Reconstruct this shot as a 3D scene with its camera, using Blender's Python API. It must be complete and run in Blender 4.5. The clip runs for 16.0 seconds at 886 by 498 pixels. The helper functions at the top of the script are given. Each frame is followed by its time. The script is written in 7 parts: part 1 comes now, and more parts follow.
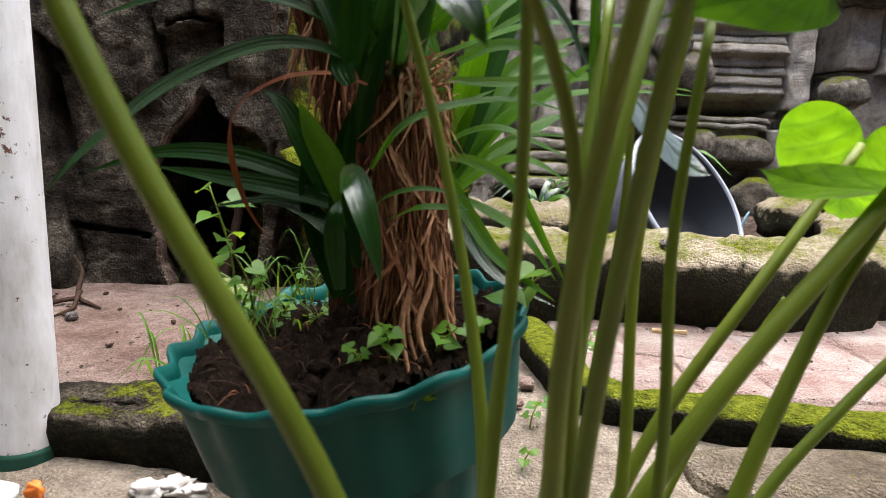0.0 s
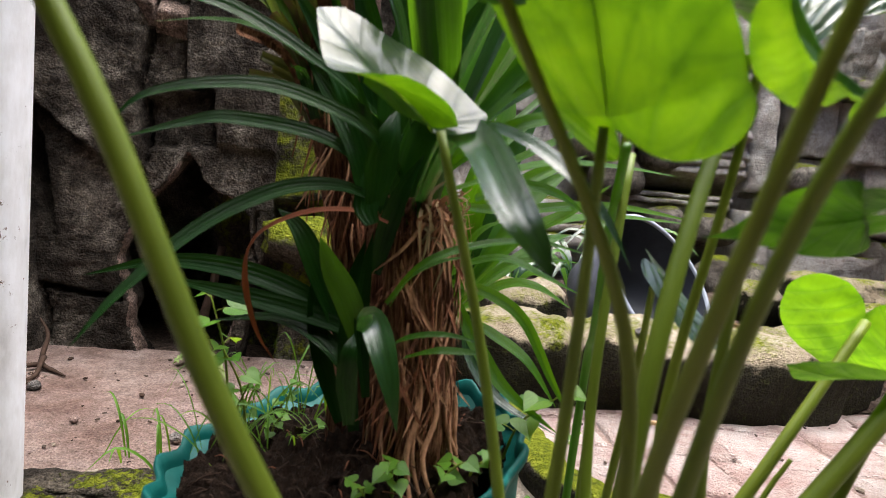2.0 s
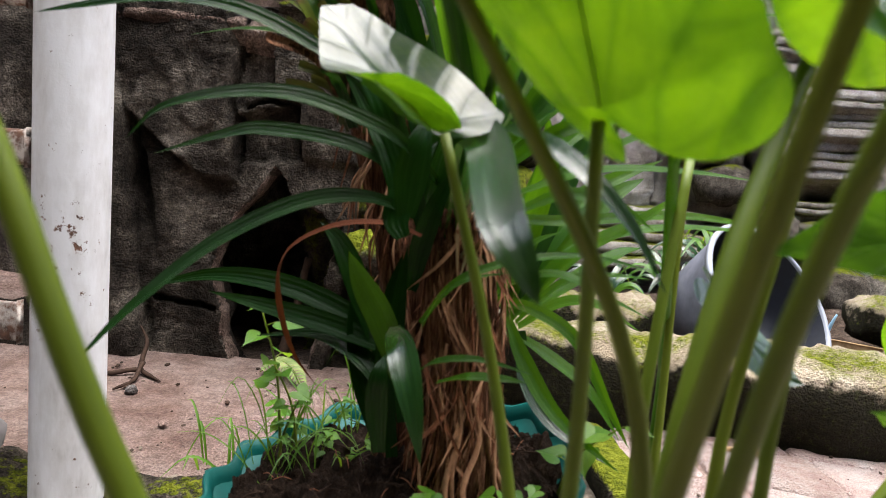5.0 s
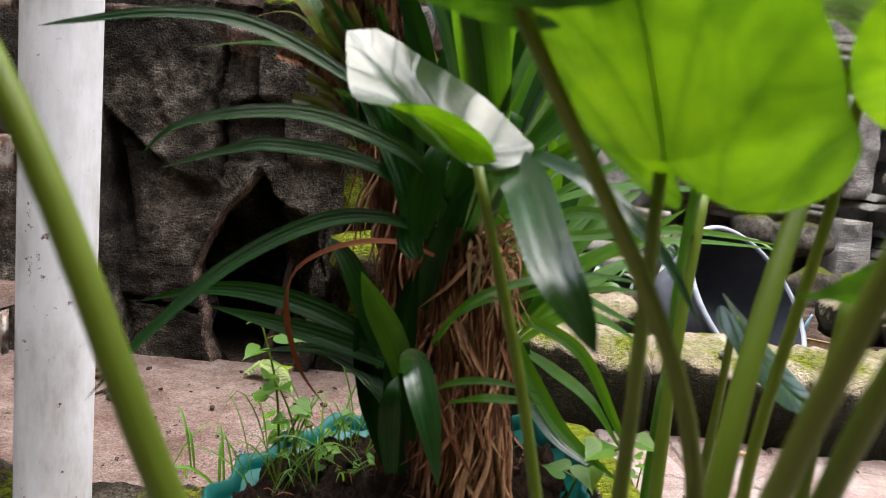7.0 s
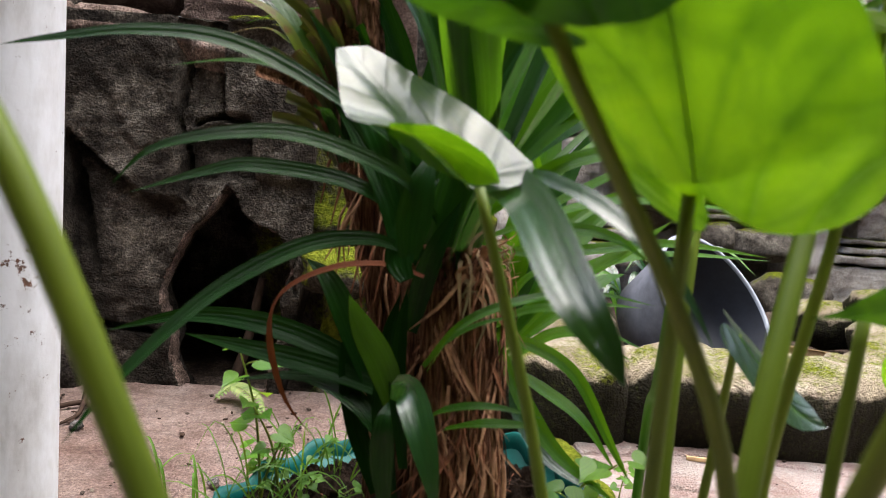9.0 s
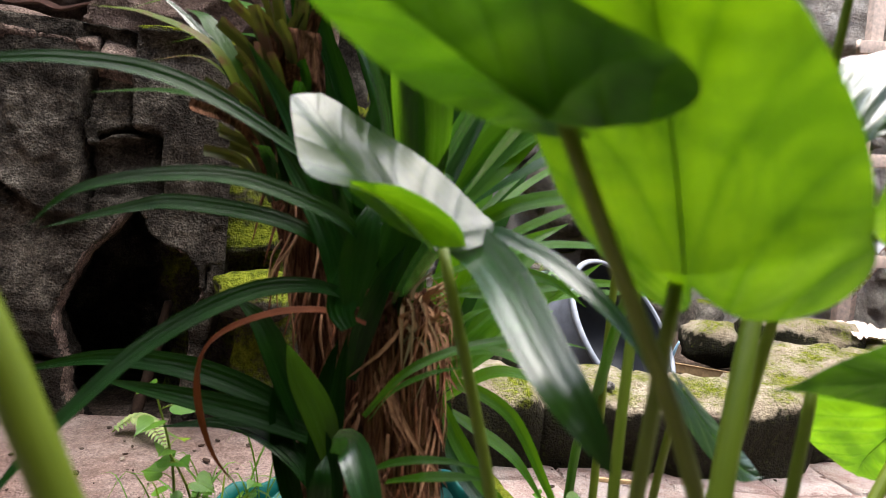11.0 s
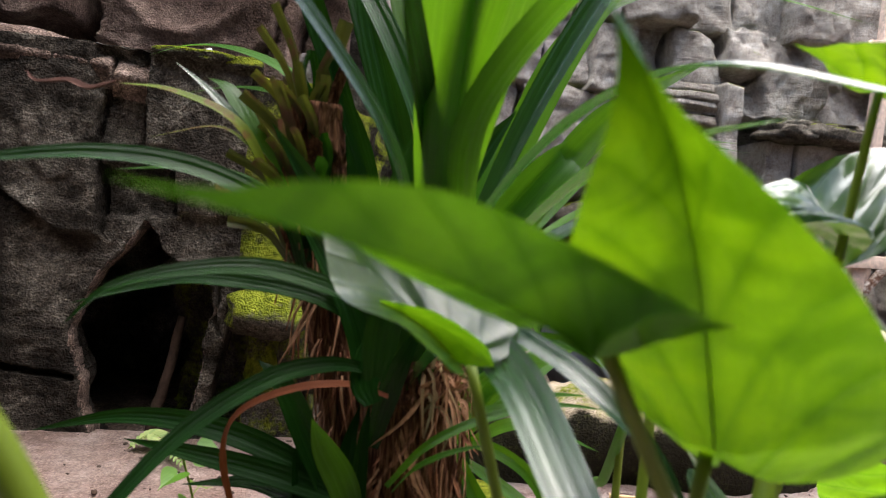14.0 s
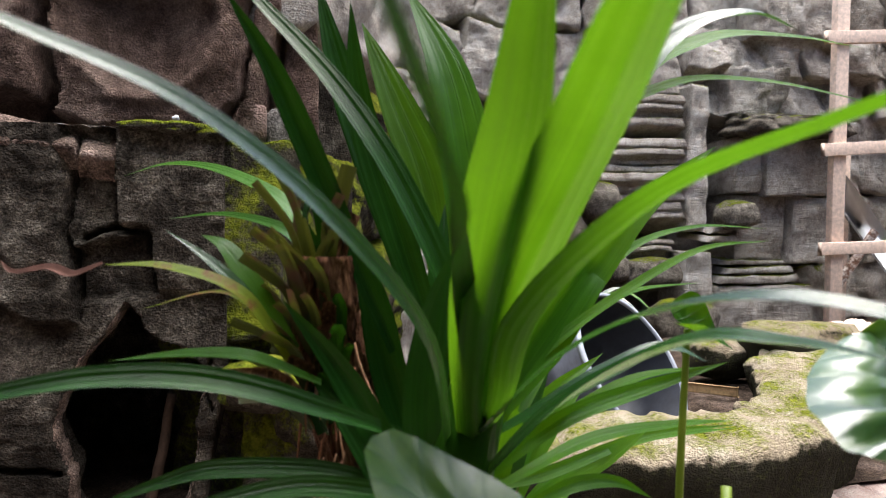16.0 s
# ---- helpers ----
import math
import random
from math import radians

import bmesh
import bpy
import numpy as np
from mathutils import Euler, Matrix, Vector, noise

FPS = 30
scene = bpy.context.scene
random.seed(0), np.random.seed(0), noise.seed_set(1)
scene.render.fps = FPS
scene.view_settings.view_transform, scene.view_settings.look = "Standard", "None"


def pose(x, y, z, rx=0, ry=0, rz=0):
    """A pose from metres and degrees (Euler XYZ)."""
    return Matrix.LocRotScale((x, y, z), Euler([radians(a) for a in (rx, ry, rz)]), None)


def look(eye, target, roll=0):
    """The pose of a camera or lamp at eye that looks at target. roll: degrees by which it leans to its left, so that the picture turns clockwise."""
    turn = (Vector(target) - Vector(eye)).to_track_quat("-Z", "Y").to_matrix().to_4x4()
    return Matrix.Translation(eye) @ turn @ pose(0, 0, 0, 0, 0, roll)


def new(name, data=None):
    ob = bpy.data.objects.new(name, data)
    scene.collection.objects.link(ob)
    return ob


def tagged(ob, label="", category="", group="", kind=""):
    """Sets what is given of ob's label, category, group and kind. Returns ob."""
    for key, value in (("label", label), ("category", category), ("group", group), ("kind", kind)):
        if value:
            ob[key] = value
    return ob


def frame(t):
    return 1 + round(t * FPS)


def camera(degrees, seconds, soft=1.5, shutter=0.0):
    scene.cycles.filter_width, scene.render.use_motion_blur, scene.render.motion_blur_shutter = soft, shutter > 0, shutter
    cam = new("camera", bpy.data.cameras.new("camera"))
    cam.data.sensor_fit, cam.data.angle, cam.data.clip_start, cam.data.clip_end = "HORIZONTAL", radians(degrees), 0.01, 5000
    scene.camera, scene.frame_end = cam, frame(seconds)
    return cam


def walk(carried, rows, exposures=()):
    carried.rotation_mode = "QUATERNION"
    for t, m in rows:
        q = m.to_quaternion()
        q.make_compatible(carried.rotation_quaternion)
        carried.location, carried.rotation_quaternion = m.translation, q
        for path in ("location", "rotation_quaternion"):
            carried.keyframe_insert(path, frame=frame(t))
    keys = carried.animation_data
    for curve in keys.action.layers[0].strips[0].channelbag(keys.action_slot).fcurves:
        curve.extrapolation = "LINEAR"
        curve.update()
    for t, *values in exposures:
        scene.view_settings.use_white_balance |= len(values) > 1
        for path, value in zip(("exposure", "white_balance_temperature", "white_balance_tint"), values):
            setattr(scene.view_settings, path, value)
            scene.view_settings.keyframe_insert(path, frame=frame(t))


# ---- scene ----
cam = camera(68.7, 16.0, soft=0.8)
PATH = [
    (0, (0.0269, 0.2004, 0.4661), (0.0773, 2.1633, 0.0859), 2.34),
    (0.5, (0.0225, 0.2009, 0.4756), (0.0945, 2.1682, 0.1227), 3.15),
    (1, (0.0113, 0.2049, 0.4987), (0.1916, 2.1707, 0.1772), 3.97),
    (1.5, (-0.0072, 0.2087, 0.5197), (0.1649, 2.1820, 0.2437), 4.43),
    (2, (-0.0156, 0.2074, 0.5303), (0.1340, 2.1897, 0.3112), 5.53),
    (2.5, (-0.0158, 0.2077, 0.5436), (0.0482, 2.1974, 0.3514), 6.19),
    (3, (-0.0005, 0.2304, 0.5458), (-0.0806, 2.2193, 0.3520), 5.71),
    (3.5, (0.0250, 0.2382, 0.5381), (-0.3134, 2.1974, 0.3207), 2.56),
    (4, (0.0462, 0.2422, 0.5314), (-0.2274, 2.2131, 0.3296), 2.98),
    (6.5, (0.0037, 0.2476, 0.5442), (-0.1023, 2.2310, 0.3094), 5.34),
    (7, (0.0035, 0.2481, 0.5482), (-0.0831, 2.2337, 0.3252), 4.96),
    (7.5, (-0.0007, 0.2509, 0.5472), (-0.0490, 2.2388, 0.3327), 4.93),
    (8, (-0.0063, 0.2568, 0.5481), (-0.0416, 2.2456, 0.3394), 4.17),
    (10.5, (-0.0271, 0.2643, 0.5613), (0.1827, 2.2497, 0.4422), 5.14),
    (11, (-0.0369, 0.2722, 0.5689), (0.2479, 2.2490, 0.4626), 5.34),
    (11.5, (-0.0446, 0.2697, 0.5807), (0.2199, 2.2514, 0.5274), 5.23),
    (12, (-0.0443, 0.2657, 0.5909), (0.1871, 2.2520, 0.5549), 4.74),
    (12.5, (-0.0468, 0.2689, 0.5946), (0.1633, 2.2559, 0.5070), 3.53),
    (13, (-0.0457, 0.2740, 0.5962), (0.1886, 2.2566, 0.4756), 4.63),
    (13.5, (-0.0490, 0.2715, 0.6113), (0.2140, 2.2510, 0.5011), 5.04),
    (14, (-0.0514, 0.2706, 0.6228), (0.2132, 2.2488, 0.4931), 5.24),
    (14.5, (-0.0506, 0.2801, 0.6451), (0.2688, 2.2453, 0.4551), 3.10),
    (15, (-0.0628, 0.2875, 0.6628), (0.2589, 2.2549, 0.5030), 1.83),
    (15.5, (-0.0708, 0.3093, 0.6861), (0.3178, 2.2663, 0.5474), 0.81),
    (16, (-0.0832, 0.3170, 0.7175), (0.2532, 2.2858, 0.6145), 0.09),
]
walk(cam, [(t, look(eye, target, roll)) for t, eye, target, roll in PATH])
cam.data.dof.use_dof = True
cam.data.dof.focus_distance, cam.data.dof.aperture_fstop = 1.2, 11.0

# ---- light ----
world = bpy.data.worlds.new("sky")
scene.world = world
world.use_nodes = True
wn = world.node_tree
sky = wn.nodes.new("ShaderNodeTexSky")
sky.sky_type = "NISHITA"
sky.sun_disc = False
sky.sun_elevation = radians(75)
sky.sun_rotation = radians(60)
sky.air_density, sky.dust_density = 1.0, 4.0
wn.links.new(sky.outputs[0], wn.nodes["Background"].inputs[0])
wn.nodes["Background"].inputs[1].default_value = 0.13
sun = new("sun", bpy.data.lights.new("sun", "SUN"))
sun.data.energy, sun.data.angle, sun.data.color = 4.3, radians(70), (1.0, 0.985, 0.97)
sun.matrix_world = look((0.4, -0.1, 4.2), (0, 0, 0))
scene.view_settings.exposure = 1.35


# ---- materials ----
def ramp(nt, fac, stops):
    n = nt.nodes.new("ShaderNodeValToRGB")
    while len(n.color_ramp.elements) < len(stops):
        n.color_ramp.elements.new(0.5)
    for e, (p, c) in zip(n.color_ramp.elements, stops):
        e.position, e.color = p, (*c, 1)
    nt.links.new(fac, n.inputs[0])
    return n.outputs[0]


def noise_tex(nt, scale, detail=6, rough=0.6, stretch=(1, 1, 1), distort=0.0):
    co = nt.nodes.new("ShaderNodeTexCoord")
    mp = nt.nodes.new("ShaderNodeMapping")
    mp.inputs["Scale"].default_value = stretch
    geo = nt.nodes.new("ShaderNodeNewGeometry")
    nt.links.new(geo.outputs["Position"], mp.inputs[0])
    t = nt.nodes.new("ShaderNodeTexNoise")
    t.inputs["Scale"].default_value, t.inputs["Detail"].default_value = scale, detail
    t.inputs["Roughness"].default_value, t.inputs["Distortion"].default_value = rough, distort
    nt.links.new(mp.outputs[0], t.inputs["Vector"])
    nt.nodes.remove(co)
    return t.outputs[0]


def mix(nt, fac, a, b, mode="MIX"):
    n = nt.nodes.new("ShaderNodeMix")
    n.data_type, n.blend_type = "RGBA", mode
    for sock, v in ((n.inputs[0], fac), (n.inputs[6], a), (n.inputs[7], b)):
        if isinstance(v, (int, float)):
            sock.default_value = v
        elif isinstance(v, tuple):
            sock.default_value = (*v, 1)
        else:
            nt.links.new(v, sock)
    return n.outputs[2]


def math_node(nt, op, a, b=0.0, clamp=False):
    n = nt.nodes.new("ShaderNodeMath")
    n.operation, n.use_clamp = op, clamp
    for sock, v in ((n.inputs[0], a), (n.inputs[1], b)):
        if isinstance(v, (int, float)):
            sock.default_value = v
        else:
            nt.links.new(v, sock)
    return n.outputs[0]


def random_value(nt):
    return nt.nodes.new("ShaderNodeObjectInfo").outputs["Random"]


def base_mat(name, rough=0.8, metal=0.0):
    m = bpy.data.materials.new(name)
    m.use_nodes = True
    nt = m.node_tree
    bsdf = nt.nodes["Principled BSDF"]
    bsdf.inputs["Roughness"].default_value, bsdf.inputs["Metallic"].default_value = rough, metal
    return m, nt, bsdf


def bump(nt, bsdf, height, strength=0.5, dist=0.01):
    b = nt.nodes.new("ShaderNodeBump")
    b.inputs["Strength"].default_value, b.inputs["Distance"].default_value = strength, dist
    nt.links.new(height, b.inputs["Height"])
    nt.links.new(b.outputs[0], bsdf.inputs["Normal"])


def stone_mat(name, dark, mid, light, moss=0.0, strata=0.0, moss_up=0.5, rough=0.92, algae_shade=0.0, grain=0.75):
    """Weathered cement rock: grain, blotches, pale lichen, strata, moss that grows on what faces up."""
    m, nt, bsdf = base_mat(name, rough)
    bsdf.inputs["Specular IOR Level"].default_value = 0.08
    big = noise_tex(nt, 7, 5, 0.6)
    fine = noise_tex(nt, 160, 4, 0.7)
    mid_n = noise_tex(nt, 32, 6, 0.65)
    col = ramp(nt, big, [(0.3, dark), (0.5, mid), (0.72, light)])
    col = mix(nt, grain * 0.93, col, ramp(nt, mid_n, [(0.32, (0.12, 0.12, 0.12)), (0.68, (0.9, 0.9, 0.9))]), "OVERLAY")
    col = mix(nt, grain, col, ramp(nt, fine, [(0.34, (0.15, 0.15, 0.15)), (0.68, (0.9, 0.9, 0.9))]), "OVERLAY")
    speck = ramp(nt, noise_tex(nt, 210, 6, 0.78), [(0.36, (0.4, 0.38, 0.37)), (0.48, (0.9, 0.9, 0.9)), (0.58, (1.3, 1.28, 1.25)), (0.68, (2.2, 2.1, 2.0))])
    col = mix(nt, grain, col, mix(nt, 1.0, col, speck, "MULTIPLY"))
    tone = ramp(nt, random_value(nt), [(0.0, (0.68, 0.66, 0.64)), (1.0, (1.0, 1.0, 1.0))])
    col = mix(nt, 1.0, col, tone, "MULTIPLY")
    pits = nt.nodes.new("ShaderNodeTexVoronoi")
    pits.inputs["Scale"].default_value = 190.0
    nt.links.new(nt.nodes.new("ShaderNodeNewGeometry").outputs["Position"], pits.inputs["Vector"])
    h = math_node(nt, "ADD", mid_n, math_node(nt, "MULTIPLY", fine, 0.7))
    h = math_node(nt, "SUBTRACT", h, math_node(nt, "MULTIPLY", pits.outputs["Distance"], 0.3))
    if strata:
        lines = noise_tex(nt, 26, 5, 0.6, (0.35, 0.35, 3.0), 0.6)
        h = math_node(nt, "ADD", h, math_node(nt, "MULTIPLY", lines, strata))
    if algae_shade:
        # black-green algae on the standing, damp sides, with their shade put into the colour
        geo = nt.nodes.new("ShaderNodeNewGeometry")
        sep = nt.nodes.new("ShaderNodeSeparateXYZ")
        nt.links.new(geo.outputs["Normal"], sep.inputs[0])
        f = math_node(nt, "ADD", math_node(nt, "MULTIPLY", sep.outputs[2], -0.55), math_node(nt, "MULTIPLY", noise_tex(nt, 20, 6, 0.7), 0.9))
        f = ramp(nt, f, [(0.14, (0, 0, 0)), (0.3, (algae_shade,) * 3)])
        algae_shade_col = ramp(nt, noise_tex(nt, 75, 6, 0.75), [(0.35, (0.003, 0.003, 0.002)), (0.55, (0.011, 0.012, 0.005)), (0.72, (0.055, 0.07, 0.011))])
        col = mix(nt, f, col, algae_shade_col)
    if moss:
        geo = nt.nodes.new("ShaderNodeNewGeometry")
        sep = nt.nodes.new("ShaderNodeSeparateXYZ")
        nt.links.new(geo.outputs["Normal"], sep.inputs[0])
        patch = math_node(nt, "ADD", math_node(nt, "MULTIPLY", noise_tex(nt, 9, 5, 0.6), 0.6), math_node(nt, "MULTIPLY", noise_tex(nt, 90, 4, 0.7), 0.4))
        f = math_node(nt, "ADD", math_node(nt, "MULTIPLY", sep.outputs[2], moss_up), patch)
        f = ramp(nt, f, [(1.02 - moss, (0, 0, 0)), (1.17 - moss, (1, 1, 1))])
        green = ramp(nt, noise_tex(nt, 60, 5, 0.7), [(0.3, (0.045, 0.06, 0.007)), (0.5, (0.2, 0.235, 0.016)), (0.75, (0.4, 0.43, 0.05))])
        col = mix(nt, f, col, green)
        h = math_node(nt, "ADD", h, math_node(nt, "MULTIPLY", math_node(nt, "MULTIPLY", f, noise_tex(nt, 220, 3)), 0.8))
    nt.links.new(col, bsdf.inputs["Base Color"])
    bump(nt, bsdf, h, 1.0, 0.03)
    return m


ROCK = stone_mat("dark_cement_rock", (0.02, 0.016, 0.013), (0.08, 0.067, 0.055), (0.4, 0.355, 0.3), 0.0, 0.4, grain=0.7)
UPROCK = stone_mat("brown_hollowed_rock", (0.11, 0.072, 0.058), (0.26, 0.178, 0.148), (0.5, 0.37, 0.31), 0.0, 0.1, grain=0.5)
RIMROCK = stone_mat("pinkish_broken_cement", (0.13, 0.09, 0.075), (0.28, 0.2, 0.165), (0.48, 0.37, 0.32), 0.0, 0.2)
ROCKP = stone_mat("pale_cement_rock", (0.14, 0.125, 0.12), (0.26, 0.24, 0.23), (0.42, 0.4, 0.38), 0.0, 0.2)
ROCKM = stone_mat("mossy_rock", (0.03, 0.027, 0.022), (0.08, 0.07, 0.055), (0.2, 0.18, 0.15), 0.56, 0.4, 0.3)
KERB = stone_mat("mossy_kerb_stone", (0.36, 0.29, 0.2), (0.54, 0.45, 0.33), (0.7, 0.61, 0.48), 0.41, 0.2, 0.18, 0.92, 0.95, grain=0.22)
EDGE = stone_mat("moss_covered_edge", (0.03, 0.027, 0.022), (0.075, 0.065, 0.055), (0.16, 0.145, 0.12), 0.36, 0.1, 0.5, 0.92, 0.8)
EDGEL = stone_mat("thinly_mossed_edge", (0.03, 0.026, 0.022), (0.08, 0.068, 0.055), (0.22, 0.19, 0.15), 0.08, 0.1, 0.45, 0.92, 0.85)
EDGEM = stone_mat("mossed_slab", (0.2, 0.16, 0.12), (0.36, 0.3, 0.23), (0.5, 0.43, 0.34), 0.3, 0.0, 0.2, grain=0.3)
# paler than the grotto rock: the far wall's stronger light put into colour
FARROCK = stone_mat("brightened_far_rock", (0.36, 0.31, 0.27), (0.6, 0.545, 0.49), (0.78, 0.735, 0.68), 0.12, 0.9, grain=0.45)
BOULDER = stone_mat("brown_boulder", (0.11, 0.095, 0.08), (0.22, 0.195, 0.165), (0.36, 0.33, 0.28), 0.12, 0.1)
PINK = stone_mat("pink_cement_floor", (0.28, 0.18, 0.15), (0.42, 0.3, 0.26), (0.55, 0.43, 0.385), 0.0, grain=0.35)
FLAG = stone_mat("pink_flagstone", (0.48, 0.3, 0.26), (0.66, 0.51, 0.47), (0.8, 0.72, 0.68), 0.0, grain=0.22)
DIRT = stone_mat("trodden_concrete", (0.27, 0.21, 0.165), (0.45, 0.375, 0.3), (0.58, 0.5, 0.42), 0.26, 0.0, 0.1, grain=0.3)
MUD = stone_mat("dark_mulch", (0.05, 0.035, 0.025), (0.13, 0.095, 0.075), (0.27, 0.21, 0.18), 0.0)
PLASTER = stone_mat("grey_plaster", (0.1, 0.095, 0.09), (0.16, 0.155, 0.145), (0.22, 0.215, 0.2), 0.0)


def soil_mat():
    m, nt, bsdf = base_mat("dark_potting_soil", 0.95)
    bsdf.inputs["Specular IOR Level"].default_value = 0.08
    n = noise_tex(nt, 90, 8, 0.75)
    col = ramp(nt, n, [(0.3, (0.006, 0.004, 0.003)), (0.55, (0.026, 0.016, 0.011)), (0.8, (0.1, 0.065, 0.048))])
    nt.links.new(col, bsdf.inputs["Base Color"])
    bump(nt, bsdf, n, 1.0, 0.01)
    return m


SOIL = soil_mat()


def plain_mat(name, color, rough=0.5, vary=0.15, scale=25, metal=0.0, bumps=0.15):
    m, nt, bsdf = base_mat(name, rough, metal)
    bsdf.inputs["Specular IOR Level"].default_value = 0.5 if rough < 0.6 else 0.12
    n = noise_tex(nt, scale, 5, 0.65)
    lo = tuple(c * (1 - vary) for c in color)
    hi = tuple(min(1, c * (1 + vary)) for c in color)
    nt.links.new(ramp(nt, n, [(0.3, lo), (0.7, hi)]), bsdf.inputs["Base Color"])
    nt.links.new(ramp(nt, noise_tex(nt, scale * 3), [(0.3, (rough * 0.8,) * 3), (0.7, (min(1, rough * 1.2),) * 3)]), bsdf.inputs["Roughness"])
    bump(nt, bsdf, n, bumps, 0.004)
    return m


def painted_metal():
    """White gloss paint on steel, chipped to rust."""
    m, nt, bsdf = base_mat("chipped_white_paint", 0.45)
    chips = math_node(nt, "ADD", math_node(nt, "MULTIPLY", noise_tex(nt, 55, 6, 0.7), 0.75), math_node(nt, "MULTIPLY", noise_tex(nt, 9, 3), 0.25))
    f = ramp(nt, chips, [(0.605, (0, 0, 0)), (0.635, (1, 1, 1))])
    smear = math_node(nt, "ADD", math_node(nt, "MULTIPLY", noise_tex(nt, 24, 6, 0.65, (1, 1, 0.3)), 0.6), math_node(nt, "MULTIPLY", noise_tex(nt, 7, 4), 0.4))
    paint = ramp(nt, smear, [(0.34, (0.42, 0.4, 0.39)), (0.46, (0.64, 0.63, 0.64)), (0.56, (0.76, 0.76, 0.79))])
    rust = ramp(nt, noise_tex(nt, 80, 5), [(0.3, (0.05, 0.025, 0.018)), (0.7, (0.22, 0.10, 0.06))])
    nt.links.new(mix(nt, f, paint, rust), bsdf.inputs["Base Color"])
    bump(nt, bsdf, chips, 0.3, 0.003)
    return m


PAINT = painted_metal()


def rusty_paint():
    m, nt, bsdf = base_mat("rusty_painted_angle", 0.75)
    chips = noise_tex(nt, 34, 7, 0.7)
    f = ramp(nt, chips, [(0.42, (0, 0, 0)), (0.56, (1, 1, 1))])
    rust = ramp(nt, noise_tex(nt, 70, 5), [(0.3, (0.06, 0.03, 0.02)), (0.7, (0.28, 0.14, 0.09))])
    nt.links.new(mix(nt, f, (0.62, 0.55, 0.5), rust), bsdf.inputs["Base Color"])
    bump(nt, bsdf, chips, 0.4, 0.004)
    return m


RUSTY = rusty_paint()
TEAL = plain_mat("teal_plastic", (0.0005, 0.082, 0.072), 0.5, 0.18, 12)
TEAL.node_tree.nodes["Principled BSDF"].inputs["Specular IOR Level"].default_value = 0.25
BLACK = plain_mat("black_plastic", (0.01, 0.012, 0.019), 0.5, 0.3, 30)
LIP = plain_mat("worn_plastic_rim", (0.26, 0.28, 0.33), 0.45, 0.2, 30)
OUTER = plain_mat("blue_grey_plastic", (0.2, 0.21, 0.26), 0.6, 0.25, 18)
GREYP = plain_mat("scuffed_grey_plastic", (0.055, 0.05, 0.05), 0.4, 0.35, 12)
WHITE = plain_mat("white_plastic", (0.75, 0.77, 0.8), 0.5, 0.06, 20)
BLUE = plain_mat("pale_blue_string", (0.35, 0.55, 0.72), 0.6)
ORANGE = plain_mat("orange_plastic", (0.75, 0.2, 0.03), 0.5)
PAPER = plain_mat("crumpled_white_paper", (0.72, 0.68, 0.66), 0.85, 0.1, 60)
TIMBER = plain_mat("raw_pink_timber", (0.72, 0.55, 0.45), 0.75, 0.25, 40)
STICK = plain_mat("split_bamboo", (0.5, 0.34, 0.18), 0.7, 0.3, 60)
TWIG = plain_mat("dead_brown_twig", (0.04, 0.024, 0.017), 0.9, 0.4, 80)
CLOTH = plain_mat("cream_cloth", (0.62, 0.5, 0.42), 0.9, 0.1, 30)


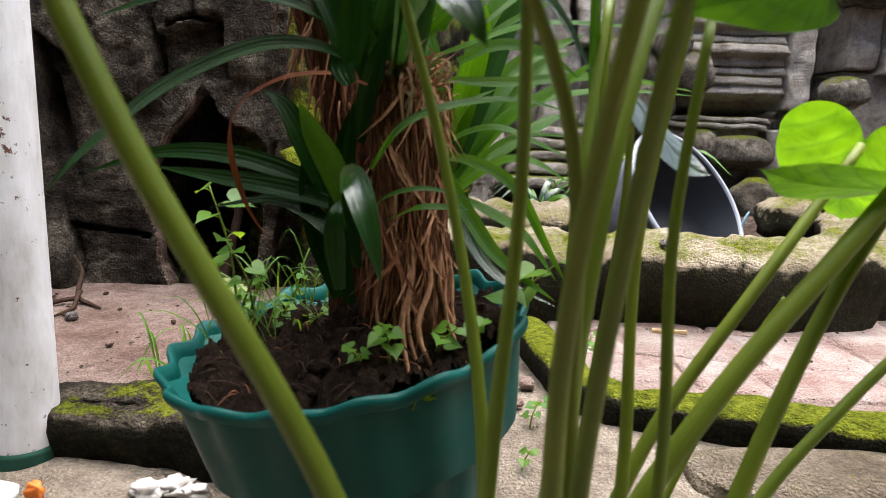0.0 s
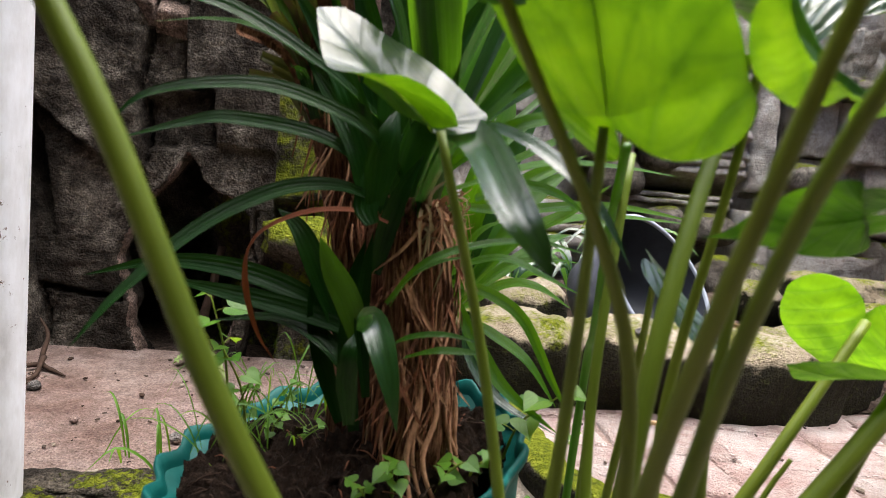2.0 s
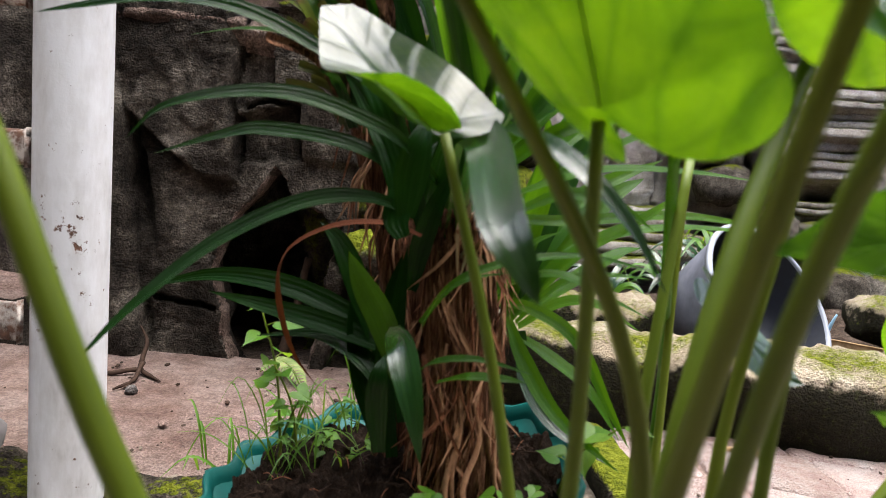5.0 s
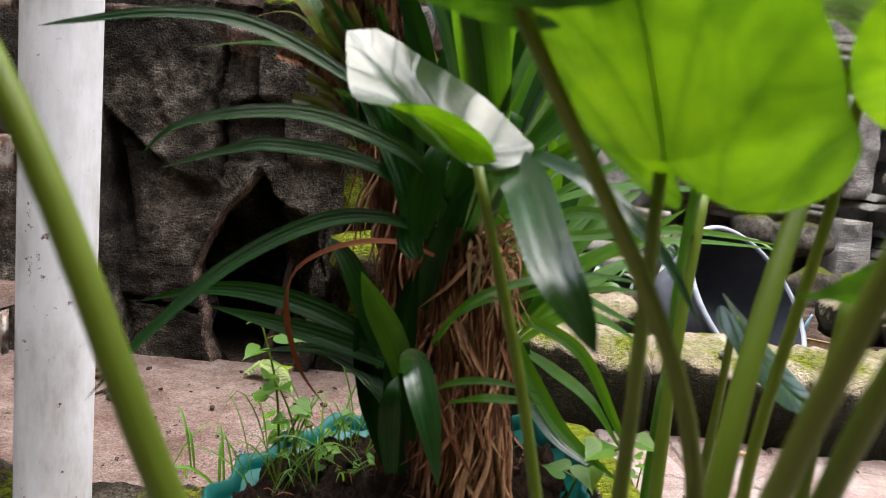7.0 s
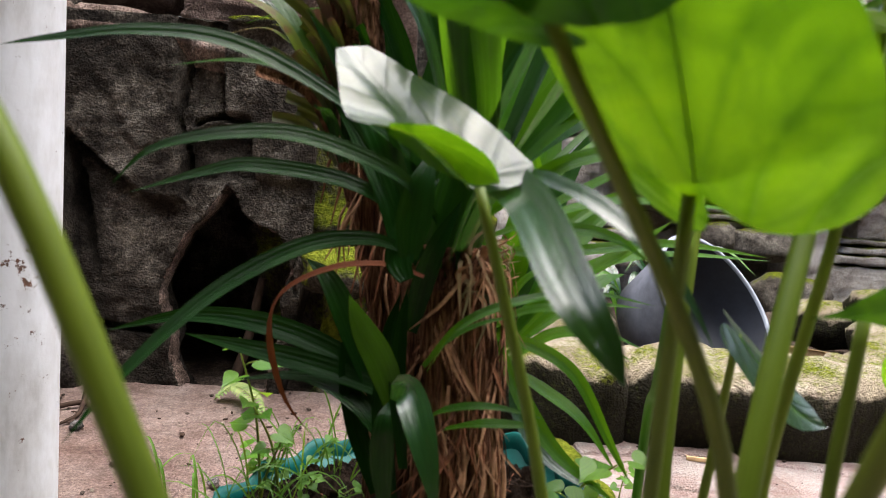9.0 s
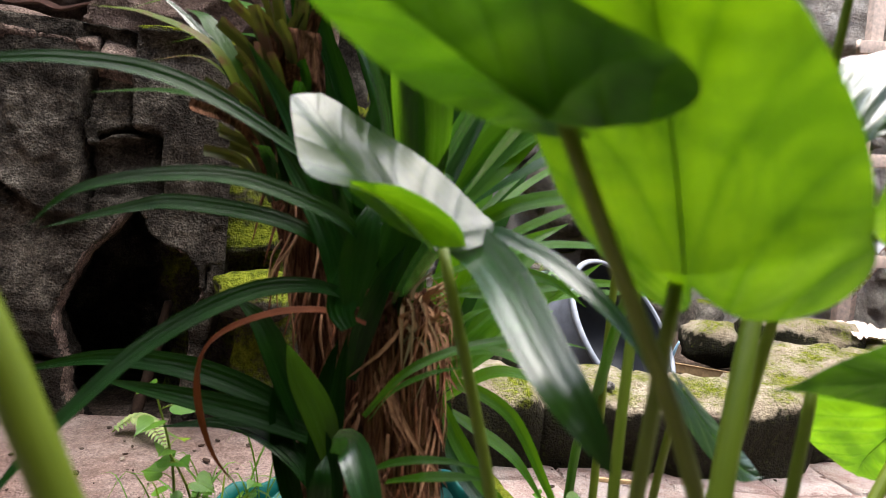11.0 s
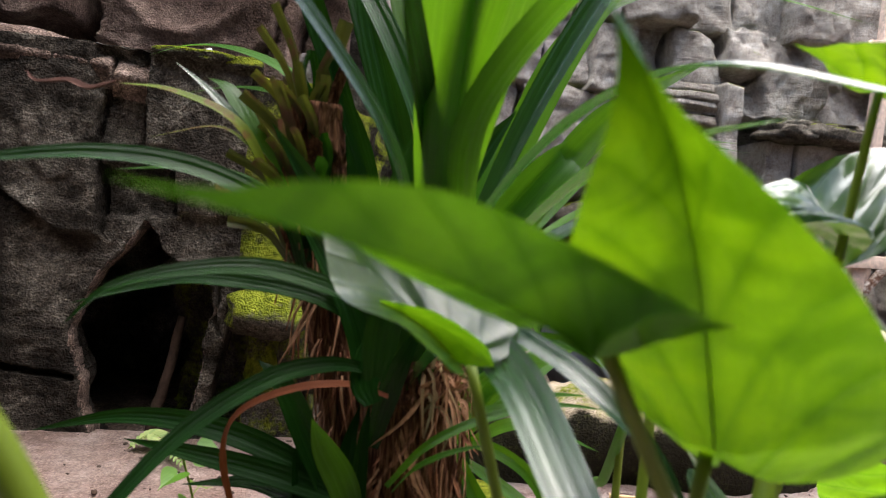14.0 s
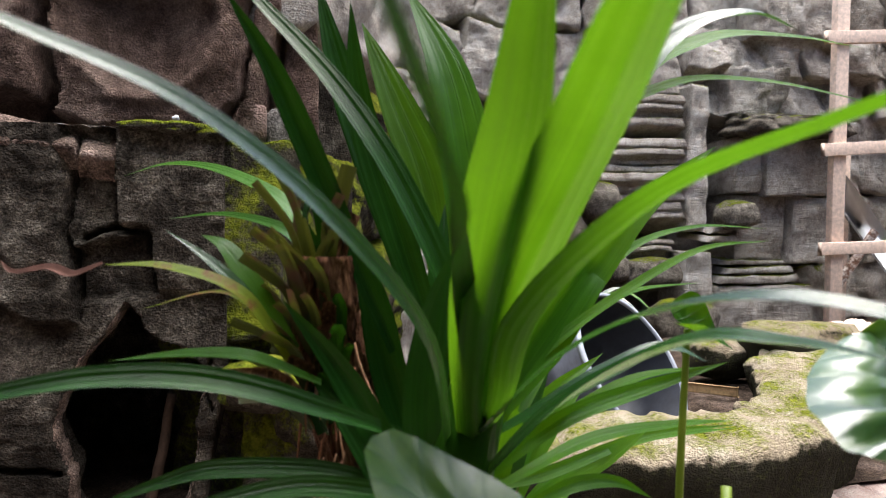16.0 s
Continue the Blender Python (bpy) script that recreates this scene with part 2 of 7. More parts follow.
def leaf_mat(name, dark, light, glow, rough=0.28, trans=0.45, vein=0.5, coat=0.0, gloss=0.5, worn=None, ribs=0, keel=False, wax=1.5):
    """A living leaf: waxy on top, lets light through; the fine veins run along it."""
    m, nt, bsdf = base_mat(name, rough)
    uv = nt.nodes.new("ShaderNodeUVMap")
    sep = nt.nodes.new("ShaderNodeSeparateXYZ")
    nt.links.new(uv.outputs[0], sep.inputs[0])
    wave = nt.nodes.new("ShaderNodeTexNoise")
    wave.inputs["Scale"].default_value = 1.0
    mp = nt.nodes.new("ShaderNodeMapping")
    mp.inputs["Scale"].default_value = (34, 1.2, 1)
    nt.links.new(uv.outputs[0], mp.inputs[0])
    nt.links.new(mp.outputs[0], wave.inputs["Vector"])
    big = noise_tex(nt, 18, 4, 0.6)
    f = math_node(nt, "ADD", math_node(nt, "MULTIPLY", wave.outputs[0], vein), math_node(nt, "MULTIPLY", big, 1 - vein))
    col = ramp(nt, f, [(0.32, dark), (0.66, light)])
    tone = ramp(nt, random_value(nt), [(0.0, (0.7, 0.78, 0.7)), (1.0, (1.15, 1.05, 1.0))])
    col = mix(nt, 1.0, col, tone, "MULTIPLY")
    through_col = mix(nt, 1.0, ramp(nt, f, [(0.3, tuple(g * 0.62 for g in glow)), (0.68, glow)]), tone, "MULTIPLY")
    if worn:
        spots = ramp(nt, noise_tex(nt, 38, 6, 0.7), [(0.5, (0, 0, 0)), (0.62, (1, 1, 1))])
        col = mix(nt, spots, col, worn)
        through_col = mix(nt, spots, through_col, worn)
    if keel:
        off = math_node(nt, "ABSOLUTE", math_node(nt, "SUBTRACT", sep.outputs[0], 0.5))
        line = ramp(nt, off, [(0.02, (1, 1, 1)), (0.07, (0, 0, 0))])
        through_col = mix(nt, line, through_col, mix(nt, 1.0, through_col, (0.85, 0.88, 0.8), "MULTIPLY"))
    if ribs:
        off = math_node(nt, "ABSOLUTE", math_node(nt, "SUBTRACT", sep.outputs[0], 0.5))
        bend = math_node(nt, "SUBTRACT", sep.outputs[1], math_node(nt, "SUBTRACT", math_node(nt, "MULTIPLY", off, 1.5), math_node(nt, "MULTIPLY", math_node(nt, "MULTIPLY", off, off), 1.3)))
        bend = math_node(nt, "ADD", bend, math_node(nt, "MULTIPLY", noise_tex(nt, 22, 2), 0.06))
        tri = math_node(nt, "ABSOLUTE", math_node(nt, "SINE", math_node(nt, "MULTIPLY", bend, math.pi * ribs * 0.5)))
        tri = math_node(nt, "MINIMUM", tri, math_node(nt, "MULTIPLY", off, 9.0))
        line = ramp(nt, tri, [(0.0, (0.55, 0.55, 0.55)), (0.16, (0.3, 0.3, 0.3)), (0.5, (0, 0, 0))])
        through_col = mix(nt, line, through_col, mix(nt, 1.0, through_col, (0.42, 0.55, 0.5), "MULTIPLY"))
        patch = ramp(nt, noise_tex(nt, 30, 5, 0.55, (1, 1, 1), 1.2), [(0.38, (0.5, 0.58, 0.5)), (0.56, (1.0, 1.0, 1.0)), (0.72, (1.2, 1.12, 1.0))])
        through_col = mix(nt, 1.0, through_col, patch, "MULTIPLY")
        col = mix(nt, line, col, mix(nt, 1.0, col, (1.3, 1.2, 1.3), "MULTIPLY"))
    nt.links.new(col, bsdf.inputs["Base Color"])
    bsdf.inputs["Coat Weight"].default_value = coat
    bsdf.inputs["Specular IOR Level"].default_value = gloss
    bsdf.inputs["Coat Roughness"].default_value = 0.26
    bsdf.inputs["Coat IOR"].default_value = wax
    if ribs:
        f = math_node(nt, "SUBTRACT", f, math_node(nt, "MULTIPLY", line, 0.35))
        bump(nt, bsdf, f, 0.75, 0.004)
    elif keel:
        # parallel ridges along the strap
        phase = math_node(nt, "ADD", math_node(nt, "MULTIPLY", sep.outputs[0], 2 * math.pi * 4.5), math_node(nt, "MULTIPLY", wave.outputs[0], 5.0))
        bump(nt, bsdf, math_node(nt, "ADD", f, math_node(nt, "MULTIPLY", math_node(nt, "SINE", phase), 0.2)), 0.5, 0.002)
    else:
        bump(nt, bsdf, f, 0.3, 0.002)
    tr = nt.nodes.new("ShaderNodeBsdfTranslucent")
    nt.links.new(through_col, tr.inputs[0])
    ms = nt.nodes.new("ShaderNodeMixShader")
    ms.inputs[0].default_value = trans
    nt.links.new(bsdf.outputs[0], ms.inputs[1])
    nt.links.new(tr.outputs[0], ms.inputs[2])
    nt.links.new(ms.outputs[0], nt.nodes["Material Output"].inputs[0])
    return m


# PANB and PANL are lit, PAND and PANM shaded copies of PAN, by colour
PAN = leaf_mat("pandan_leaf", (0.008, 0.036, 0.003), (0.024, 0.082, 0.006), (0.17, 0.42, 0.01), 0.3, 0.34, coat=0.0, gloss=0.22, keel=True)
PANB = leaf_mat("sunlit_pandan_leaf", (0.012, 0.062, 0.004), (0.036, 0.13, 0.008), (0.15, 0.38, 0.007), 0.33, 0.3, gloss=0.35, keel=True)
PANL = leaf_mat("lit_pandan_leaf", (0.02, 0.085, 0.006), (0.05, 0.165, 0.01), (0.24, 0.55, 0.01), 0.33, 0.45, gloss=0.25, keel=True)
PAND = leaf_mat("shaded_pandan_leaf", (0.003, 0.018, 0.003), (0.011, 0.05, 0.007), (0.05, 0.17, 0.006), 0.24, 0.14, coat=0.0, gloss=0.2, keel=True)
PANM = leaf_mat("deep_shade_pandan_leaf", (0.002, 0.013, 0.002), (0.008, 0.038, 0.005), (0.05, 0.16, 0.006), 0.3, 0.12, gloss=0.06, keel=True)
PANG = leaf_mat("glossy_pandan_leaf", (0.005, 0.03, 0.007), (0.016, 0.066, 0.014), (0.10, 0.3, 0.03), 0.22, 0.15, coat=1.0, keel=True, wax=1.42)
PANY = leaf_mat("yellowing_pandan_leaf", (0.05, 0.085, 0.008), (0.12, 0.16, 0.012), (0.36, 0.42, 0.02), 0.45, 0.35, gloss=0.15, worn=(0.12, 0.06, 0.02))
DEAD = leaf_mat("dead_orange_leaf", (0.05, 0.014, 0.006), (0.14, 0.04, 0.014), (0.28, 0.08, 0.02), 0.6, 0.25, gloss=0.12)
STUMP = leaf_mat("cut_pandan_leaf_base", (0.022, 0.03, 0.007), (0.06, 0.075, 0.012), (0.14, 0.15, 0.015), 0.5, 0.25, worn=(0.08, 0.035, 0.02))
# ALOD and ALOL: shaded and backlit copies of ALO, light put into the colour
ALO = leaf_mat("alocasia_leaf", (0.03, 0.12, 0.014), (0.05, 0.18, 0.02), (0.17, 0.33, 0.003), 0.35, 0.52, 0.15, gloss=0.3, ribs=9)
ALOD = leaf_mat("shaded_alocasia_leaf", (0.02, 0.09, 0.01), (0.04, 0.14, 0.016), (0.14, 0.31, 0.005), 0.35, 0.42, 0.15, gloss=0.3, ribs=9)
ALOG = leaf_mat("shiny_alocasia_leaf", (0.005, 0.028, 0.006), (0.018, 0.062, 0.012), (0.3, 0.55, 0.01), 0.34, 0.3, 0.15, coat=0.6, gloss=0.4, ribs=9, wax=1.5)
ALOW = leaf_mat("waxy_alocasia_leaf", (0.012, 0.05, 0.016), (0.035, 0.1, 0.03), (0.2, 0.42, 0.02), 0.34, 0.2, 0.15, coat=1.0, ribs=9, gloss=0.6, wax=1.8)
ALOL = leaf_mat("backlit_alocasia_leaf", (0.06, 0.2, 0.015), (0.10, 0.3, 0.02), (0.3, 0.56, 0.008), 0.35, 0.55, 0.15, ribs=9)
STEM = leaf_mat("alocasia_petiole", (0.125, 0.185, 0.013), (0.21, 0.29, 0.025), (0.3, 0.42, 0.02), 0.45, 0.2)
STEMD = leaf_mat("olive_petiole", (0.135, 0.175, 0.012), (0.22, 0.28, 0.025), (0.3, 0.38, 0.02), 0.45, 0.15)
WEED = leaf_mat("weed_leaf", (0.05, 0.155, 0.014), (0.11, 0.27, 0.022), (0.3, 0.5, 0.02), 0.45, 0.45)
FERN = leaf_mat("pale_fern", (0.22, 0.3, 0.1), (0.38, 0.46, 0.2), (0.4, 0.55, 0.15), 0.5, 0.35, gloss=0.2)
STRAW = leaf_mat("dry_straw", (0.25, 0.18, 0.1), (0.45, 0.34, 0.2), (0.4, 0.3, 0.18), 0.8, 0.3)
FIBRE = plain_mat("brown_root_fibre", (0.21, 0.085, 0.046), 0.85, 0.5, 120, 0.0, 0.6)
FIBREP = plain_mat("pale_root_fibre", (0.36, 0.19, 0.11), 0.85, 0.4, 120, 0.0, 0.5)


def fibre_mat():
    m, nt, bsdf = base_mat("fibrous_trunk", 0.9)
    bsdf.inputs["Specular IOR Level"].default_value = 0.1
    streak = noise_tex(nt, 330, 4, 0.65, (1, 1, 0.07), 0.8)
    blot = noise_tex(nt, 40, 4, 0.6, (1, 1, 0.4))
    f = math_node(nt, "ADD", math_node(nt, "MULTIPLY", streak, 0.65), math_node(nt, "MULTIPLY", blot, 0.35))
    col = ramp(nt, f, [(0.34, (0.012, 0.006, 0.004)), (0.48, (0.11, 0.045, 0.026)), (0.6, (0.34, 0.165, 0.095)), (0.72, (0.55, 0.34, 0.22))])
    nt.links.new(col, bsdf.inputs["Base Color"])
    bump(nt, bsdf, streak, 1.0, 0.006)
    return m


BARK = fibre_mat()
BROWN = plain_mat("withered_leaf_tip", (0.075, 0.036, 0.028), 0.8, 0.4, 60)


# ---- builders ----
def V(*a):
    return Vector(a)


def obj(name, bm, material, smooth=True):
    me = bpy.data.meshes.new(name)
    bmesh.ops.recalc_face_normals(bm, faces=bm.faces)
    if smooth:
        for f in bm.faces:
            f.smooth = True
    bm.to_mesh(me)
    bm.free()
    me.materials.append(material)
    return new(name, me)


def obj_mesh(bm, material):
    """Mesh data to share between alike pieces."""
    me = bpy.data.meshes.new("piece")
    bm.to_mesh(me)
    bm.free()
    me.materials.append(material)
    return me


def part(name, bm, material, parent, label="", smooth=True):
    ob = obj(name, bm, material, smooth)
    ob.parent = parent
    ob.matrix_parent_inverse = parent.matrix_world.inverted()
    if label:
        tagged(ob, label)
    return ob


def thing(name, label, category, at=(0, 0, 0), group="", kind=""):
    ob = new(name)
    ob.location = at
    ob.matrix_world = Matrix.Translation(at)
    return tagged(ob, label, category, group, kind)


def nz(p, f, seed=0.0):
    return noise.noise(Vector((p.x * f + seed, p.y * f - seed, p.z * f + 2 * seed)))


def smooth_path(points, n):
    """Points along a Catmull-Rom line through the given ones."""
    pts = [Vector(p) for p in points]
    pts = [pts[0] * 2 - pts[1]] + pts + [pts[-1] * 2 - pts[-2]]
    out, k = [], len(pts) - 3
    for i in range(n + 1):
        s = min(i / n * k, k - 1e-6)
        j, t = int(s), s - int(s)
        a, b, c, d = pts[j:j + 4]
        out.append(0.5 * (2 * b + (c - a) * t + (2 * a - 5 * b + 4 * c - d) * t * t + (3 * b - a - 3 * c + d) * t ** 3))
    return out


def block(bl, br, tr, tl, depth=0.15, amp=0.012, rnd=0.02, seed=0.0, n=12, wob=0.012):
    """A rough rock face over four corners, with rounded edges and sides that run back."""
    bl, br, tr, tl = (Vector(p) for p in (bl, br, tr, tl))
    nor = (br - bl).cross(tl - bl).normalized()
    wide, high = (br - bl).length, (tl - bl).length
    nu, nv = max(4, int(n * min(2.5, wide / 0.2 + 0.3))), max(4, int(n * min(2.5, high / 0.2 + 0.3)))
    us = [0, 0.02, 0.06] + [0.06 + 0.88 * i / nu for i in range(1, nu)] + [0.94, 0.98, 1]
    vs = [0, 0.02, 0.06] + [0.06 + 0.88 * i / nv for i in range(1, nv)] + [0.94, 0.98, 1]
    bm = bmesh.new()
    rows = []
    for v in vs:
        row = []
        for u in us:
            p = (bl * (1 - u) + br * u) * (1 - v) + (tl * (1 - u) + tr * u) * v
            e = min(min(u, 1 - u) * wide, min(v, 1 - v) * high)
            q = max(0.0, 1 - e / rnd)
            back = rnd * (1 - math.sqrt(max(0.0, 1 - q * q)))
            lump = amp * (nz(p, 7, seed) + 0.5 * nz(p, 17, seed) + 0.3 * nz(p, 43, seed))
            p = p + nor * (lump - back) + Vector((nz(p, 9, seed + 5), 0, nz(p, 9, seed + 9))) * wob
            row.append(bm.verts.new(p))
        rows.append(row)
    for a, b in zip(rows, rows[1:]):
        for i in range(len(a) - 1):
            bm.faces.new((a[i], a[i + 1], b[i + 1], b[i]))
    ring = rows[0] + [r[-1] for r in rows[1:]] + rows[-1][-2::-1] + [r[0] for r in rows[-2:0:-1]]
    mids = [bm.verts.new(v.co - nor * depth * 0.45 + Vector((nz(v.co, 11, seed), 0, nz(v.co, 13, seed))) * wob) for v in ring]
    backs = [bm.verts.new(v.co - nor * depth) for v in ring]
    for first, second in ((ring, mids), (mids, backs)):
        for i in range(len(ring)):
            j = (i + 1) % len(ring)
            bm.faces.new((first[j], first[i], second[i], second[j]))
    return bm


def boulder(at, size, seed=0.0, square=0.75, amp=0.06, sub=3, turn=0.0):
    """A worn stone: between an egg and a rounded box."""
    bm = bmesh.new()
    bmesh.ops.create_icosphere(bm, subdivisions=sub, radius=1)
    rot = Matrix.Rotation(turn, 3, "Z")
    for v in bm.verts:
        c = v.co.normalized()
        p = Vector([math.copysign(abs(a) ** square, a) for a in c])
        p *= 1 + amp * (nz(c, 1.7, seed) * 2 + nz(c, 4, seed)) + amp * 0.3 * nz(c, 11, seed)
        v.co = rot @ Vector((p.x * size[0], p.y * size[1], p.z * size[2])) + Vector(at)
    return bm


def kerb(points, width, base, top, seed=0.0, n=40, amp=0.02):
    """A long worn stone along a line on the ground."""
    line = smooth_path([(x, y, 0) for x, y in points], n)
    prof = [(-0.36, 0.0), (-0.4, 0.2), (-0.45, 0.45), (-0.49, 0.7), (-0.5, 0.84), (-0.47, 0.94), (-0.4, 0.99), (-0.28, 1.01), (-0.14, 1.02), (0.0, 1.02), (0.14, 1.02), (0.28, 1.01), (0.4, 0.99), (0.47, 0.94), (0.5, 0.84), (0.49, 0.7), (0.45, 0.45), (0.4, 0.2), (0.36, 0.0)]
    bm = bmesh.new()
    rings = []
    for i, p in enumerate(line):
        t = (line[min(i + 1, n)] - line[max(i - 1, 0)]).normalized()
        side = Vector((t.y, -t.x, 0))
        end = min(1.0, math.sqrt(max(0.02, min(i, n - i) / n * 14)))
        ring = []
        for a, b in prof:
            q = p + side * a * width * (0.6 + 0.4 * end)
            q.z = base + (top - base) * b * (0.75 + 0.25 * end)
            k = amp * (nz(q, 6, seed) * 1.1 + nz(q, 15, seed) * 0.6 + nz(q, 40, seed) * 0.4)
            q += side * k * (1 if a > 0 else -1) + Vector((0, 0, k if b > 0.3 else 0))
            ring.append(bm.verts.new(q))
        rings.append(ring)
    for a, b in zip(rings, rings[1:]):
        for i in range(len(prof) - 1):
            bm.faces.new((a[i], a[i + 1], b[i + 1], b[i]))
    bm.faces.new(rings[0])
    bm.faces.new(rings[-1][::-1])
    return bm


def tube(points, radii, n=20, sides=10, wob=0.0, seed=0.0):
    """A round stem through the points; radii from foot to tip."""
    line = smooth_path(points, n)
    bm = bmesh.new()
    uv = bm.loops.layers.uv.new("UVMap")
    rings = []
    ref = Vector((0.3, -1, 0.2))
    for i, p in enumerate(line):
        t = (line[min(i + 1, n)] - line[max(i - 1, 0)]).normalized()
        a = t.cross(ref).normalized()
        b = t.cross(a)
        s = i / n * (len(radii) - 1)
        k = min(int(s), len(radii) - 2)
        r = radii[k] + (radii[k + 1] - radii[k]) * (s - k)
        p = p + (a * nz(p, 20, seed) + b * nz(p, 20, seed + 3)) * wob
        rings.append([bm.verts.new(p + (a * math.cos(w) + b * math.sin(w)) * r * (1 + (0.25 * nz(p + a * w, 30, seed) if wob else 0)))
                      for w in (2 * math.pi * j / sides for j in range(sides))])
    for i, (a, b) in enumerate(zip(rings, rings[1:])):
        for j in range(sides):
            k = (j + 1) % sides
            f = bm.faces.new((a[j], a[k], b[k], b[j]))
            for loop, co in zip(f.loops, ((j / sides, i / n), ((j + 1) / sides, i / n), ((j + 1) / sides, (i + 1) / n), (j / sides, (i + 1) / n))):
                loop[uv].uv = co
    bm.faces.new(rings[0][::-1])
    bm.faces.new(rings[-1])
    return bm


def box(lo, hi, bevel=0.004):
    bm = bmesh.new()
    bmesh.ops.create_cube(bm, size=1)
    lo, hi = Vector(lo), Vector(hi)
    for v in bm.verts:
        v.co = Vector([(a + b) / 2 + c * (b - a) for a, b, c in zip(lo, hi, v.co)])
    bmesh.ops.bevel(bm, geom=list(bm.edges), offset=bevel, segments=2, affect="EDGES", profile=0.5)
    return bm


def beam(a, b, wide, thick, bevel=0.003, face=(0, -1, 0)):
    """A sawn board from a to b; its broad side looks along face."""
    a, b = Vector(a), Vector(b)
    t = (b - a).normalized()
    f = Vector(face)
    f = (f - t * f.dot(t)).normalized()
    s = t.cross(f)
    bm = bmesh.new()
    bmesh.ops.create_cube(bm, size=1)
    for v in bm.verts:
        c = v.co
        v.co = (a + b) / 2 + t * c.x * (b - a).length + s * c.y * wide + f * c.z * thick
    bmesh.ops.bevel(bm, geom=list(bm.edges), offset=bevel, segments=2, affect="EDGES", profile=0.5)
    return bm


UP, CAM, MIX, KEEL = (0, 0, 1), (0.05, -1, 0.25), (0, -0.55, 1), (0, -0.9, 0.45)


def blade_mesh(points, width, face=MIX, fold=0.25, n=26, tip=1.0, cut=False, start=0.55, ripple=0.0, seed=0.0):
    """A strap leaf: keeled along the middle, narrowing to its tip."""
    line = smooth_path(points, n)
    bm = bmesh.new()
    uv = bm.loops.layers.uv.new("UVMap")
    cols = (-1, -0.72, -0.36, 0, 0.36, 0.72, 1)
    rows, side = [], None
    for i, p in enumerate(line):
        s = i / n
        t = (line[min(i + 1, n)] - line[max(i - 1, 0)]).normalized()
        want = t.cross(Vector(face))
        if want.length > 0.15:
            want.normalize()
            if side and want.dot(side) < 0:
                want = -want
            side = want if side is None else (side * 0.55 + want * 0.45)
        side = (side - t * side.dot(t)).normalized() if side else t.orthogonal().normalized()
        up = side.cross(t)
        if up.dot(Vector(face)) < 0:
            up = -up
        w = width * 0.5 * min(1.0, start + (1 - start) * s / 0.3)
        if not cut:
            w *= max(0.0, 1 - max(0.0, (s - 0.42) / 0.58) ** 1.7) + 0.004
        rows.append([bm.verts.new(p + side * c * w + up * (abs(c) * fold * w - 0.18 * fold * w * (c * c) + ripple * w * nz(p + side * c, 35, seed))) for c in cols])
    for i, (a, b) in enumerate(zip(rows, rows[1:])):
        for j in range(len(cols) - 1):
            f = bm.faces.new((a[j], a[j + 1], b[j + 1], b[j]))
            for loop, (jj, ii) in zip(f.loops, ((j, i), (j + 1, i), (j + 1, i + 1), (j, i + 1))):
                loop[uv].uv = (jj / (len(cols) - 1), ii / n)
    return bm


def blade(plant, points, width, face=MIX, fold=0.25, material=PAN, name="leaf", label="", **more):
    return part(name, blade_mesh(points, width, face, fold, **more), material, plant, label)


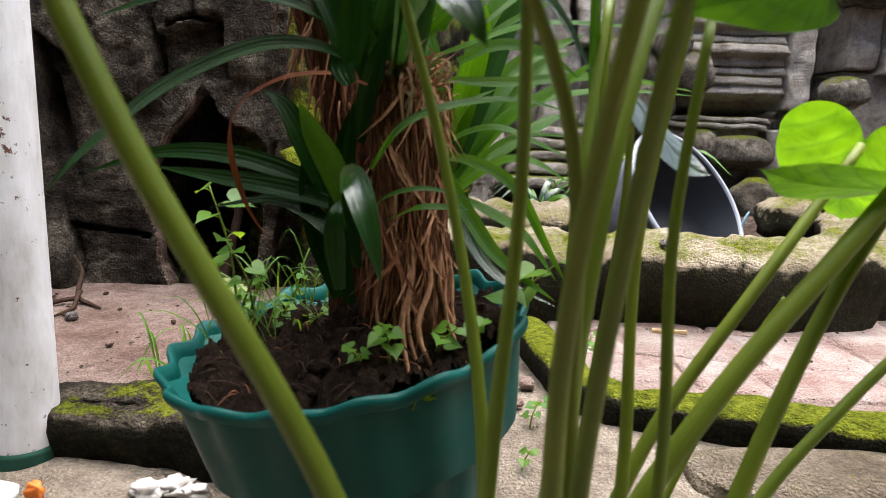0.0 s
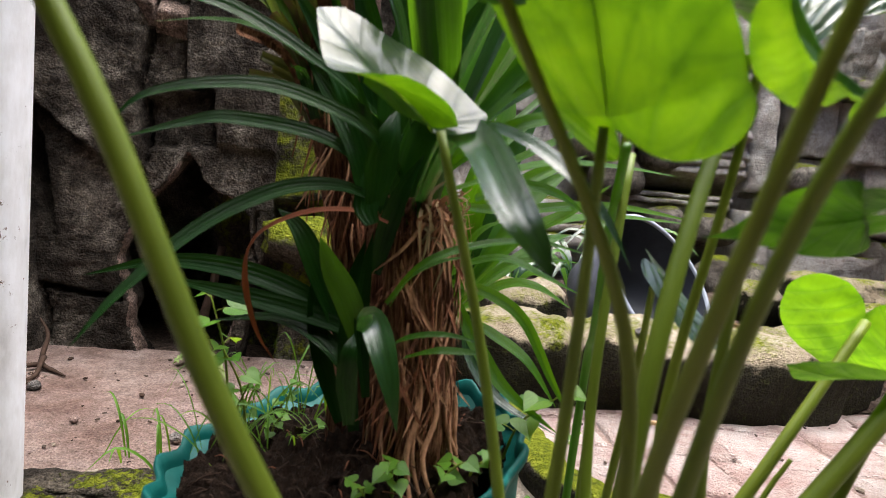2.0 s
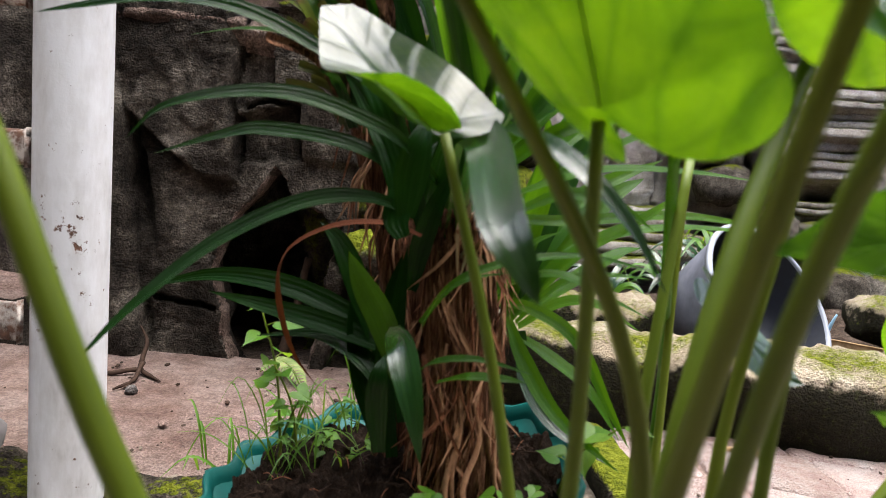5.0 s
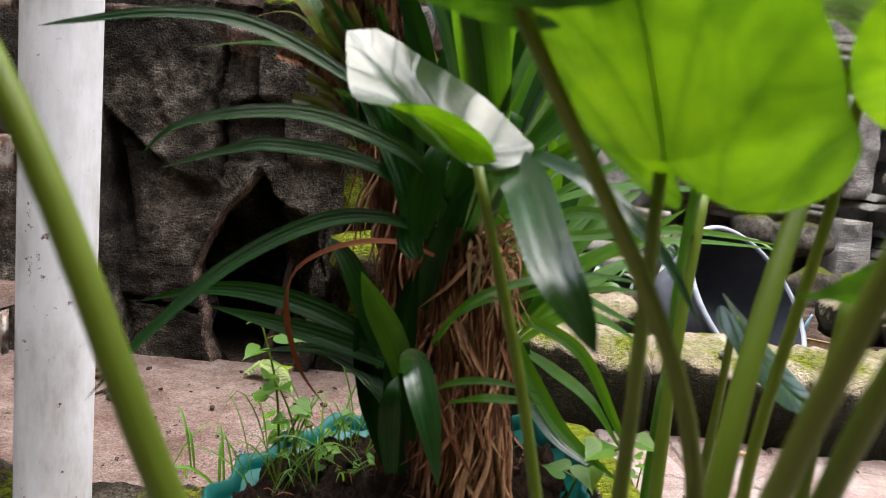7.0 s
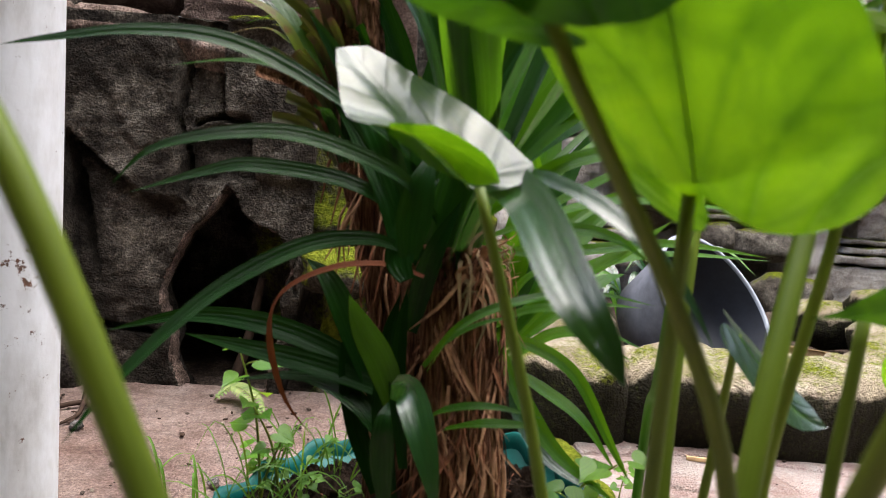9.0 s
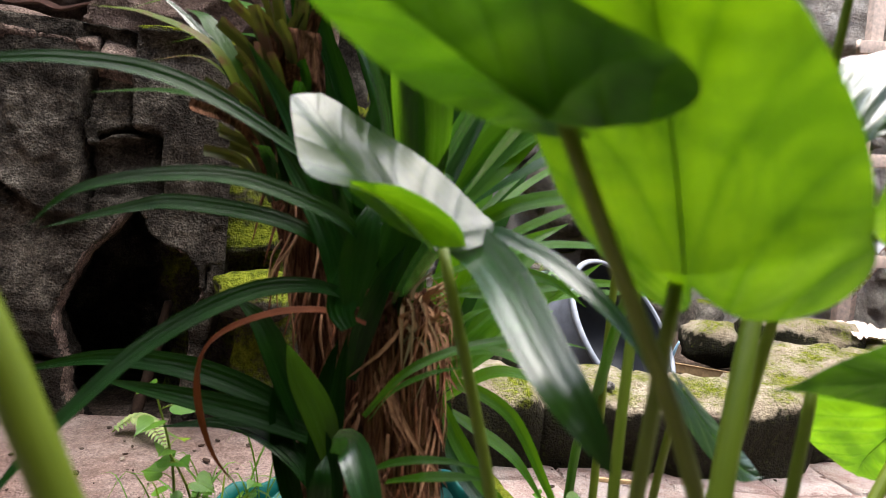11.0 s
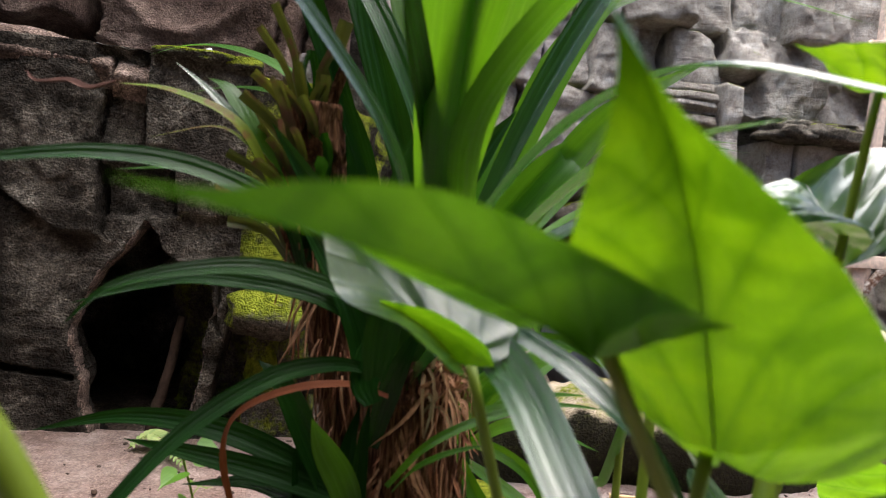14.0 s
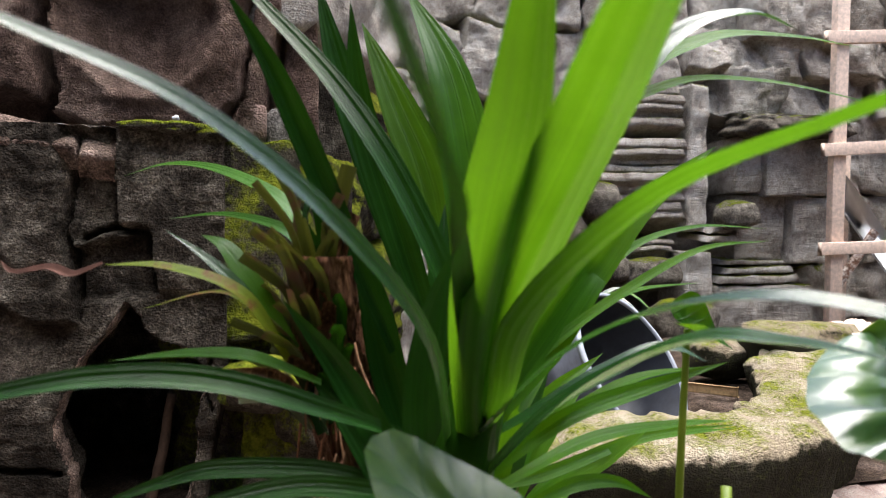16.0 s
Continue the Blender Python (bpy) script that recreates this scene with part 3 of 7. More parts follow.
def heart_mesh(joint, tip, normal, width, lobe=0.33, point=0.0, cup=0.15, droop=0.1, wave=0.03, veins=0.035, seed=0.0, rings=16, spokes=72, fold=0.0, fold_side=1, shrink=0.45, full=1.0):
    """A heart-shaped leaf round the point where its stalk joins it; fold turns up one half near the stalk, in degrees."""
    joint, tip = Vector(joint), Vector(tip)
    ax = tip - joint
    length = ax.length
    ax.normalize()
    nor = Vector(normal)
    nor = (nor - ax * nor.dot(ax)).normalized()
    side = nor.cross(ax)
    bm = bmesh.new()
    uv = bm.loops.layers.uv.new("UVMap")

    edge = smooth_path([(0, 1, 0), (0.045, 0.87, 0), (0.18, 0.7, 0), (0.58, 0.43, 0), (0.93, 0.14, 0), (1.0, -0.05, 0), (0.93, -0.2, 0), (0.7, -0.32, 0), (0.38, -0.33, 0), (0.13, -0.22, 0), (0, -0.07, 0)], spokes // 2)

    def outline(k):
        """The leaf's edge, from the notch round the tip and back."""
        j = abs(k - spokes // 2)
        p = edge[min(j, len(edge) - 1)]
        x = max(0.0, p.x) ** (1 / full if p.y > 0 else 1.0) * (1 - point * min(1.0, max(0.0, -p.y / 0.33)))
        return (x if k >= spokes // 2 else -x) * width * 0.5, p.y * length * (1 if p.y > 0 else lobe / 0.33)

    centre = bm.verts.new(joint)
    grid = []
    for r in range(1, rings + 1):
        s = r / rings
        row = []
        for k in range(spokes + 1):
            th = -math.pi + 2 * math.pi * k / spokes
            x, y = outline(k)
            x, y = x * s, y * s
            u = x / (0.5 * width)
            vein = math.sin(4.5 * th) ** 2
            h = cup * width * (u * u) - droop * length * (y / length) ** 2 * (1 if y > 0 else 0.6)
            h += veins * width * (vein - 0.6) * s * (1 - s * 0.6) + 0.03 * width * min(1, abs(u) * 5)
            if fold and x * fold_side > 0:
                w = min(1.0, max(0.0, 1.1 - 1.9 * y / length))
                turn = math.radians(fold) * w * w * (3 - 2 * w)
                h += abs(x) * math.sin(turn)
                x *= math.cos(turn)
                x, h = x * (1 - shrink * w), h * (1 - shrink * w)
            q = joint + side * x + ax * y + nor * h
            q += nor * wave * width * nz(q, 14, seed) * s
            row.append(bm.verts.new(q))
        grid.append(row)
    flat = {centre: (0.5, 0.0)}
    for r in range(1, rings + 1):
        for k in range(spokes + 1):
            x, y = outline(k)
            flat[grid[r - 1][k]] = (0.5 + x * r / rings / width, y * r / rings / length)
    for k in range(spokes):
        bm.faces.new((centre, grid[0][k], grid[0][k + 1]))
        for r in range(rings - 1):
            bm.faces.new((grid[r][k], grid[r + 1][k], grid[r + 1][k + 1], grid[r][k + 1]))
    for f in bm.faces:
        for loop in f.loops:
            loop[uv].uv = flat[loop.vert]
    return bm


def leaf_mesh(joint, tip, normal, width, lobe=0.25, full=1.8, bend=(0, 0, 0), twist=0.0, left=(0, 0), right=(0, 0), curl=0.0, drop=0.0, wave=0.02, veins=0.012, seed=0.0, rings=18, spokes=96):
    """A heart-shaped leaf: its midrib bows by bend, each half rises by its angles (degrees, at the stalk and at the tip), the margins curl."""
    joint, tip, bend = Vector(joint), Vector(tip), Vector(bend)
    ax = tip - joint
    length = ax.length
    ax.normalize()
    nor = Vector(normal)
    nor = (nor - ax * nor.dot(ax)).normalized()
    side = nor.cross(ax)
    edge = smooth_path([(0, 1, 0), (0.045, 0.87, 0), (0.18, 0.7, 0), (0.58, 0.43, 0), (0.93, 0.14, 0), (1.0, -0.05, 0), (0.93, -0.2, 0), (0.7, -0.32, 0), (0.38, -0.33, 0), (0.13, -0.22, 0), (0, -0.07, 0)], spokes // 2)
    bm = bmesh.new()
    uv = bm.loops.layers.uv.new("UVMap")
    centre = bm.verts.new(joint)
    flat = {centre: (0.5, 0.0)}
    grid = []
    for r in range(1, rings + 1):
        s = r / rings
        row = []
        for k in range(spokes + 1):
            e = edge[abs(k - spokes // 2)]
            sg = 1 if k >= spokes // 2 else -1
            u = max(0.0, e.x) ** (1 / (1 + (full - 1) * min(1.0, (1 - e.y) / 0.32)) if e.y > 0 else 1.0) * s
            v = (e.y if e.y > 0 else e.y * lobe / 0.33) * s
            vc = min(1.0, max(0.0, v))
            a, b = left if sg < 0 else right
            w, tw = math.radians(a + (b - a) * vc), math.radians(twist) * vc
            x = u * width * 0.5
            h = x * math.sin(w) + curl * width * u * u
            # the blade swells between the side veins
            rib = math.sin(math.pi * 4.5 * (v - 0.75 * u + 0.33 * u * u))
            h += veins * width * (rib * rib - 0.5) * min(1.0, u * 4) * min(1.0, (1 - s) * 5 + 0.25) + 0.02 * width * min(1, u * 6)
            x = x * math.cos(w) * sg
            x, h = x * math.cos(tw) - h * math.sin(tw), x * math.sin(tw) + h * math.cos(tw)
            h -= drop * max(0.0, -v) * length
            q = joint + side * x + ax * v * length + nor * h + bend * 4 * vc * (1 - vc)
            q += nor * wave * width * (nz(q, 16, seed) + 0.5 * nz(q, 45, seed)) * s
            vert = bm.verts.new(q)
            flat[vert] = (0.5 + 0.5 * sg * u, v)
            row.append(vert)
        grid.append(row)
    for k in range(spokes):
        bm.faces.new((centre, grid[0][k], grid[0][k + 1]))
        for r in range(rings - 1):
            bm.faces.new((grid[r][k], grid[r + 1][k], grid[r + 1][k + 1], grid[r][k + 1]))
    for f in bm.faces:
        for loop in f.loops:
            loop[uv].uv = flat[loop.vert]
    return bm


def poly_distance(px, pz, poly, closed=True):
    """Distance to a polygon's outline (or an open line), its nearest points, and what lies inside."""
    best = np.full(px.shape, 1e9)
    nx, nzz = np.zeros(px.shape), np.zeros(px.shape)
    inside = np.zeros(px.shape, bool)
    n = len(poly)
    for i in range(n if closed else n - 1):
        (ax, az), (bx, bz) = poly[i], poly[(i + 1) % n]
        dx, dz = bx - ax, bz - az
        t = np.clip(((px - ax) * dx + (pz - az) * dz) / (dx * dx + dz * dz + 1e-12), 0, 1)
        qx, qz = ax + t * dx, az + t * dz
        d = np.hypot(px - qx, pz - qz)
        near = d < best
        best, nx, nzz = np.where(near, d, best), np.where(near, qx, nx), np.where(near, qz, nzz)
        if closed and az != bz:
            inside ^= ((az > pz) != (bz > pz)) & (px < ax + (pz - az) * dx / dz)
    return best, nx, nzz, inside


def ragged(poly, amp, seed, closed=True, step=0.012):
    """The same outline, broken up."""
    out = []
    n = len(poly)
    for i in range(n if closed else n - 1):
        a, b = Vector((*poly[i], 0)), Vector((*poly[(i + 1) % n], 0))
        m = max(1, int((b - a).length / step))
        for k in range(m):
            p = a.lerp(b, k / m)
            out.append((p.x + amp * (nz(p, 30, seed) + nz(p, 75, seed)), p.y + amp * (nz(p, 30, seed + 7) + nz(p, 75, seed + 3))))
    return out


def rock_face(x0, x1, z0, z1, y, cell, panels=(), cracks=(), holes=(), scoops=(), strata=0.003, seed=0.0, back=0.25, tilt=0.0, warp=0.006):
    """A standing rock face: panels stand out or in, cracks cut it, holes go through, scoops hollow it."""
    nx, nv = int((x1 - x0) / cell), int((z1 - z0) / cell)
    gx, gz = np.meshgrid(np.linspace(x0, x1, nx + 1), np.linspace(z0, z1, nv + 1))
    wx, wz = gx.copy(), gz.copy()
    for j in range(nv + 1):
        for i in range(nx + 1):
            p = Vector((gx[j, i], 0, gz[j, i]))
            wx[j, i] += warp * nz(p, 22 if warp < 0.01 else 9, seed) + 0.003 * nz(p, 60, seed)
            wz[j, i] += warp * nz(p, 22 if warp < 0.01 else 9, seed + 4) + 0.003 * nz(p, 60, seed + 4)
    depth = np.zeros(gx.shape)
    for poly, off in panels:
        d, _, _, ins = poly_distance(wx, wz, poly)
        s = np.clip(0.5 + np.where(ins, d, -d) / 0.012, 0, 1)
        depth += off * s * s * (3 - 2 * s)
    for line, width, deep in cracks:
        d, _, _, _ = poly_distance(wx, wz, line, False)
        depth += deep * np.clip(1 - d / width, 0, 1) ** 0.6
    for cx, cz, rx, rz, deep in scoops:
        r = np.hypot((wx - cx) / rx, (wz - cz) / rz)
        depth += deep * np.clip(1 - r * r, 0, 1) - deep * 0.15 * np.exp(-((r - 1.08) / 0.12) ** 2)
    gone = np.zeros(gx.shape, bool)
    for poly in holes:
        d, qx, qz, ins = poly_distance(gx, gz, poly)
        gone |= ins & (d > cell * 0.72)
        snap = ins & (d <= cell * 0.72)
        gx, gz = np.where(snap, qx, gx), np.where(snap, qz, gz)
    bm = bmesh.new()
    rows = []
    for j in range(nv + 1):
        row = []
        for i in range(nx + 1):
            if gone[j, i]:
                row.append(None)
                continue
            p = Vector((gx[j, i], 0, gz[j, i]))
            r = 0.012 * nz(p, 6, seed) + 0.007 * nz(p, 16, seed) + 0.0045 * nz(p, 45, seed) + 0.003 * nz(p, 110, seed)
            r += strata * noise.noise(Vector((p.x * 9, seed, p.z * 130)))
            row.append(bm.verts.new((p.x, y + depth[j, i] + r + tilt * (p.z - z0), p.z)))
        rows.append(row)
    for a, b in zip(rows, rows[1:]):
        for i in range(nx):
            q = (a[i], a[i + 1], b[i + 1], b[i])
            if None not in q:
                bm.faces.new(q)
    rim = [e for e in bm.edges if len(e.link_faces) == 1]
    made = bmesh.ops.extrude_edge_only(bm, edges=rim)
    for v in made["geom"]:
        if isinstance(v, bmesh.types.BMVert):
            v.co.y = max(v.co.y, y) + back * (0.55 + 0.3 * nz(v.co, 14, seed))
    return bm


def rim_strip(poly, y, seed=0.0, size=0.012, back=0.07):
    """A broken lip round an opening in a rock face."""
    out = ragged(poly, 0.004, seed, True, 0.007)
    cx, cz = sum(p[0] for p in out) / len(out), sum(p[1] for p in out) / len(out)
    bm = bmesh.new()
    rings = []
    for x, z in out:
        p = Vector((x, 0, z))
        d = Vector((x - cx, 0, z - cz)).normalized()
        k = size * (0.9 + 1.3 * nz(p, 28, seed) + 0.8 * nz(p, 70, seed))
        yy = y + 0.008 * nz(p, 18, seed + 2)
        rings.append([bm.verts.new(p + d * (size * 0.9 + k * 0.5) + Vector((0, yy + 0.012, 0))), bm.verts.new(p + d * k * 0.3 + Vector((0, yy - 0.009 + 0.01 * nz(p, 60, seed), 0))),
                      bm.verts.new(p - d * k * 0.55 + Vector((0, yy + 0.012, 0))), bm.verts.new(p - d * k * 0.25 + Vector((0, yy + back * 0.6, 0))), bm.verts.new(p + d * size + Vector((0, yy + back, 0)))])
    for a, b in zip(rings, rings[1:] + rings[:1]):
        for i in range(4):
            bm.faces.new((a[i], a[i + 1], b[i + 1], b[i]))
    return bm


# ---- ground ----
def sheet(x0, x1, y0, y1, z, nx, ny, amp, seed, f=5):
    bm = bmesh.new()
    grid = []
    for j in range(ny + 1):
        row = []
        for i in range(nx + 1):
            p = V(x0 + (x1 - x0) * i / nx, y0 + (y1 - y0) * j / ny, z)
            p.z += amp * (nz(p, f, seed) + 0.5 * nz(p, f * 3, seed) + 0.25 * nz(p, f * 9, seed))
            row.append(bm.verts.new(p))
        grid.append(row)
    for a, b in zip(grid, grid[1:]):
        for i in range(nx):
            bm.faces.new((a[i], a[i + 1], b[i + 1], b[i]))
    return bm


tagged(obj("ground", sheet(-7, 9, -4, 10, -0.02, 60, 60, 0.006, 3.0), DIRT), "worn concrete yard floor with moss and dirt", "ground", kind="structure")
tagged(obj("pavement", sheet(-1.3, 1.3, 0.0, 1.7, -0.001, 110, 90, 0.005, 4.0, 8), DIRT), "worn pale concrete in front of the stone edges", "pavement", kind="structure")


def terrace(name, outline, top, label, material):
    bm = bmesh.new()
    ups = [bm.verts.new((x, y, top)) for x, y in outline]
    downs = [bm.verts.new((x, y, -0.05)) for x, y in outline]
    bm.faces.new(ups)
    for i in range(len(ups)):
        j = (i + 1) % len(ups)
        bm.faces.new((ups[j], ups[i], downs[i], downs[j]))
    return tagged(obj(name, bm, material, False), label, "floor", kind="structure")


terrace("floor_terrace", [(-3.2, 1.05), (0.02, 1.05), (0.05, 1.84), (-3.2, 1.84)], 0.032, "pink cement floor at the foot of the rock wall", PINK)
tagged(obj("floor_terrace_skin", sheet(-2.2, 0.05, 1.06, 1.82, 0.037, 120, 50, 0.005, 8.0, 6), PINK), "pitted pink cement with dust", "floor", kind="structure")
# dark sheet put on the cave floor to stand for its shade
tagged(obj("ground_cave", sheet(-3.3, 0.1, 1.8, 2.45, 0.015, 60, 14, 0.02, 9.0, 6), MUD), "dark floor sheet standing in for the shade inside the cave", "ground", kind="structure")
terrace("floor_paving", [(0.3, 1.22), (0.38, 1.17), (0.75, 1.07), (3.2, 0.75), (4.6, 1.2), (4.6, 2.2), (0.24, 1.8)], 0.018, "mortar bed of the pink paving", PINK)
tagged(obj("ground_pond", sheet(0.05, 4.8, 1.75, 4.5, 0.03, 90, 60, 0.03, 6.0, 4), MUD), "dark damp mulch behind the mossy stone kerb", "ground", kind="structure")

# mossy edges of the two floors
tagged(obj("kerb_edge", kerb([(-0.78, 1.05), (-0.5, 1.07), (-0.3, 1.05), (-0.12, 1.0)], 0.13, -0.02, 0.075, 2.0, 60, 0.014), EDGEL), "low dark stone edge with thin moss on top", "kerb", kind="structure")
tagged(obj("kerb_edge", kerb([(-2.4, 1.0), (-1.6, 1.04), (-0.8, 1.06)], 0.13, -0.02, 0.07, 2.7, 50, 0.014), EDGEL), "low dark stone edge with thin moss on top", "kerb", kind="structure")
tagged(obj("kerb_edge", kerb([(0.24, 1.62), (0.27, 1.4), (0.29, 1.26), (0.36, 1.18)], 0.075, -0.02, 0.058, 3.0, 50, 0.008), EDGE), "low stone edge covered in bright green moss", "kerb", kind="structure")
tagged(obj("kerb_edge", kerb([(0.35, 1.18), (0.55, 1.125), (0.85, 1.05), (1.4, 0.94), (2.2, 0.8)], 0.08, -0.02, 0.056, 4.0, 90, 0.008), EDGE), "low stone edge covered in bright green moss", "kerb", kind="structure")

# a sunken round slab in front of the mossy edge
slab = thing("stepping_slab", "flat round stone slab under thin moss, set in the concrete", "slab", (0.6, 1.0, 0), kind="structure")
part("stone", boulder((0.6, 1.0, 0.006), (0.2, 0.07, 0.024), 12.0, 0.6, 0.05, 4), EDGEM, slab)

# large rough kerb of the pond
pond_edge = thing("pond_kerb", "thick weathered stone kerb with patches of yellow-green moss", "kerb", (0.6, 1.75, 0), kind="structure")
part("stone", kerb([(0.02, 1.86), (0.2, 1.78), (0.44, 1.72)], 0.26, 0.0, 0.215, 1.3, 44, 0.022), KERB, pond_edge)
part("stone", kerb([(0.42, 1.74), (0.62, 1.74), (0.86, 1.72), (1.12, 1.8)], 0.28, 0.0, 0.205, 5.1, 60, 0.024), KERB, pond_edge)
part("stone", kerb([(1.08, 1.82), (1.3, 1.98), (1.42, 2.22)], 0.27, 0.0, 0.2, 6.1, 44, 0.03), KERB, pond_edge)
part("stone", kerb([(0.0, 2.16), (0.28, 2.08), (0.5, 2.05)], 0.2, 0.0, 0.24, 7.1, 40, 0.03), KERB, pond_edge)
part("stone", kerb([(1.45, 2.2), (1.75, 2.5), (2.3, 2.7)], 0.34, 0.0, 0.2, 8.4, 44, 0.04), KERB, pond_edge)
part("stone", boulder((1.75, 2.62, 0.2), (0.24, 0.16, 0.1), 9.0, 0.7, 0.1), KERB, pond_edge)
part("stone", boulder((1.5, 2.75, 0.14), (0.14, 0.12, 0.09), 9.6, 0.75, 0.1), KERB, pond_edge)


# ---- rock walls ----
def wall(name, label):
    return thing(name, label, "wall", kind="structure")


def stones(owner, y, rows, material, depth=0.16, amp=0.012, rnd=0.018, n=10, label=""):
    """Rock faces given by the four corners of each, x and z, from the lower left."""
    for k, (a, b, c, d, e, f, g, h, dy) in enumerate(rows):
        bm = block((a, y + dy, b), (c, y + dy, d), (e, y + dy + 0.01, f), (g, y + dy + 0.01, h), depth, amp, rnd, k * 1.7 + y * 3, n)
        part("stone_block", bm, material, owner, label)


grotto = wall("wall_grotto", "dark artificial rock wall with cracks and a black cave opening")
# unseen upper part of the backing, up to 4 m, added to block sky light
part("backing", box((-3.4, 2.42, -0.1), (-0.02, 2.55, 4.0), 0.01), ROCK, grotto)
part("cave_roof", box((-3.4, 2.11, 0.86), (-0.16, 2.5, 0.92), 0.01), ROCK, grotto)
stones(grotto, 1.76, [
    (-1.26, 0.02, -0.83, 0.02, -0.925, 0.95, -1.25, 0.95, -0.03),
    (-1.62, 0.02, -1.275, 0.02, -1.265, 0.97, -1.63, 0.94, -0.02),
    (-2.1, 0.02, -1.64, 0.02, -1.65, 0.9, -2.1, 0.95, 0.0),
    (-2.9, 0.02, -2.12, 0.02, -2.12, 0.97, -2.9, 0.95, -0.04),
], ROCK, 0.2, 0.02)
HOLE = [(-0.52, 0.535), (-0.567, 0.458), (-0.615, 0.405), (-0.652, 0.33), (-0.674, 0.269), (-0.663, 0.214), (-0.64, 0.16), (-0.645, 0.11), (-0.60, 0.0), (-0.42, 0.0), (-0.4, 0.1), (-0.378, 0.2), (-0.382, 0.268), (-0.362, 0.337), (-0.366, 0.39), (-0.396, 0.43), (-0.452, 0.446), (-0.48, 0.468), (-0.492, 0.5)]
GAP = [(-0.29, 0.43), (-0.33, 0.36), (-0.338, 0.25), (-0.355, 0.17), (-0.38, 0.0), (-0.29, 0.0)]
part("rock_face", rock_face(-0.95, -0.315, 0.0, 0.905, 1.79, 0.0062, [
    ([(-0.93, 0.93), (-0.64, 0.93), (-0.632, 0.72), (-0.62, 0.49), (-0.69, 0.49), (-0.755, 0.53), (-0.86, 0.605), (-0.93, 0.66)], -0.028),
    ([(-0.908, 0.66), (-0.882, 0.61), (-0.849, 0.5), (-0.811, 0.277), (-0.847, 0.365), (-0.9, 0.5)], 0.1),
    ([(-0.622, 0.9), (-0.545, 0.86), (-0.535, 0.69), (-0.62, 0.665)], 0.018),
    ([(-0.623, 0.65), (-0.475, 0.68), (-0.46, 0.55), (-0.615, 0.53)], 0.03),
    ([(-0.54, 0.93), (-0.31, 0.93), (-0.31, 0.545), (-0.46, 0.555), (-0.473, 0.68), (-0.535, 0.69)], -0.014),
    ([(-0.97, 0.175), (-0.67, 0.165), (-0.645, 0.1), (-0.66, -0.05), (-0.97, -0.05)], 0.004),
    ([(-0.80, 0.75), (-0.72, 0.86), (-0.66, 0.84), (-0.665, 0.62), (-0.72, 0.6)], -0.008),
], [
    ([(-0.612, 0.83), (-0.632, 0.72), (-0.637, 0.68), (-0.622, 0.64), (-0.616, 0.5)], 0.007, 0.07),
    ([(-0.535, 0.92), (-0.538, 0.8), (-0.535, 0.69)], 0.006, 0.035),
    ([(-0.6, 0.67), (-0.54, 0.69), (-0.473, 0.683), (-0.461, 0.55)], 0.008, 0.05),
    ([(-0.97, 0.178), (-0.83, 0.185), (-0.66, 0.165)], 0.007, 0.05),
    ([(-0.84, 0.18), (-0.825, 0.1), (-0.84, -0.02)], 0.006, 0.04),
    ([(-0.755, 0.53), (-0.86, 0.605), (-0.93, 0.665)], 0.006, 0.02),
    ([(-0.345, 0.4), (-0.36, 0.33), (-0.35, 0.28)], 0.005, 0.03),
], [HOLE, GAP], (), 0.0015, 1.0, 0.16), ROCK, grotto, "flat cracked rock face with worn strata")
part("cave_rim", rim_strip(HOLE, 1.799, 3.0, 0.008), RIMROCK, grotto, "broken pinkish lip of the cave")
part("ledge_top", sheet(-1.6, -0.32, 1.775, 2.12, 0.9, 110, 34, 0.016, 3.2, 9), ROCKP, grotto, "dusty top of the ledge")
stones(grotto, 1.80, [
    (-0.335, 0.42, -0.2, 0.45, -0.18, 0.83, -0.335, 0.9, 0.0),
    (-0.30, 0.02, -0.14, 0.02, -0.16, 0.31, -0.29, 0.32, 0.03),
], ROCKM, 0.3, 0.02, 0.012)
part("moss_pad", boulder((-0.235, 1.77, 0.35), (0.085, 0.09, 0.055), 3.3, 0.7, 0.12), ROCKM, grotto, "rock bulge under a pad of bright moss")
part("moss_pad", boulder((-0.14, 1.9, 0.26), (0.08, 0.1, 0.12), 4.3, 0.7, 0.14), ROCKM, grotto, "rock bulge under a pad of bright moss")
for k, (xa, xb, z0, z1, z2, z3) in enumerate(((-1.2, -0.91, 0.875, 0.93, 0.87, 0.94), (-0.9, -0.605, 0.872, 0.94, 0.862, 0.918), (-0.6, -0.528, 0.846, 0.912, 0.834, 0.9))):
    part("ledge_cap", block((xa, 1.752, z0), (xb, 1.756, z2), (xb, 1.83, z3), (xa, 1.84, z1), 0.05, 0.008, 0.012, 3.1 + k, 12, 0.008), RIMROCK, grotto, "broken pinkish top edge of the rock")
for k, (x, y, z, sx, sz) in enumerate(((-0.47, 1.778, 0.905, 0.05, 0.012), (-0.4, 1.782, 0.903, 0.05, 0.014), (-0.33, 1.79, 0.895, 0.04, 0.018))):
    part("moss_pad", boulder((x, y, z), (sx, 0.03, sz), 5.3 + k, 0.7, 0.12), ROCKM, grotto, "thin moss along the top edge")
part("ledge_stone", boulder((-0.2, 2.05, 0.93), (0.05, 0.05, 0.06), 2.9, 0.6, 0.1), ROCKP, grotto)
part("ledge_stone", boulder((-0.26, 2.02, 0.95), (0.018, 0.02, 0.05), 2.4, 0.6, 0.1, 2), PINK, grotto)
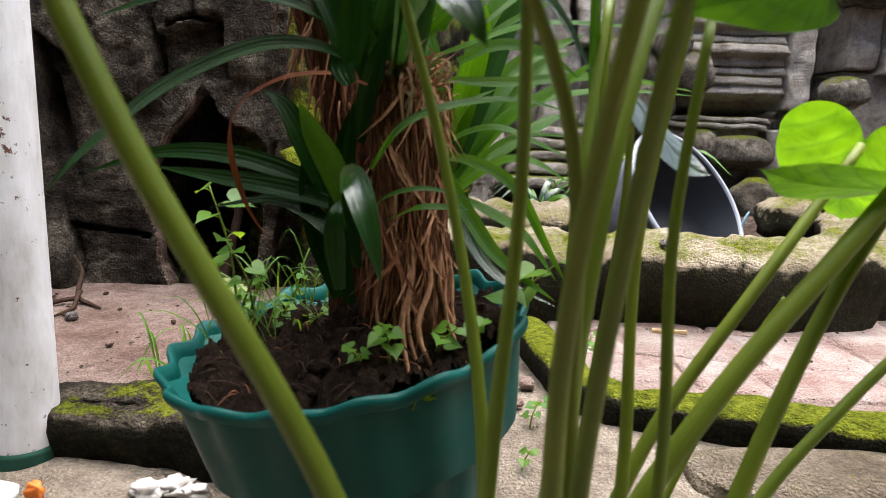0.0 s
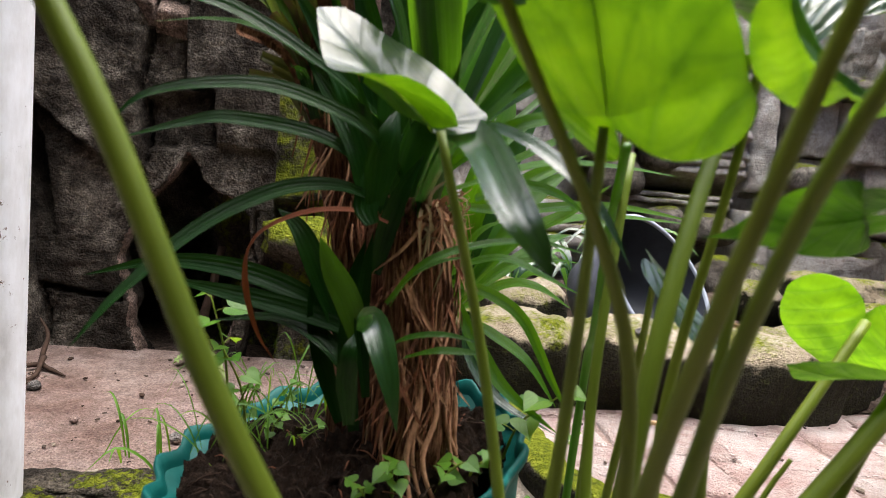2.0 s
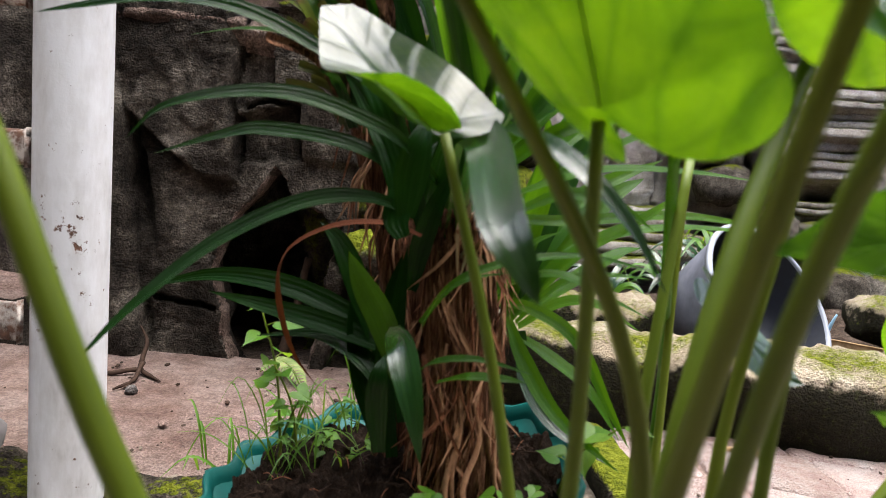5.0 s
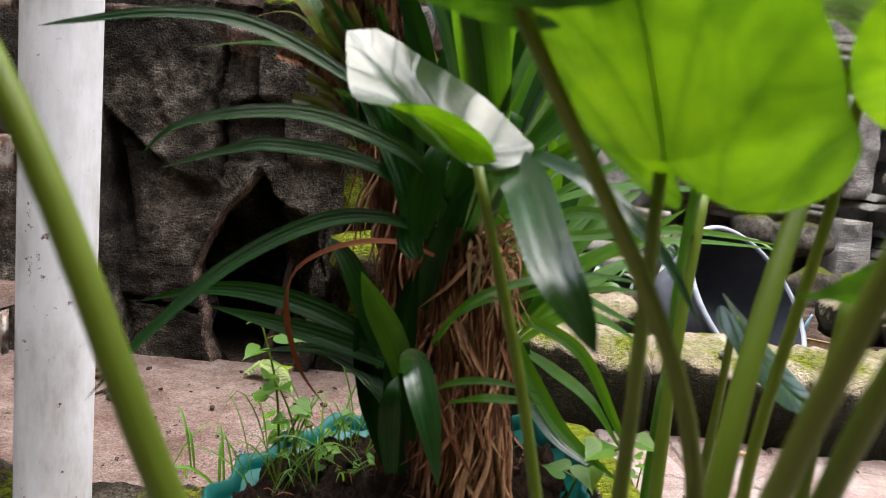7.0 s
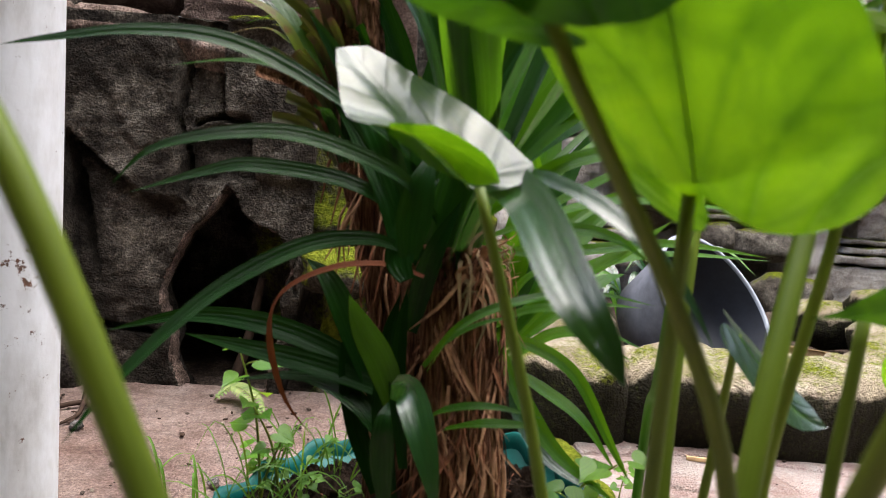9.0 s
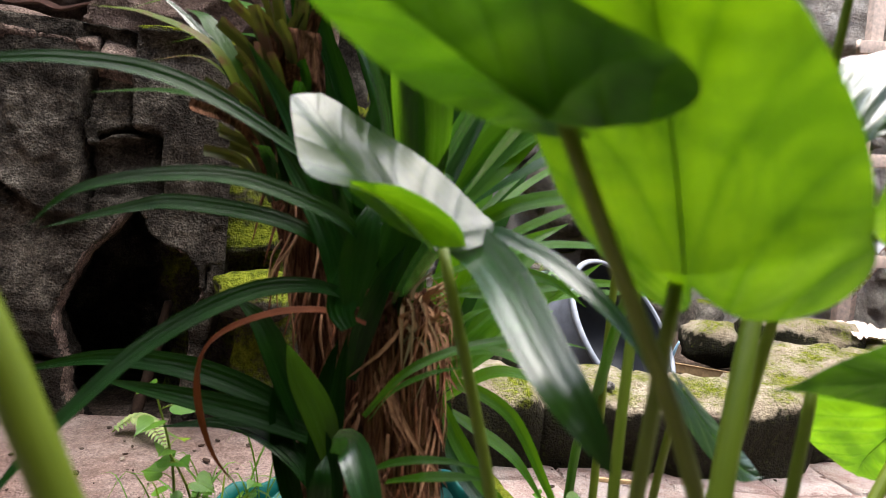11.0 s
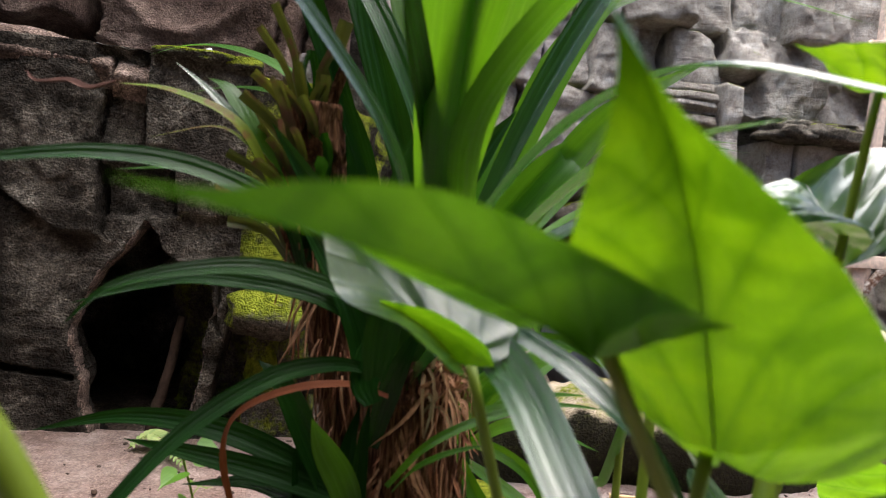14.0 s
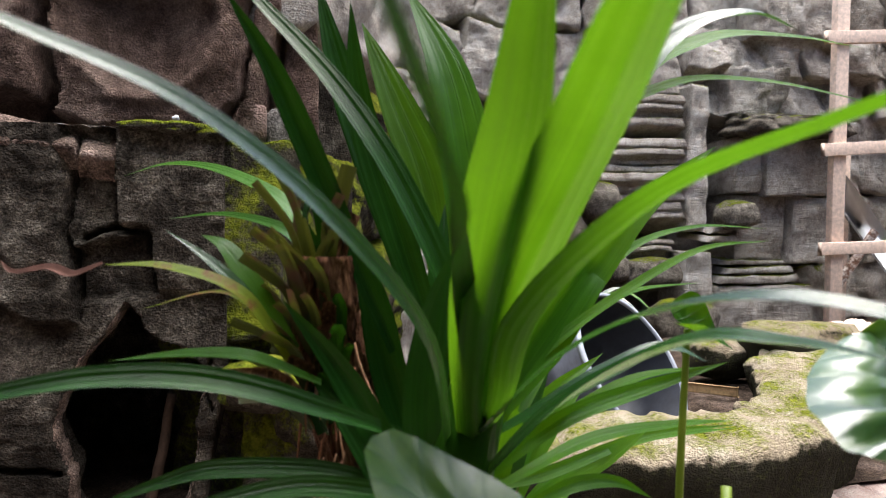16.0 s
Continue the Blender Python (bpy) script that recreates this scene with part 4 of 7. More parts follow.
part("upper_face", rock_face(-1.05, -0.12, 0.9, 1.5, 2.05, 0.008, [
    ([(-1.1, 1.0), (-0.775, 0.99), (-0.768, 1.55), (-1.1, 1.55)], -0.05),
    ([(-1.1, 0.88), (-0.77, 0.88), (-0.775, 0.985), (-1.1, 1.0)], 0.06),
    ([(-0.35, 0.88), (-0.1, 0.88), (-0.1, 1.55), (-0.3, 1.55), (-0.29, 1.14)], 0.06),
    ([(-0.272, 0.88), (-0.1, 0.88), (-0.1, 1.55), (-0.2, 1.55), (-0.22, 1.14)], 0.06),
], [
    ([(-0.767, 0.88), (-0.768, 1.55)], 0.018, 0.14),
    ([(-0.345, 0.96), (-0.29, 1.14), (-0.27, 1.5)], 0.012, 0.09),
    ([(-0.27, 0.92), (-0.243, 1.04), (-0.22, 1.14), (-0.2, 1.5)], 0.01, 0.09),
    ([(-0.75, 0.955), (-0.6, 0.925), (-0.45, 0.95), (-0.36, 0.93)], 0.016, 0.06),
], (), [(-0.555, 1.21, 0.185, 0.185, 0.1), (-0.93, 1.32, 0.14, 0.2, 0.05)], 0.001, 6.0, 0.2, 0.0, 0.03), UPROCK, grotto, "upper tier of hollowed boulders")
stones(grotto, 2.06, [
    (-1.5, 0.97, -1.04, 0.98, -1.04, 1.45, -1.5, 1.42, -0.02),
    (-2.3, 0.97, -1.52, 0.98, -1.52, 1.45, -2.3, 1.45, 0.0),
    (-3.0, 0.97, -2.32, 0.98, -2.32, 1.5, -3.0, 1.45, 0.0),
    (-3.0, 1.47, -1.6, 1.47, -1.6, 2.6, -3.0, 2.6, 0.02),
    (-1.58, 1.5, -0.75, 1.5, -0.8, 2.6, -1.58, 2.6, 0.0),
    (-0.73, 1.5, -0.1, 1.5, -0.1, 2.6, -0.78, 2.6, 0.04),
], UPROCK, 0.35, 0.03, 0.03)

# side of the grotto that runs back to the far wall
side_wall = wall("wall_side", "rock wall running back from the grotto")
for k, (xa, ya, xb, yb, z0, z1) in enumerate([(-0.16, 1.95, 0.0, 2.5, 0.0, 0.45), (-0.18, 1.98, -0.02, 2.5, 0.46, 0.9), (0.0, 2.5, 0.25, 3.3, 0.0, 0.6),
                                             (-0.02, 2.5, 0.22, 3.3, 0.62, 1.2), (0.25, 3.3, 0.5, 4.1, 0.0, 0.7), (0.22, 3.3, 0.46, 4.1, 0.72, 1.4),
                                             (-0.12, 2.1, 0.2, 3.2, 1.22, 2.5), (0.2, 3.2, 0.45, 4.1, 1.42, 2.5)]):
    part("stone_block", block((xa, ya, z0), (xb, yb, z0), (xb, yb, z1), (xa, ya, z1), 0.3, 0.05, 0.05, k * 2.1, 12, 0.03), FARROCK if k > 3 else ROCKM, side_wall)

back = wall("wall_back", "grey artificial rock wall of blocks and layered slabs, its brighter light in the colour")
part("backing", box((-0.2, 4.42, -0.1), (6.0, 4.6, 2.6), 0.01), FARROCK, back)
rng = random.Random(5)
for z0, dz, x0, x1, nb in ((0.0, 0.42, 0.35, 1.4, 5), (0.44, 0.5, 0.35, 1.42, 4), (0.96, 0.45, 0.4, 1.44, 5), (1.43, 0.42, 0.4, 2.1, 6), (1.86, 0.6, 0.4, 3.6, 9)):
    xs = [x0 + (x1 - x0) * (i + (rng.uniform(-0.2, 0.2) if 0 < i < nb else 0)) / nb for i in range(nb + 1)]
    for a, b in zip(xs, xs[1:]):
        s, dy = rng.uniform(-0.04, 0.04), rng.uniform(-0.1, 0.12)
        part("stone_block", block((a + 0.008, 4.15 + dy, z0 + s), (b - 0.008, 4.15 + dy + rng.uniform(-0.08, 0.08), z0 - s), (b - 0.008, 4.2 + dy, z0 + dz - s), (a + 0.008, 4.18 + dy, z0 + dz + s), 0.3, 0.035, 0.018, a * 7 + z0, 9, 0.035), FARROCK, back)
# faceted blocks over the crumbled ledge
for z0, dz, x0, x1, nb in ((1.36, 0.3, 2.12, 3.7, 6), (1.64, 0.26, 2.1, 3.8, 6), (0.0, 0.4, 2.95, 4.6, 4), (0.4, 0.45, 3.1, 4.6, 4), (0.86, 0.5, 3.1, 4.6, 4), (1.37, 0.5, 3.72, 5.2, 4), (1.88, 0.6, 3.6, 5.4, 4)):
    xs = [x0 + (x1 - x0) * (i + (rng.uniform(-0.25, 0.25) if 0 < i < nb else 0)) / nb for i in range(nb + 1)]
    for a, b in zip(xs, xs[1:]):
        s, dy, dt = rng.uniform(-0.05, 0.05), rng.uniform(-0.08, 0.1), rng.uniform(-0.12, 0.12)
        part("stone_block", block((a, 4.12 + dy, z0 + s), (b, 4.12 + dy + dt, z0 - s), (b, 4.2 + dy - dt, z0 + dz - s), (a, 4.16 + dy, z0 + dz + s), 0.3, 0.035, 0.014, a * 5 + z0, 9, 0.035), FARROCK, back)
# stack of thin slabs
z = 0.7
while z < 1.5:
    t = rng.uniform(0.03, 0.06)
    off, ox = rng.uniform(-0.03, 0.05), rng.uniform(-0.03, 0.03)
    if not 1.16 < z < 1.21:
        part("slab", block((1.46 + ox, 4.02 + off, z), (2.06 + ox * 0.5, 4.0 + off, z + 0.005), (2.05 + ox * 0.5, 4.02 + off, z + t), (1.47 + ox, 4.04 + off, z + t - 0.004), 0.35, 0.012, 0.014, z * 31, 9, 0.008), FARROCK, back)
    z += t + 0.004
for z, x0, x1, y, t in ((0.5, 1.3, 2.0, 3.98, 0.035), (0.54, 1.35, 2.02, 4.0, 0.03), (0.46, 1.32, 1.98, 4.02, 0.04), (0.22, 0.45, 1.1, 3.7, 0.06), (0.29, 0.5, 1.15, 3.75, 0.05), (0.35, 0.45, 1.05, 3.8, 0.06),
                        (0.42, 0.55, 1.1, 3.85, 0.05), (0.3, 2.25, 2.82, 3.9, 0.05), (0.36, 2.3, 2.78, 3.92, 0.04), (0.41, 2.28, 2.75, 3.95, 0.03), (0.15, 0.4, 0.95, 3.6, 0.06),
                        (0.56, 2.16, 2.38, 3.9, 0.04), (0.61, 2.18, 2.36, 3.92, 0.04)):
    part("slab", block((x0, y, z), (x1, y + 0.03, z), (x1 - 0.02, y + 0.03, z + t), (x0 + 0.02, y, z + t), 0.3, 0.012, 0.014, z * 17 + x0, 9, 0.012), FARROCK, back)
stones(back, 4.0, [
    (2.06, 0.62, 2.2, 0.62, 2.19, 1.5, 2.07, 1.52, -0.02),
    (2.37, 0.86, 2.54, 0.86, 2.55, 1.2, 2.36, 1.2, -0.04),
    (2.555, 0.84, 3.06, 0.85, 3.05, 1.2, 2.565, 1.2, -0.07),
    (2.4, 0.44, 2.74, 0.44, 2.75, 0.85, 2.38, 0.85, 0.0),
    (2.76, 0.42, 3.08, 0.42, 3.07, 0.84, 2.76, 0.84, -0.05),
    (2.0, 0.05, 2.2, 0.05, 2.18, 0.5, 2.02, 0.5, -0.1),
    (2.2, 0.02, 2.9, 0.02, 2.88, 0.29, 2.22, 0.29, -0.1),
], FARROCK, 0.3, 0.025, 0.014)
for k, (x, y, zz, sx, sy, sz) in enumerate([(2.46, 3.98, 1.25, 0.14, 0.16, 0.05), (2.66, 3.96, 1.26, 0.14, 0.16, 0.055), (2.87, 3.96, 1.25, 0.14, 0.16, 0.05), (3.02, 4.0, 1.25, 0.1, 0.14, 0.05),
                                           (2.55, 4.02, 1.31, 0.16, 0.12, 0.04), (2.8, 4.02, 1.31, 0.16, 0.12, 0.035)]):
    part("rubble", boulder((x, y, zz), (sx, sy, sz), k + 0.5, 0.6, 0.18), BOULDER, back)
for k, (x, y, zz, sx, sy, sz) in enumerate([(1.8, 3.98, 0.37, 0.19, 0.14, 0.1), (1.82, 3.75, 0.1, 0.13, 0.13, 0.14), (2.05, 3.8, 0.08, 0.1, 0.1, 0.13), (2.33, 3.9, 0.72, 0.12, 0.12, 0.09), (1.5, 4.0, 0.8, 0.12, 0.12, 0.12),
                                           (1.55, 3.95, 0.4, 0.1, 0.12, 0.09), (1.25, 4.0, 0.62, 0.16, 0.14, 0.12), (1.1, 4.05, 0.85, 0.16, 0.14, 0.14), (1.38, 4.0, 0.95, 0.1, 0.1, 0.1)]):
    part("boulder", boulder((x, y, zz), (sx, sy, sz), k + 2.5, 0.8, 0.1), BOULDER, back)

# unseen plain walls, added to close the yard and limit the sky light
for name, lo, hi in (("wall_house", (-3.6, -3.15, -0.1), (5.5, -3.0, 2.4)), ("wall_west", (-3.6, -2.99, -0.1), (-3.45, 2.5, 3.0)), ("wall_east", (5.4, -2.99, -0.1), (5.55, 4.6, 3.0))):
    tagged(obj(name, box(lo, hi, 0.01), PLASTER, False), "unseen plain grey wall added to limit the sky light", "wall", kind="structure")


# unseen slab over and behind the viewer, added to darken the plants' fronts
tagged(obj("porch_roof", box((-3.6, -3.15, 2.42), (5.5, -0.1, 2.52), 0.01), PLASTER, False), "unseen plain grey slab added overhead to block sky light", "roof", kind="structure")


# ---- things ----
def bucket():
    """A wide black basin lying tilted, with a pale worn rim."""
    b = thing("plastic_basin", "large tilted black plastic basin with worn grey rim behind the kerb", "basin", (0.82, 2.2, 0.05))
    nor = V(0.5, -0.66, 0.56).normalized()
    a = nor.cross(V(0, 0, 1)).normalized()
    c = nor.cross(a)
    centre = V(0.83, 2.17, 0.265)

    def lathe(prof, n=56):
        bm = bmesh.new()
        rings = [[bm.verts.new(centre + nor * h + (a * math.cos(w) + c * math.sin(w)) * r) for w in (2 * math.pi * i / n for i in range(n))] for r, h in prof]
        for p, q in zip(rings, rings[1:]):
            for i in range(n):
                j = (i + 1) % n
                bm.faces.new((p[i], p[j], q[j], q[i]))
        return bm, rings
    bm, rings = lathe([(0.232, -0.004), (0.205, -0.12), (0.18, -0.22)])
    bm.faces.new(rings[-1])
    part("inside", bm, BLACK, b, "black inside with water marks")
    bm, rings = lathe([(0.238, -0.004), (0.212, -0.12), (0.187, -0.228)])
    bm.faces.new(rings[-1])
    part("shell", bm, OUTER, b, "blue-grey outside")
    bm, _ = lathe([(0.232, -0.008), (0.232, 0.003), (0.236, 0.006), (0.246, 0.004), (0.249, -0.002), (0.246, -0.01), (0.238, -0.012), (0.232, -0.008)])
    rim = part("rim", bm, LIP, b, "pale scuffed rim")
    for w in (1.15, 2.75):
        p = centre + (a * math.cos(w) + c * math.sin(w)) * 0.246
        bm = tube([p + V(0, -0.01, -0.015), p + V(0.002, -0.016, 0.01), p + V(0.012, -0.02, 0.04)], [0.004, 0.005, 0.003], 8, 6)
        part("string", bm, BLUE, rim, "knot of pale blue string")


bucket()


def pole_rack():
    r = thing("steel_rack", "white painted steel rack post with rusty angle shelves", "rack", (-0.49, 1.03, 0))
    bm = tube([(-0.512, 1.03, -0.01), (-0.512, 1.03, 0.7), (-0.512, 1.03, 2.3)], [0.0448, 0.0445], 40, 40)
    part("post", bm, PAINT, r, "round white post with chipped paint")
    bm = tube([(-0.512, 1.03, -0.012), (-0.512, 1.03, 0.02)], [0.0465, 0.0460], 4, 40)
    part("foot_collar", bm, plain_mat("dark_green_paint", (0.02, 0.07, 0.05), 0.6), r, "dark green painted foot")
    for z, deep in ((0.53, 0.05), (0.72, 0.045)):
        part("rail", beam((-1.6, 1.0, z), (-0.55, 1.0, z), 0.042, 0.006), RUSTY, r, "rusty angle rail")
        part("rail_flange", beam((-1.6, 1.02, z + 0.02), (-0.55, 1.02, z + 0.02), 0.006, 0.04), RUSTY, r, "rusty flange of the rail")
    part("shelf_front", beam((-1.6, 0.99, 0.315), (-0.55, 0.99, 0.315), 0.05, 0.006), RUSTY, r, "rusty shelf edge")
    bm = sheet(-1.6, -0.56, 0.99, 1.16, 0.343, 40, 20, 0.003, 4.4, 12)
    part("shelf", bm, PINK, r, "shelf covered with pinkish grit")


pole_rack()


def tub():
    t = thing("plastic_tub", "grey scuffed plastic tub standing beside the white post", "tub", (-0.66, 0.76, 0))
    x0, x1, y0, y1, h = -0.86, -0.47, 0.63, 0.905, 0.238

    def ring(inset, z, r):
        out = []
        for cx, cy, s in ((x1 - inset - r, y1 - inset - r, 0), (x0 + inset + r, y1 - inset - r, 90), (x0 + inset + r, y0 + inset + r, 180), (x1 - inset - r, y0 + inset + r, 270)):
            for k in range(7):
                w = radians(s + 15 * k)
                out.append(V(cx + r * math.cos(w), cy + r * math.sin(w), z))
        return out

    def shell(levels):
        bm = bmesh.new()
        rings = [[bm.verts.new(p) for p in ring(*lv)] for lv in levels]
        n = len(rings[0])
        for p, q in zip(rings, rings[1:]):
            for i in range(n):
                bm.faces.new((p[i], p[(i + 1) % n], q[(i + 1) % n], q[i]))
        return bm, rings
    bm, rings = shell([(0.06, 0.002, 0.04), (0.025, 0.2, 0.045), (0.022, h - 0.02, 0.045), (0.026, h - 0.02, 0.042), (0.03, 0.2, 0.042), (0.064, 0.008, 0.036)])
    bm.faces.new(rings[0])
    bm.faces.new(rings[-1])
    part("body", bm, GREYP, t)
    bm, _ = shell([(0.022, h - 0.03, 0.045), (0.0, h - 0.026, 0.06), (-0.003, h - 0.01, 0.062), (0.006, h, 0.058), (0.022, h - 0.002, 0.048), (0.027, h - 0.012, 0.044)])
    part("rim", bm, plain_mat("worn_grey_rim", (0.11, 0.1, 0.098), 0.4, 0.3, 20), t, "rolled lighter grey rim")


tub()


def flower_pot():
    p = thing("flower_pot", "teal plastic flower pot with a wavy rim, leaning a little", "pot", (-0.048, 0.815, 0))
    nor = V(-0.182, -0.05, 1).normalized()
    a = nor.cross(V(0, 1, 0)).normalized()
    c = nor.cross(a)
    rim = V(-0.048, 0.815, 0.269)

    def lathe(prof, n=120):
        bm = bmesh.new()
        rings = []
        for r, h, wv in prof:
            ring = []
            for i in range(n):
                w = 2 * math.pi * i / n
                k = math.cos(18 * w)
                ring.append(bm.verts.new(rim + nor * (h + wv * 0.004 * k) + (a * math.cos(w) + c * math.sin(w)) * (r + wv * 0.0042 * k)))
            rings.append(ring)
        for u, v in zip(rings, rings[1:]):
            for i in range(n):
                bm.faces.new((u[i], u[(i + 1) % n], v[(i + 1) % n], v[i]))
        return bm, rings
    bm, rings = lathe([(0.10, -0.265, 0), (0.104, -0.262, 0), (0.112, -0.22, 0.35), (0.128, -0.12, 0.5), (0.143, -0.04, 0.5), (0.150, -0.024, 0.3)])
    bm.faces.new(rings[0])
    part("wall", bm, TEAL, p, "tapered ribbed wall")
    bm, _ = lathe([(0.149, -0.026, 0.3), (0.158, -0.022, 0.6), (0.168, -0.016, 0.9), (0.1745, -0.012, 1), (0.1765, -0.005, 1), (0.1745, 0.0, 1), (0.171, -0.001, 1), (0.168, -0.012, 1), (0.163, -0.05, 0.6), (0.156, -0.1, 0.3)])
    part("rim", bm, TEAL, p, "wavy flared rim")
    bm = bmesh.new()
    bmesh.ops.create_grid(bm, x_segments=130, y_segments=130, size=0.158)
    drop = [v for v in bm.verts if v.co.xy.length > 0.1565]
    bmesh.ops.delete(bm, geom=drop, context="VERTS")
    for v in bm.verts:
        r = v.co.xy.length
        q = rim + a * v.co.x + c * v.co.y
        h = -0.024 + 0.045 * math.exp(-((q.x - 0.0) ** 2 + (q.y - 0.76) ** 2) / 0.006) + 0.018 * math.exp(-((q.x + 0.12) ** 2 + (q.y - 0.86) ** 2) / 0.004)
        h += 0.02 * (nz(q, 24, 1) + nz(q, 60, 2) * 0.8 + abs(nz(q, 120, 3)) * 0.6 + nz(q, 260, 4) * 0.3)
        v.co = q + nor * h
    tagged(obj("potting_soil", bm, SOIL), "dark crumbly potting soil with roots in the teal pot", "soil", kind="stuff")


flower_pot()

# ---- the pandan in the pot ----
pandan = thing("pandan_plant", "pandan with fibrous brown trunks and long strap leaves, in the pot", "plant", (0.0, 0.75, 0.27))


def fibre_trunk(points, radii, n, sides, ridge, seed):
    """A trunk wrapped in matted root fibre: long ridges and furrows."""
    line = smooth_path(points, n)
    bm = bmesh.new()
    rings = []
    for i, p in enumerate(line):
        s = i / n * (len(radii) - 1)
        k = min(int(s), len(radii) - 2)
        r = radii[k] + (radii[k + 1] - radii[k]) * (s - k)
        ring = []
        for j in range(sides):
            w = 2 * math.pi * j / sides
            d = V(math.cos(w), math.sin(w), 0)
            q = V(d.x * 60 * r / 0.03, d.y * 60 * r / 0.03, p.z * 9 + seed)
            h = abs(noise.noise(q * 0.11)) * 1.2 - abs(noise.noise(q * 0.28 + V(3, 1, 2))) * 1.1 + 0.5 * noise.noise(q * 0.6)
            ring.append(bm.verts.new(p + d * (r + ridge * h)))
        rings.append(ring)
    for a, b in zip(rings, rings[1:]):
        for j in range(sides):
            bm.faces.new((a[j], a[(j + 1) % sides], b[(j + 1) % sides], b[j]))
    bm.faces.new(rings[-1])
    return bm


part("trunk", fibre_trunk([(0.013, 0.755, 0.25), (0.012, 0.752, 0.36), (-0.002, 0.75, 0.46), (-0.006, 0.748, 0.512)], [0.033, 0.03, 0.032, 0.032, 0.027], 80, 120, 0.0095, 1.0), BARK, pandan, "trunk wrapped in brown root fibre")
part("trunk", fibre_trunk([(-0.035, 0.815, 0.25), (-0.04, 0.82, 0.42), (-0.065, 0.815, 0.53), (-0.085, 0.79, 0.62), (-0.09, 0.77, 0.69)], [0.03, 0.028, 0.026, 0.025, 0.02], 80, 90, 0.006, 2.0), BARK, pandan, "older leaning trunk with dry fibre")
part("shoot", tube([(-0.008, 0.745, 0.49), (0.0, 0.742, 0.54), (0.015, 0.745, 0.6)], [0.022, 0.024, 0.02], 16, 14), PAN, pandan, "green leafy shoot")
part("shoot", tube([(0.02, 0.84, 0.3), (0.022, 0.855, 0.38), (0.02, 0.87, 0.46)], [0.014, 0.014, 0.01], 16, 12), PAN, pandan, "side shoot behind the trunk")
rng = random.Random(11)
for k in range(64):
    w = rng.uniform(-math.pi * 1.05, 0.1)
    r = 0.031 + rng.uniform(-0.003, 0.003)
    top = rng.uniform(0.33, 0.515)
    low = max(0.285, top - rng.uniform(0.04, 0.17))
    pts = []
    lean = rng.uniform(-0.5, 0.5)
    for s in (0, 0.3, 0.65, 1):
        zz = top + (low - top) * s
        ww = w + lean * s + rng.uniform(-0.12, 0.12)
        rr = r * (1.0 + 0.12 * max(0, 0.42 - zz) / 0.1) + rng.uniform(-0.002, 0.0025)
        pts.append((0.01 + rr * math.cos(ww), 0.752 + rr * math.sin(ww), zz))
    t = rng.uniform(0.5, 1.35)
    part("root", tube(pts, [0.0004 * t, 0.001 * t, 0.0009 * t, 0.0003], 16, 5, 0.004, k), FIBREP if rng.random() < 0.4 else FIBRE, pandan)
for k in range(9):
    w = rng.uniform(-2.0, 0.3)
    pts = [(0.012 + r * math.cos(w + d), 0.752 + r * math.sin(w + d), zz) for r, zz, d in ((0.03, 0.38, 0), (0.036, 0.34, rng.uniform(-0.2, 0.3)), (0.041, 0.3, rng.uniform(-0.1, 0.3)), (0.046 + rng.uniform(0, 0.02), 0.258, rng.uniform(0, 0.4)))]
    part("root", tube(pts, [0.0014, 0.0024, 0.0016], 14, 6, 0.005, k + 50), FIBREP, pandan, "pale prop root")
for k in range(75):
    w = rng.uniform(-1.7, 0.6)
    p0 = V(0.004 + 0.026 * math.cos(w), 0.748 + 0.026 * math.sin(w), 0.497 + rng.uniform(-0.025, 0.02))
    out = V(math.cos(w), math.sin(w), 0)
    drop = rng.choice((-1, -1, 0.35, 0.5))
    ln = rng.uniform(0.02, 0.05)
    pts = [p0, p0 + out * 0.007 + V(rng.uniform(-0.003, 0.008), 0, drop * ln * 0.3 + 0.004), p0 + out * 0.01 + V(rng.uniform(-0.004, 0.014), 0, drop * ln)]
    t = rng.uniform(0.6, 2.0)
    blade(pandan, pts, 0.0022 * t, (out.x, out.y, 0.2), 0.5, FIBREP if k % 3 else STRAW, "frayed_fibre", n=7, start=1.0)
for k in range(120):
    w = rng.uniform(-2.9, 0.3)
    zz = rng.uniform(0.31, 0.5)
    out = V(math.cos(w), math.sin(w), 0)
    along = V(-math.sin(w), math.cos(w), 0)
    p0 = V(0.008, 0.752, zz) + out * 0.034
    lean, ln = rng.uniform(-0.9, 0.9), rng.uniform(0.02, 0.06)
    pts = [p0, p0 + out * rng.uniform(0.001, 0.005) + along * lean * ln * 0.4 + V(0, 0, -ln * 0.5), p0 + out * rng.uniform(0.0, 0.008) + along * lean * ln + V(0, 0, -ln)]
    blade(pandan, pts, rng.uniform(0.0012, 0.0042), (out.x, out.y, 0.2), 0.4, (FIBREP, FIBRE, BARK)[k % 3], "frayed_fibre", n=7, start=0.8)
for k in range(60):
    zz = rng.uniform(0.42, 0.64)
    s = (zz - 0.42) / 0.22
    cx, cy = -0.04 - 0.045 * s, 0.82 - 0.03 * s
    w = rng.uniform(-3.0, 0.2)
    p0 = V(cx + 0.028 * math.cos(w), cy + 0.028 * math.sin(w), zz)
    out = V(math.cos(w), math.sin(w), 0)
    pts = [p0, p0 + out * 0.008 + V(0, 0, -0.015), p0 + out * rng.uniform(0.004, 0.02) + V(rng.uniform(-0.01, 0.01), 0, -0.045)]
    part("frayed_fibre", tube(pts, [0.0009, 0.0012, 0.0004], 9, 4, 0.004, k), FIBREP if rng.random() < 0.4 else FIBRE, pandan)
